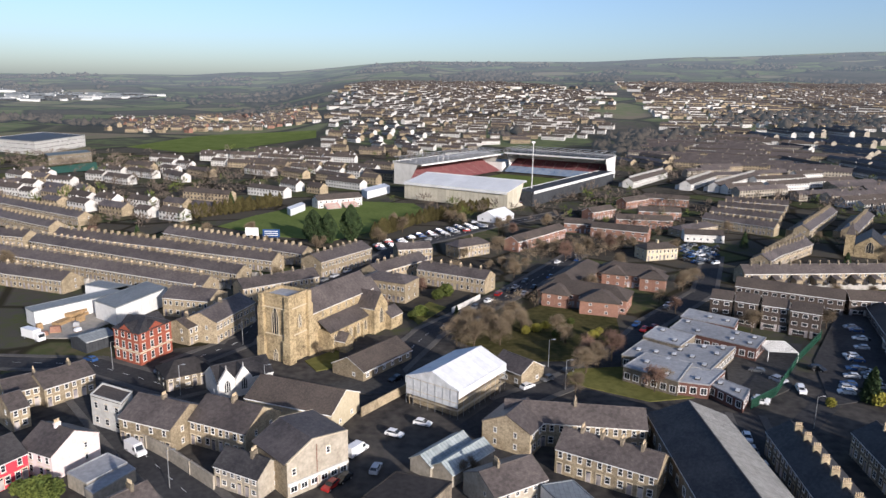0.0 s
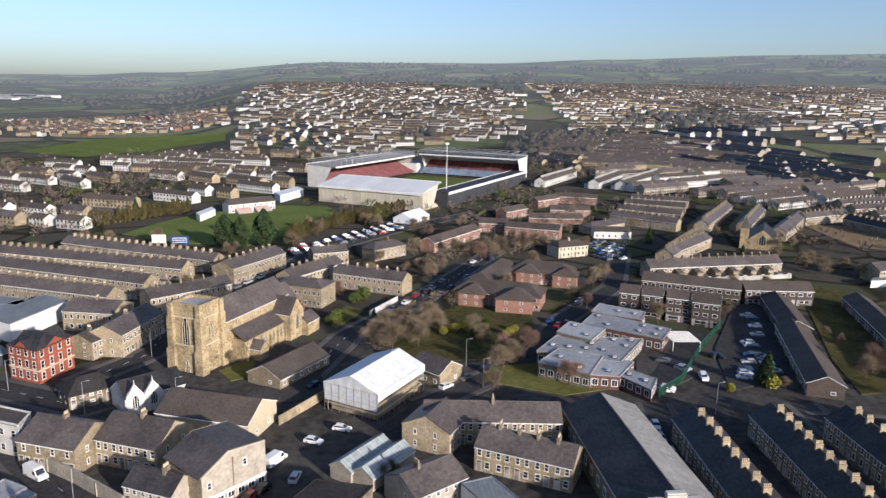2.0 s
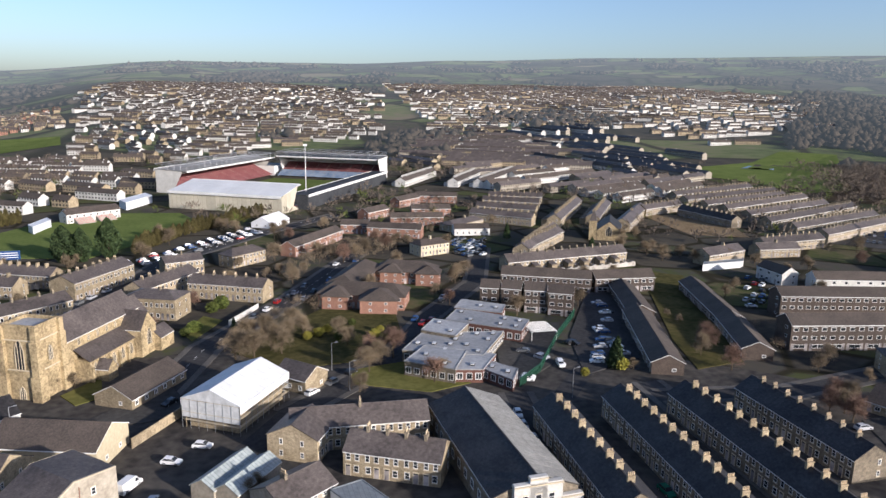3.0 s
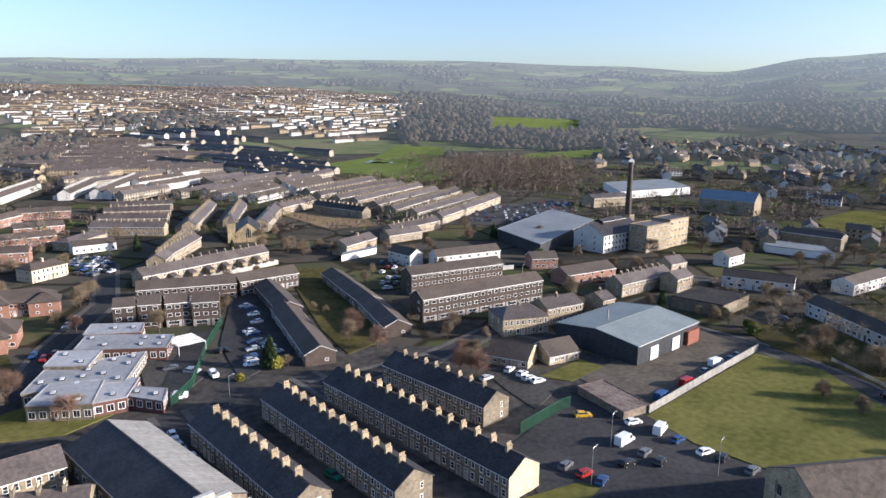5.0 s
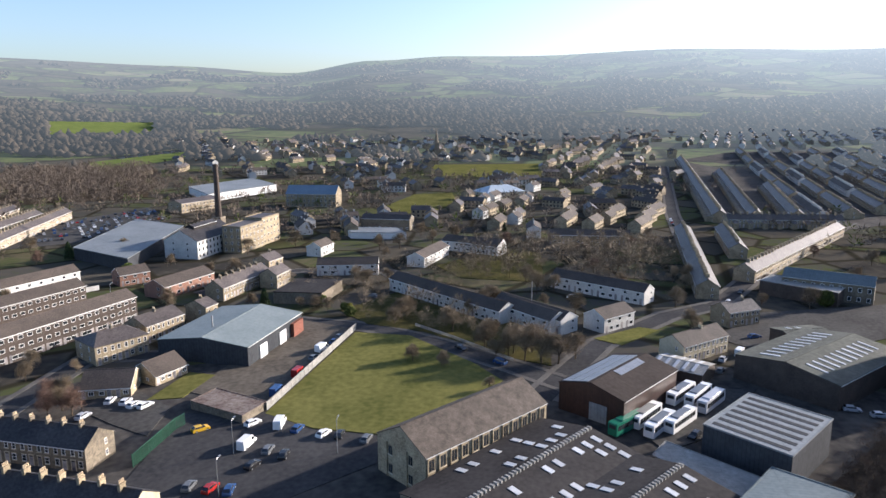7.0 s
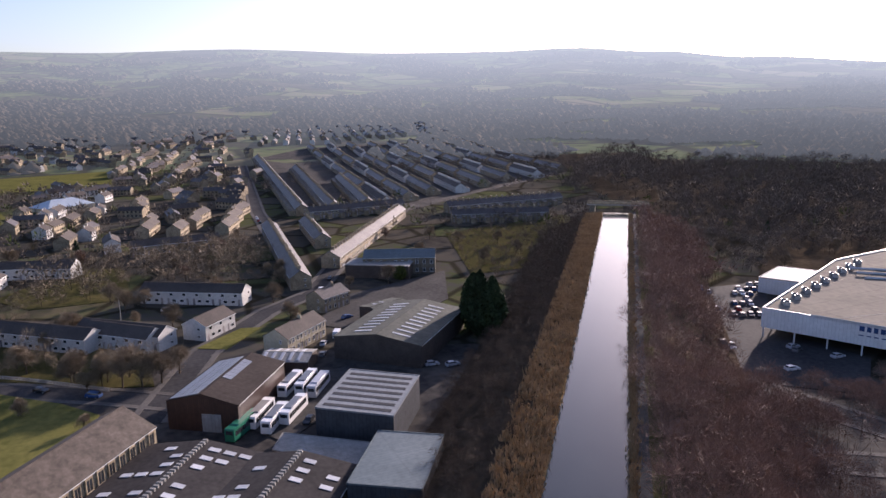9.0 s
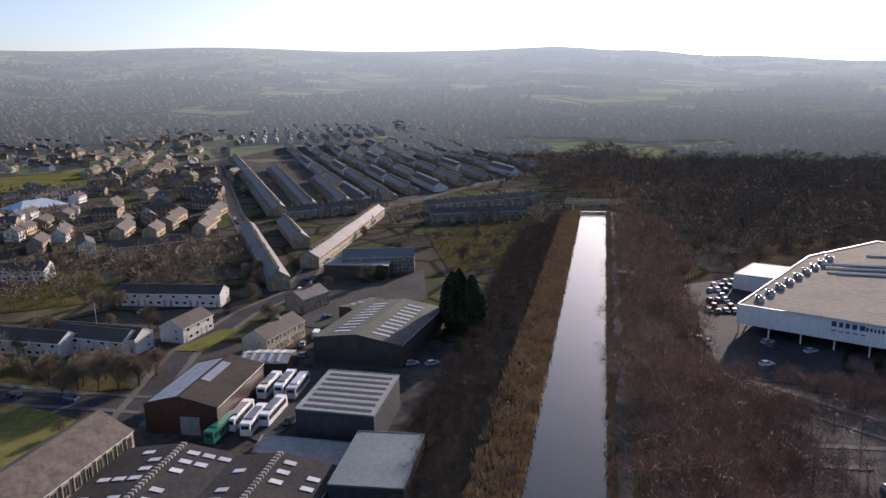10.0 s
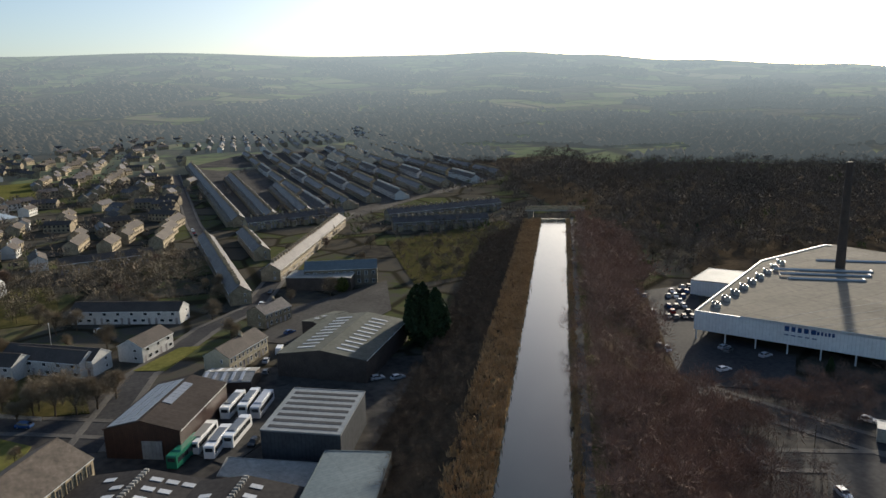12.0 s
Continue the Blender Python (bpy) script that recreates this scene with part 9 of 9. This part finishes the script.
# vehicles
car(-4.7, 148.6, -22, "white")
car(-10.8, 143.2, -26, "white")
car(-64.5, 134.1, -38, "white", "van")
car(-18.2, 135.4, 57, "white", "van")
car(-13.6, 128.5, 79, "silver")
car(-66.2, 129.4, -43, "black")
car(-21.7, 122, -117, "red")
car(-19.6, 124.5, -120, "black")
car(90.2, 176.7, -55, "silver")
car(79.3, 162.9, -21, "white")
car(93.3, 170.2, -101, "white")
car(105.9, 185.2, -65, "black")
car(87.5, 183.2, 146, "grey")
car(69.5, 219.4, 55, "red")
car(80, 240.2, 54, "black")
car(65.3, 216.4, -126, "red")
car(20.9, 254.9, 63, "red")
car(25.7, 260.5, 65, "black")
car(8.9, 230.2, 47, "white")
car(-12.6, 173.6, -132, "black")
car(-101.3, 220.5, 37, "blue")
car(-127.3, 220.4, 56, "blue")
car(-98.4, 184.2, 151, "blue")
car(-123.2, 200, -27, "white", "box")
car(68.1, 143.8, -103, "white")
car(66.7, 137.7, -97, "silver")
car(66.2, 130.9, -94, "white")
car(64.5, 115.7, -98, "white")
car(65.7, 124.6, -94, "black")
car(132.3, 211.1, 165, "white")
car(135.7, 218.9, 165, "blue")
car(128.2, 202.8, 165, "silver")
car(115.9, 185.7, 164, "blue")
car(112.3, 180.3, 164, "silver")
car(108.3, 174.8, 164, "blue")
car(104.8, 169.5, 164, "white")
car(120.7, 192.4, 165, "blue")
car(105.1, 186, 20, "black")
car(91, 177.2, -54, "silver")
car(93.9, 171.2, -99, "white")
car(80.3, 164.2, -29, "white")
car(190.4, 203.4, -15, "white")
car(82.1, 103.9, -91, "green")
car(136.8, 67.9, -4, "white", "van")
car(147.6, 64.5, 9, "white", "van")
car(147.2, 71.1, -26, "white")
car(146, 59.4, -6, "blue")
car(144.6, 52.5, -18, "white")
car(144.7, 48.7, 3, "black")
car(143.6, 42, -5, "grey")
car(135.1, 62.1, 3, "grey")
car(133.7, 57.8, 6, "black")
car(128.3, 62.6, -13, "black")
car(118.3, 71.6, 6, "grey")
car(118.3, 67, -5, "red")
car(118.3, 63, 11, "blue")
car(142.2, 81.9, -40, "yellow")
car(153.5, 113.1, 12, "white")
car(153.5, 108.7, 7, "white")
car(152.2, 105.4, -11, "white")
car(152.3, 102.4, -17, "white")
car(144.1, 113.9, -4, "silver")
car(199.4, 71.9, -13, "white", "van")
car(206.8, 70.3, -6, "blue")
car(211.6, 70, -8, "grey")
car(191.7, 71.8, -7, "grey")
car(179, 71.7, -7, "red", "van")
car(165.5, 72.6, -2, "blue", "van")
car(197.1, 16, -120, "blue")
car(206.6, 29.2, -128, "black")
car(261, 72.5, 83, "grey")
car(163.7, -21.9, -33, "white", "coach")
car(159.6, -24.6, -32, "white", "coach")
car(162.5, -29.7, -35, "white", "coach")
car(178.8, -32.3, -34, "white", "coach")
car(178, -36.4, -32, "white", "coach")
car(174.9, -39, -33, "silver", "coach")
car(158.9, -17.1, -39, "green", "coach")
car(271.8, -5.8, -62, "white")
car(196.6, 16.1, 57, "blue")
car(215.1, -55.2, -28, "white", "van")
car(232.4, -63.6, -66, "blue")
car(221, -63.6, -43, "white")
car(209.3, -49.1, -27, "silver")
car(199.7, -46.4, -26, "grey")
car(157, -32, 145, "black")
car(73.2, -127.8, 155, "white")
car(68.9, -156.2, -175, "white")
car(129.7, -161.3, -100, "white")
car(139.6, -175.1, -70, "grey")
car(130.7, -180.9, -95, "silver")
car(142.1, -176.3, -87, "silver")
car(89.5, -163.8, -158, "white")
car(177.7, -73, -96, "silver")
car(174.9, -78.3, -89, "silver")
parking([(-38.5, 323), (-23.1, 332.6), (24.4, 391.4), (22.1, 408.8), (-24.4, 352.3), (-44.8, 331)], 20, 2.8, 7, 0.75, 2)
parking([(109.9, 307.2), (125.6, 308.2), (138, 344), (121.2, 353.4)], 30, 2.8, 7, 0.7, 3)
parking([(331.3, 324.8), (398.5, 316.5), (470.2, 298.8), (430.5, 261.3), (347.7, 267.1), (320.9, 295.4)], 40, 2.8, 12, 0.6, 4)
parking([(203.8, -197.1), (200.4, -201.6), (132.2, -147.3), (134.6, -144)], -35, 2.8, 20, 0.8, 5)
parking([(202.6, -213.6), (198.6, -226.5), (159.2, -181.7), (174.1, -184)], -35, 2.8, 7, 0.7, 6)
parking([(137.1, 226.3), (146.9, 229.7), (115.9, 172.6), (106.7, 172.3)], -12, 2.9, 9, 0.5, 7)
parking([(221.2, 243.1), (248.5, 248.1), (209.3, 206), (188.3, 204.3)], 30, 2.9, 9, 0.5, 8)

kerbside([(61, 318), (27, 256), (0, 215)], 3.2, 9.0, 0.45, 21)
kerbside([(61, 318), (27, 256), (0, 215)], -3.2, 9.5, 0.4, 22)
kerbside([(-61, 238), (-36, 288)], 3.0, 8.0, 0.5, 23)
kerbside([(-95, 183), (-70, 169)], 3.2, 8.0, 0.4, 24)
kerbside([(20, 165), (46, 188), (70, 226), (98, 260)], 2.6, 8.5, 0.45, 25)
kerbside([(110.4, 148), (105.4, 99)], 2.2, 8.0, 0.5, 26)
kerbside([(252.8, -38.9), (270.6, -59.9), (308, -79), (420, -146)], -2.8, 8.5, 0.5, 27)
kerbside([(310, -61.8), (480, -74.5)], 2.8, 9.0, 0.5, 28)
for k, (x, y, turn) in enumerate(((-128.5, 214, 50), (-126.2, 208.5, 50), (-119.8, 206, 20), (-116.2, 211.5, 20), (-113.6, 207.2, 65), (-131.6, 219.5, 50), (-117.5, 216.8, 80), (-121.8, 203.4, 20))):
    material_stack(x, y, turn, k)

def hoarding(x, y, turn, w, key, label):
    """A board on two posts beside the cricket field."""
    ob = thing("hoarding", label, "board", x, y, turn)
    for e in (-1, 1):
        s = Shape()
        s.tube((e * w * 0.35, 0, -0.2), (e * w * 0.35, 0, 6.4), 0.12, 0.12, "steel", 6)
        part("post", s, ob)
    s = Shape()
    s.box(-w / 2, w / 2, -0.12, 0.12, 2.6, 6.6, key, bottom=True)
    part("board", s, ob)
    for z in (3.6, 4.6, 5.6):
        s = Shape()
        s.box(-w * 0.4, w * 0.4, -0.15, -0.11, z - 0.14, z + 0.14, "frame" if key == "car_blue" else "seat_blue", bottom=True)
        part("lettering_bar", s, ob)


hoarding(-96.0, 345.5, 0, 6.5, "frame", "white board on posts beside the cricket field")
hoarding(-85.5, 342.0, 0, 8.5, "car_blue", "blue board on posts beside the cricket field")

# walls, fences and lamps
fence([(155.2, 71.1), (184.3, 69.6), (221.5, 67.4)], 2.2, "asbestos", "boundary_fence", "pale grey palisade fence beside a field")
fence([(124.1, 87.6), (141.5, 88), (144.7, 87.2)], 3.0, "green_mesh", "sports_fence", "dark green mesh fence")
fence([(75.6, 159.4), (85.6, 167.6), (103.4, 191.8), (120.5, 211.9)], 2.6, "green_mesh", "school_fence", "dark green mesh school fence")
fence([(-69.2, 140.7), (-56.4, 131.4), (-43.7, 120.6)], 3.0, "render_grey", "yard_wall", "long grey rendered yard wall", 0.4, 9.0)
fence([(3.1, 232), (13.8, 249.4)], 2.0, "render_white", "garden_wall", "white garden wall beside the road")
fence([(222.3, 205), (242.3, 195.7), (255.1, 187.7)], 2.0, "render_white", "garden_wall", "white panelled wall beyond the flats")
fence([(-19.2, 152.4), (-9.2, 166.4), (-8.2, 159.8)], 2.4, "stone", "yard_wall", "stone yard wall")
fence([(227.4, 47.9), (218.1, 35.1), (198.7, 12.2)], 1.1, "steel", "railing", "low steel railing beside the road")
lamp_post(-44.5, 163.4)
lamp_post(-89.4, 178.1)
lamp_post(-65.5, 162.7)
lamp_post(31.7, 169.6)
lamp_post(29.5, 184.7)
lamp_post(86, 149.5)
lamp_post(-52.4, 121)
lamp_post(-60, 198.9)
lamp_post(132.8, 69.1)
lamp_post(137, 46.7)
lamp_post(116.1, 64.1)
lamp_post(261.9, 9.7)
lamp_post(236.4, 169.3)
street_trees(205, 395, 21, 44)
filler(395, 800, 13, 41, -0.05)
filler(800, 1900, 30, 42, -0.1)
far_woods(5)
footbridge(322, -249, 51.6, 34, 7, 15.5, "stone road bridge over the canal")
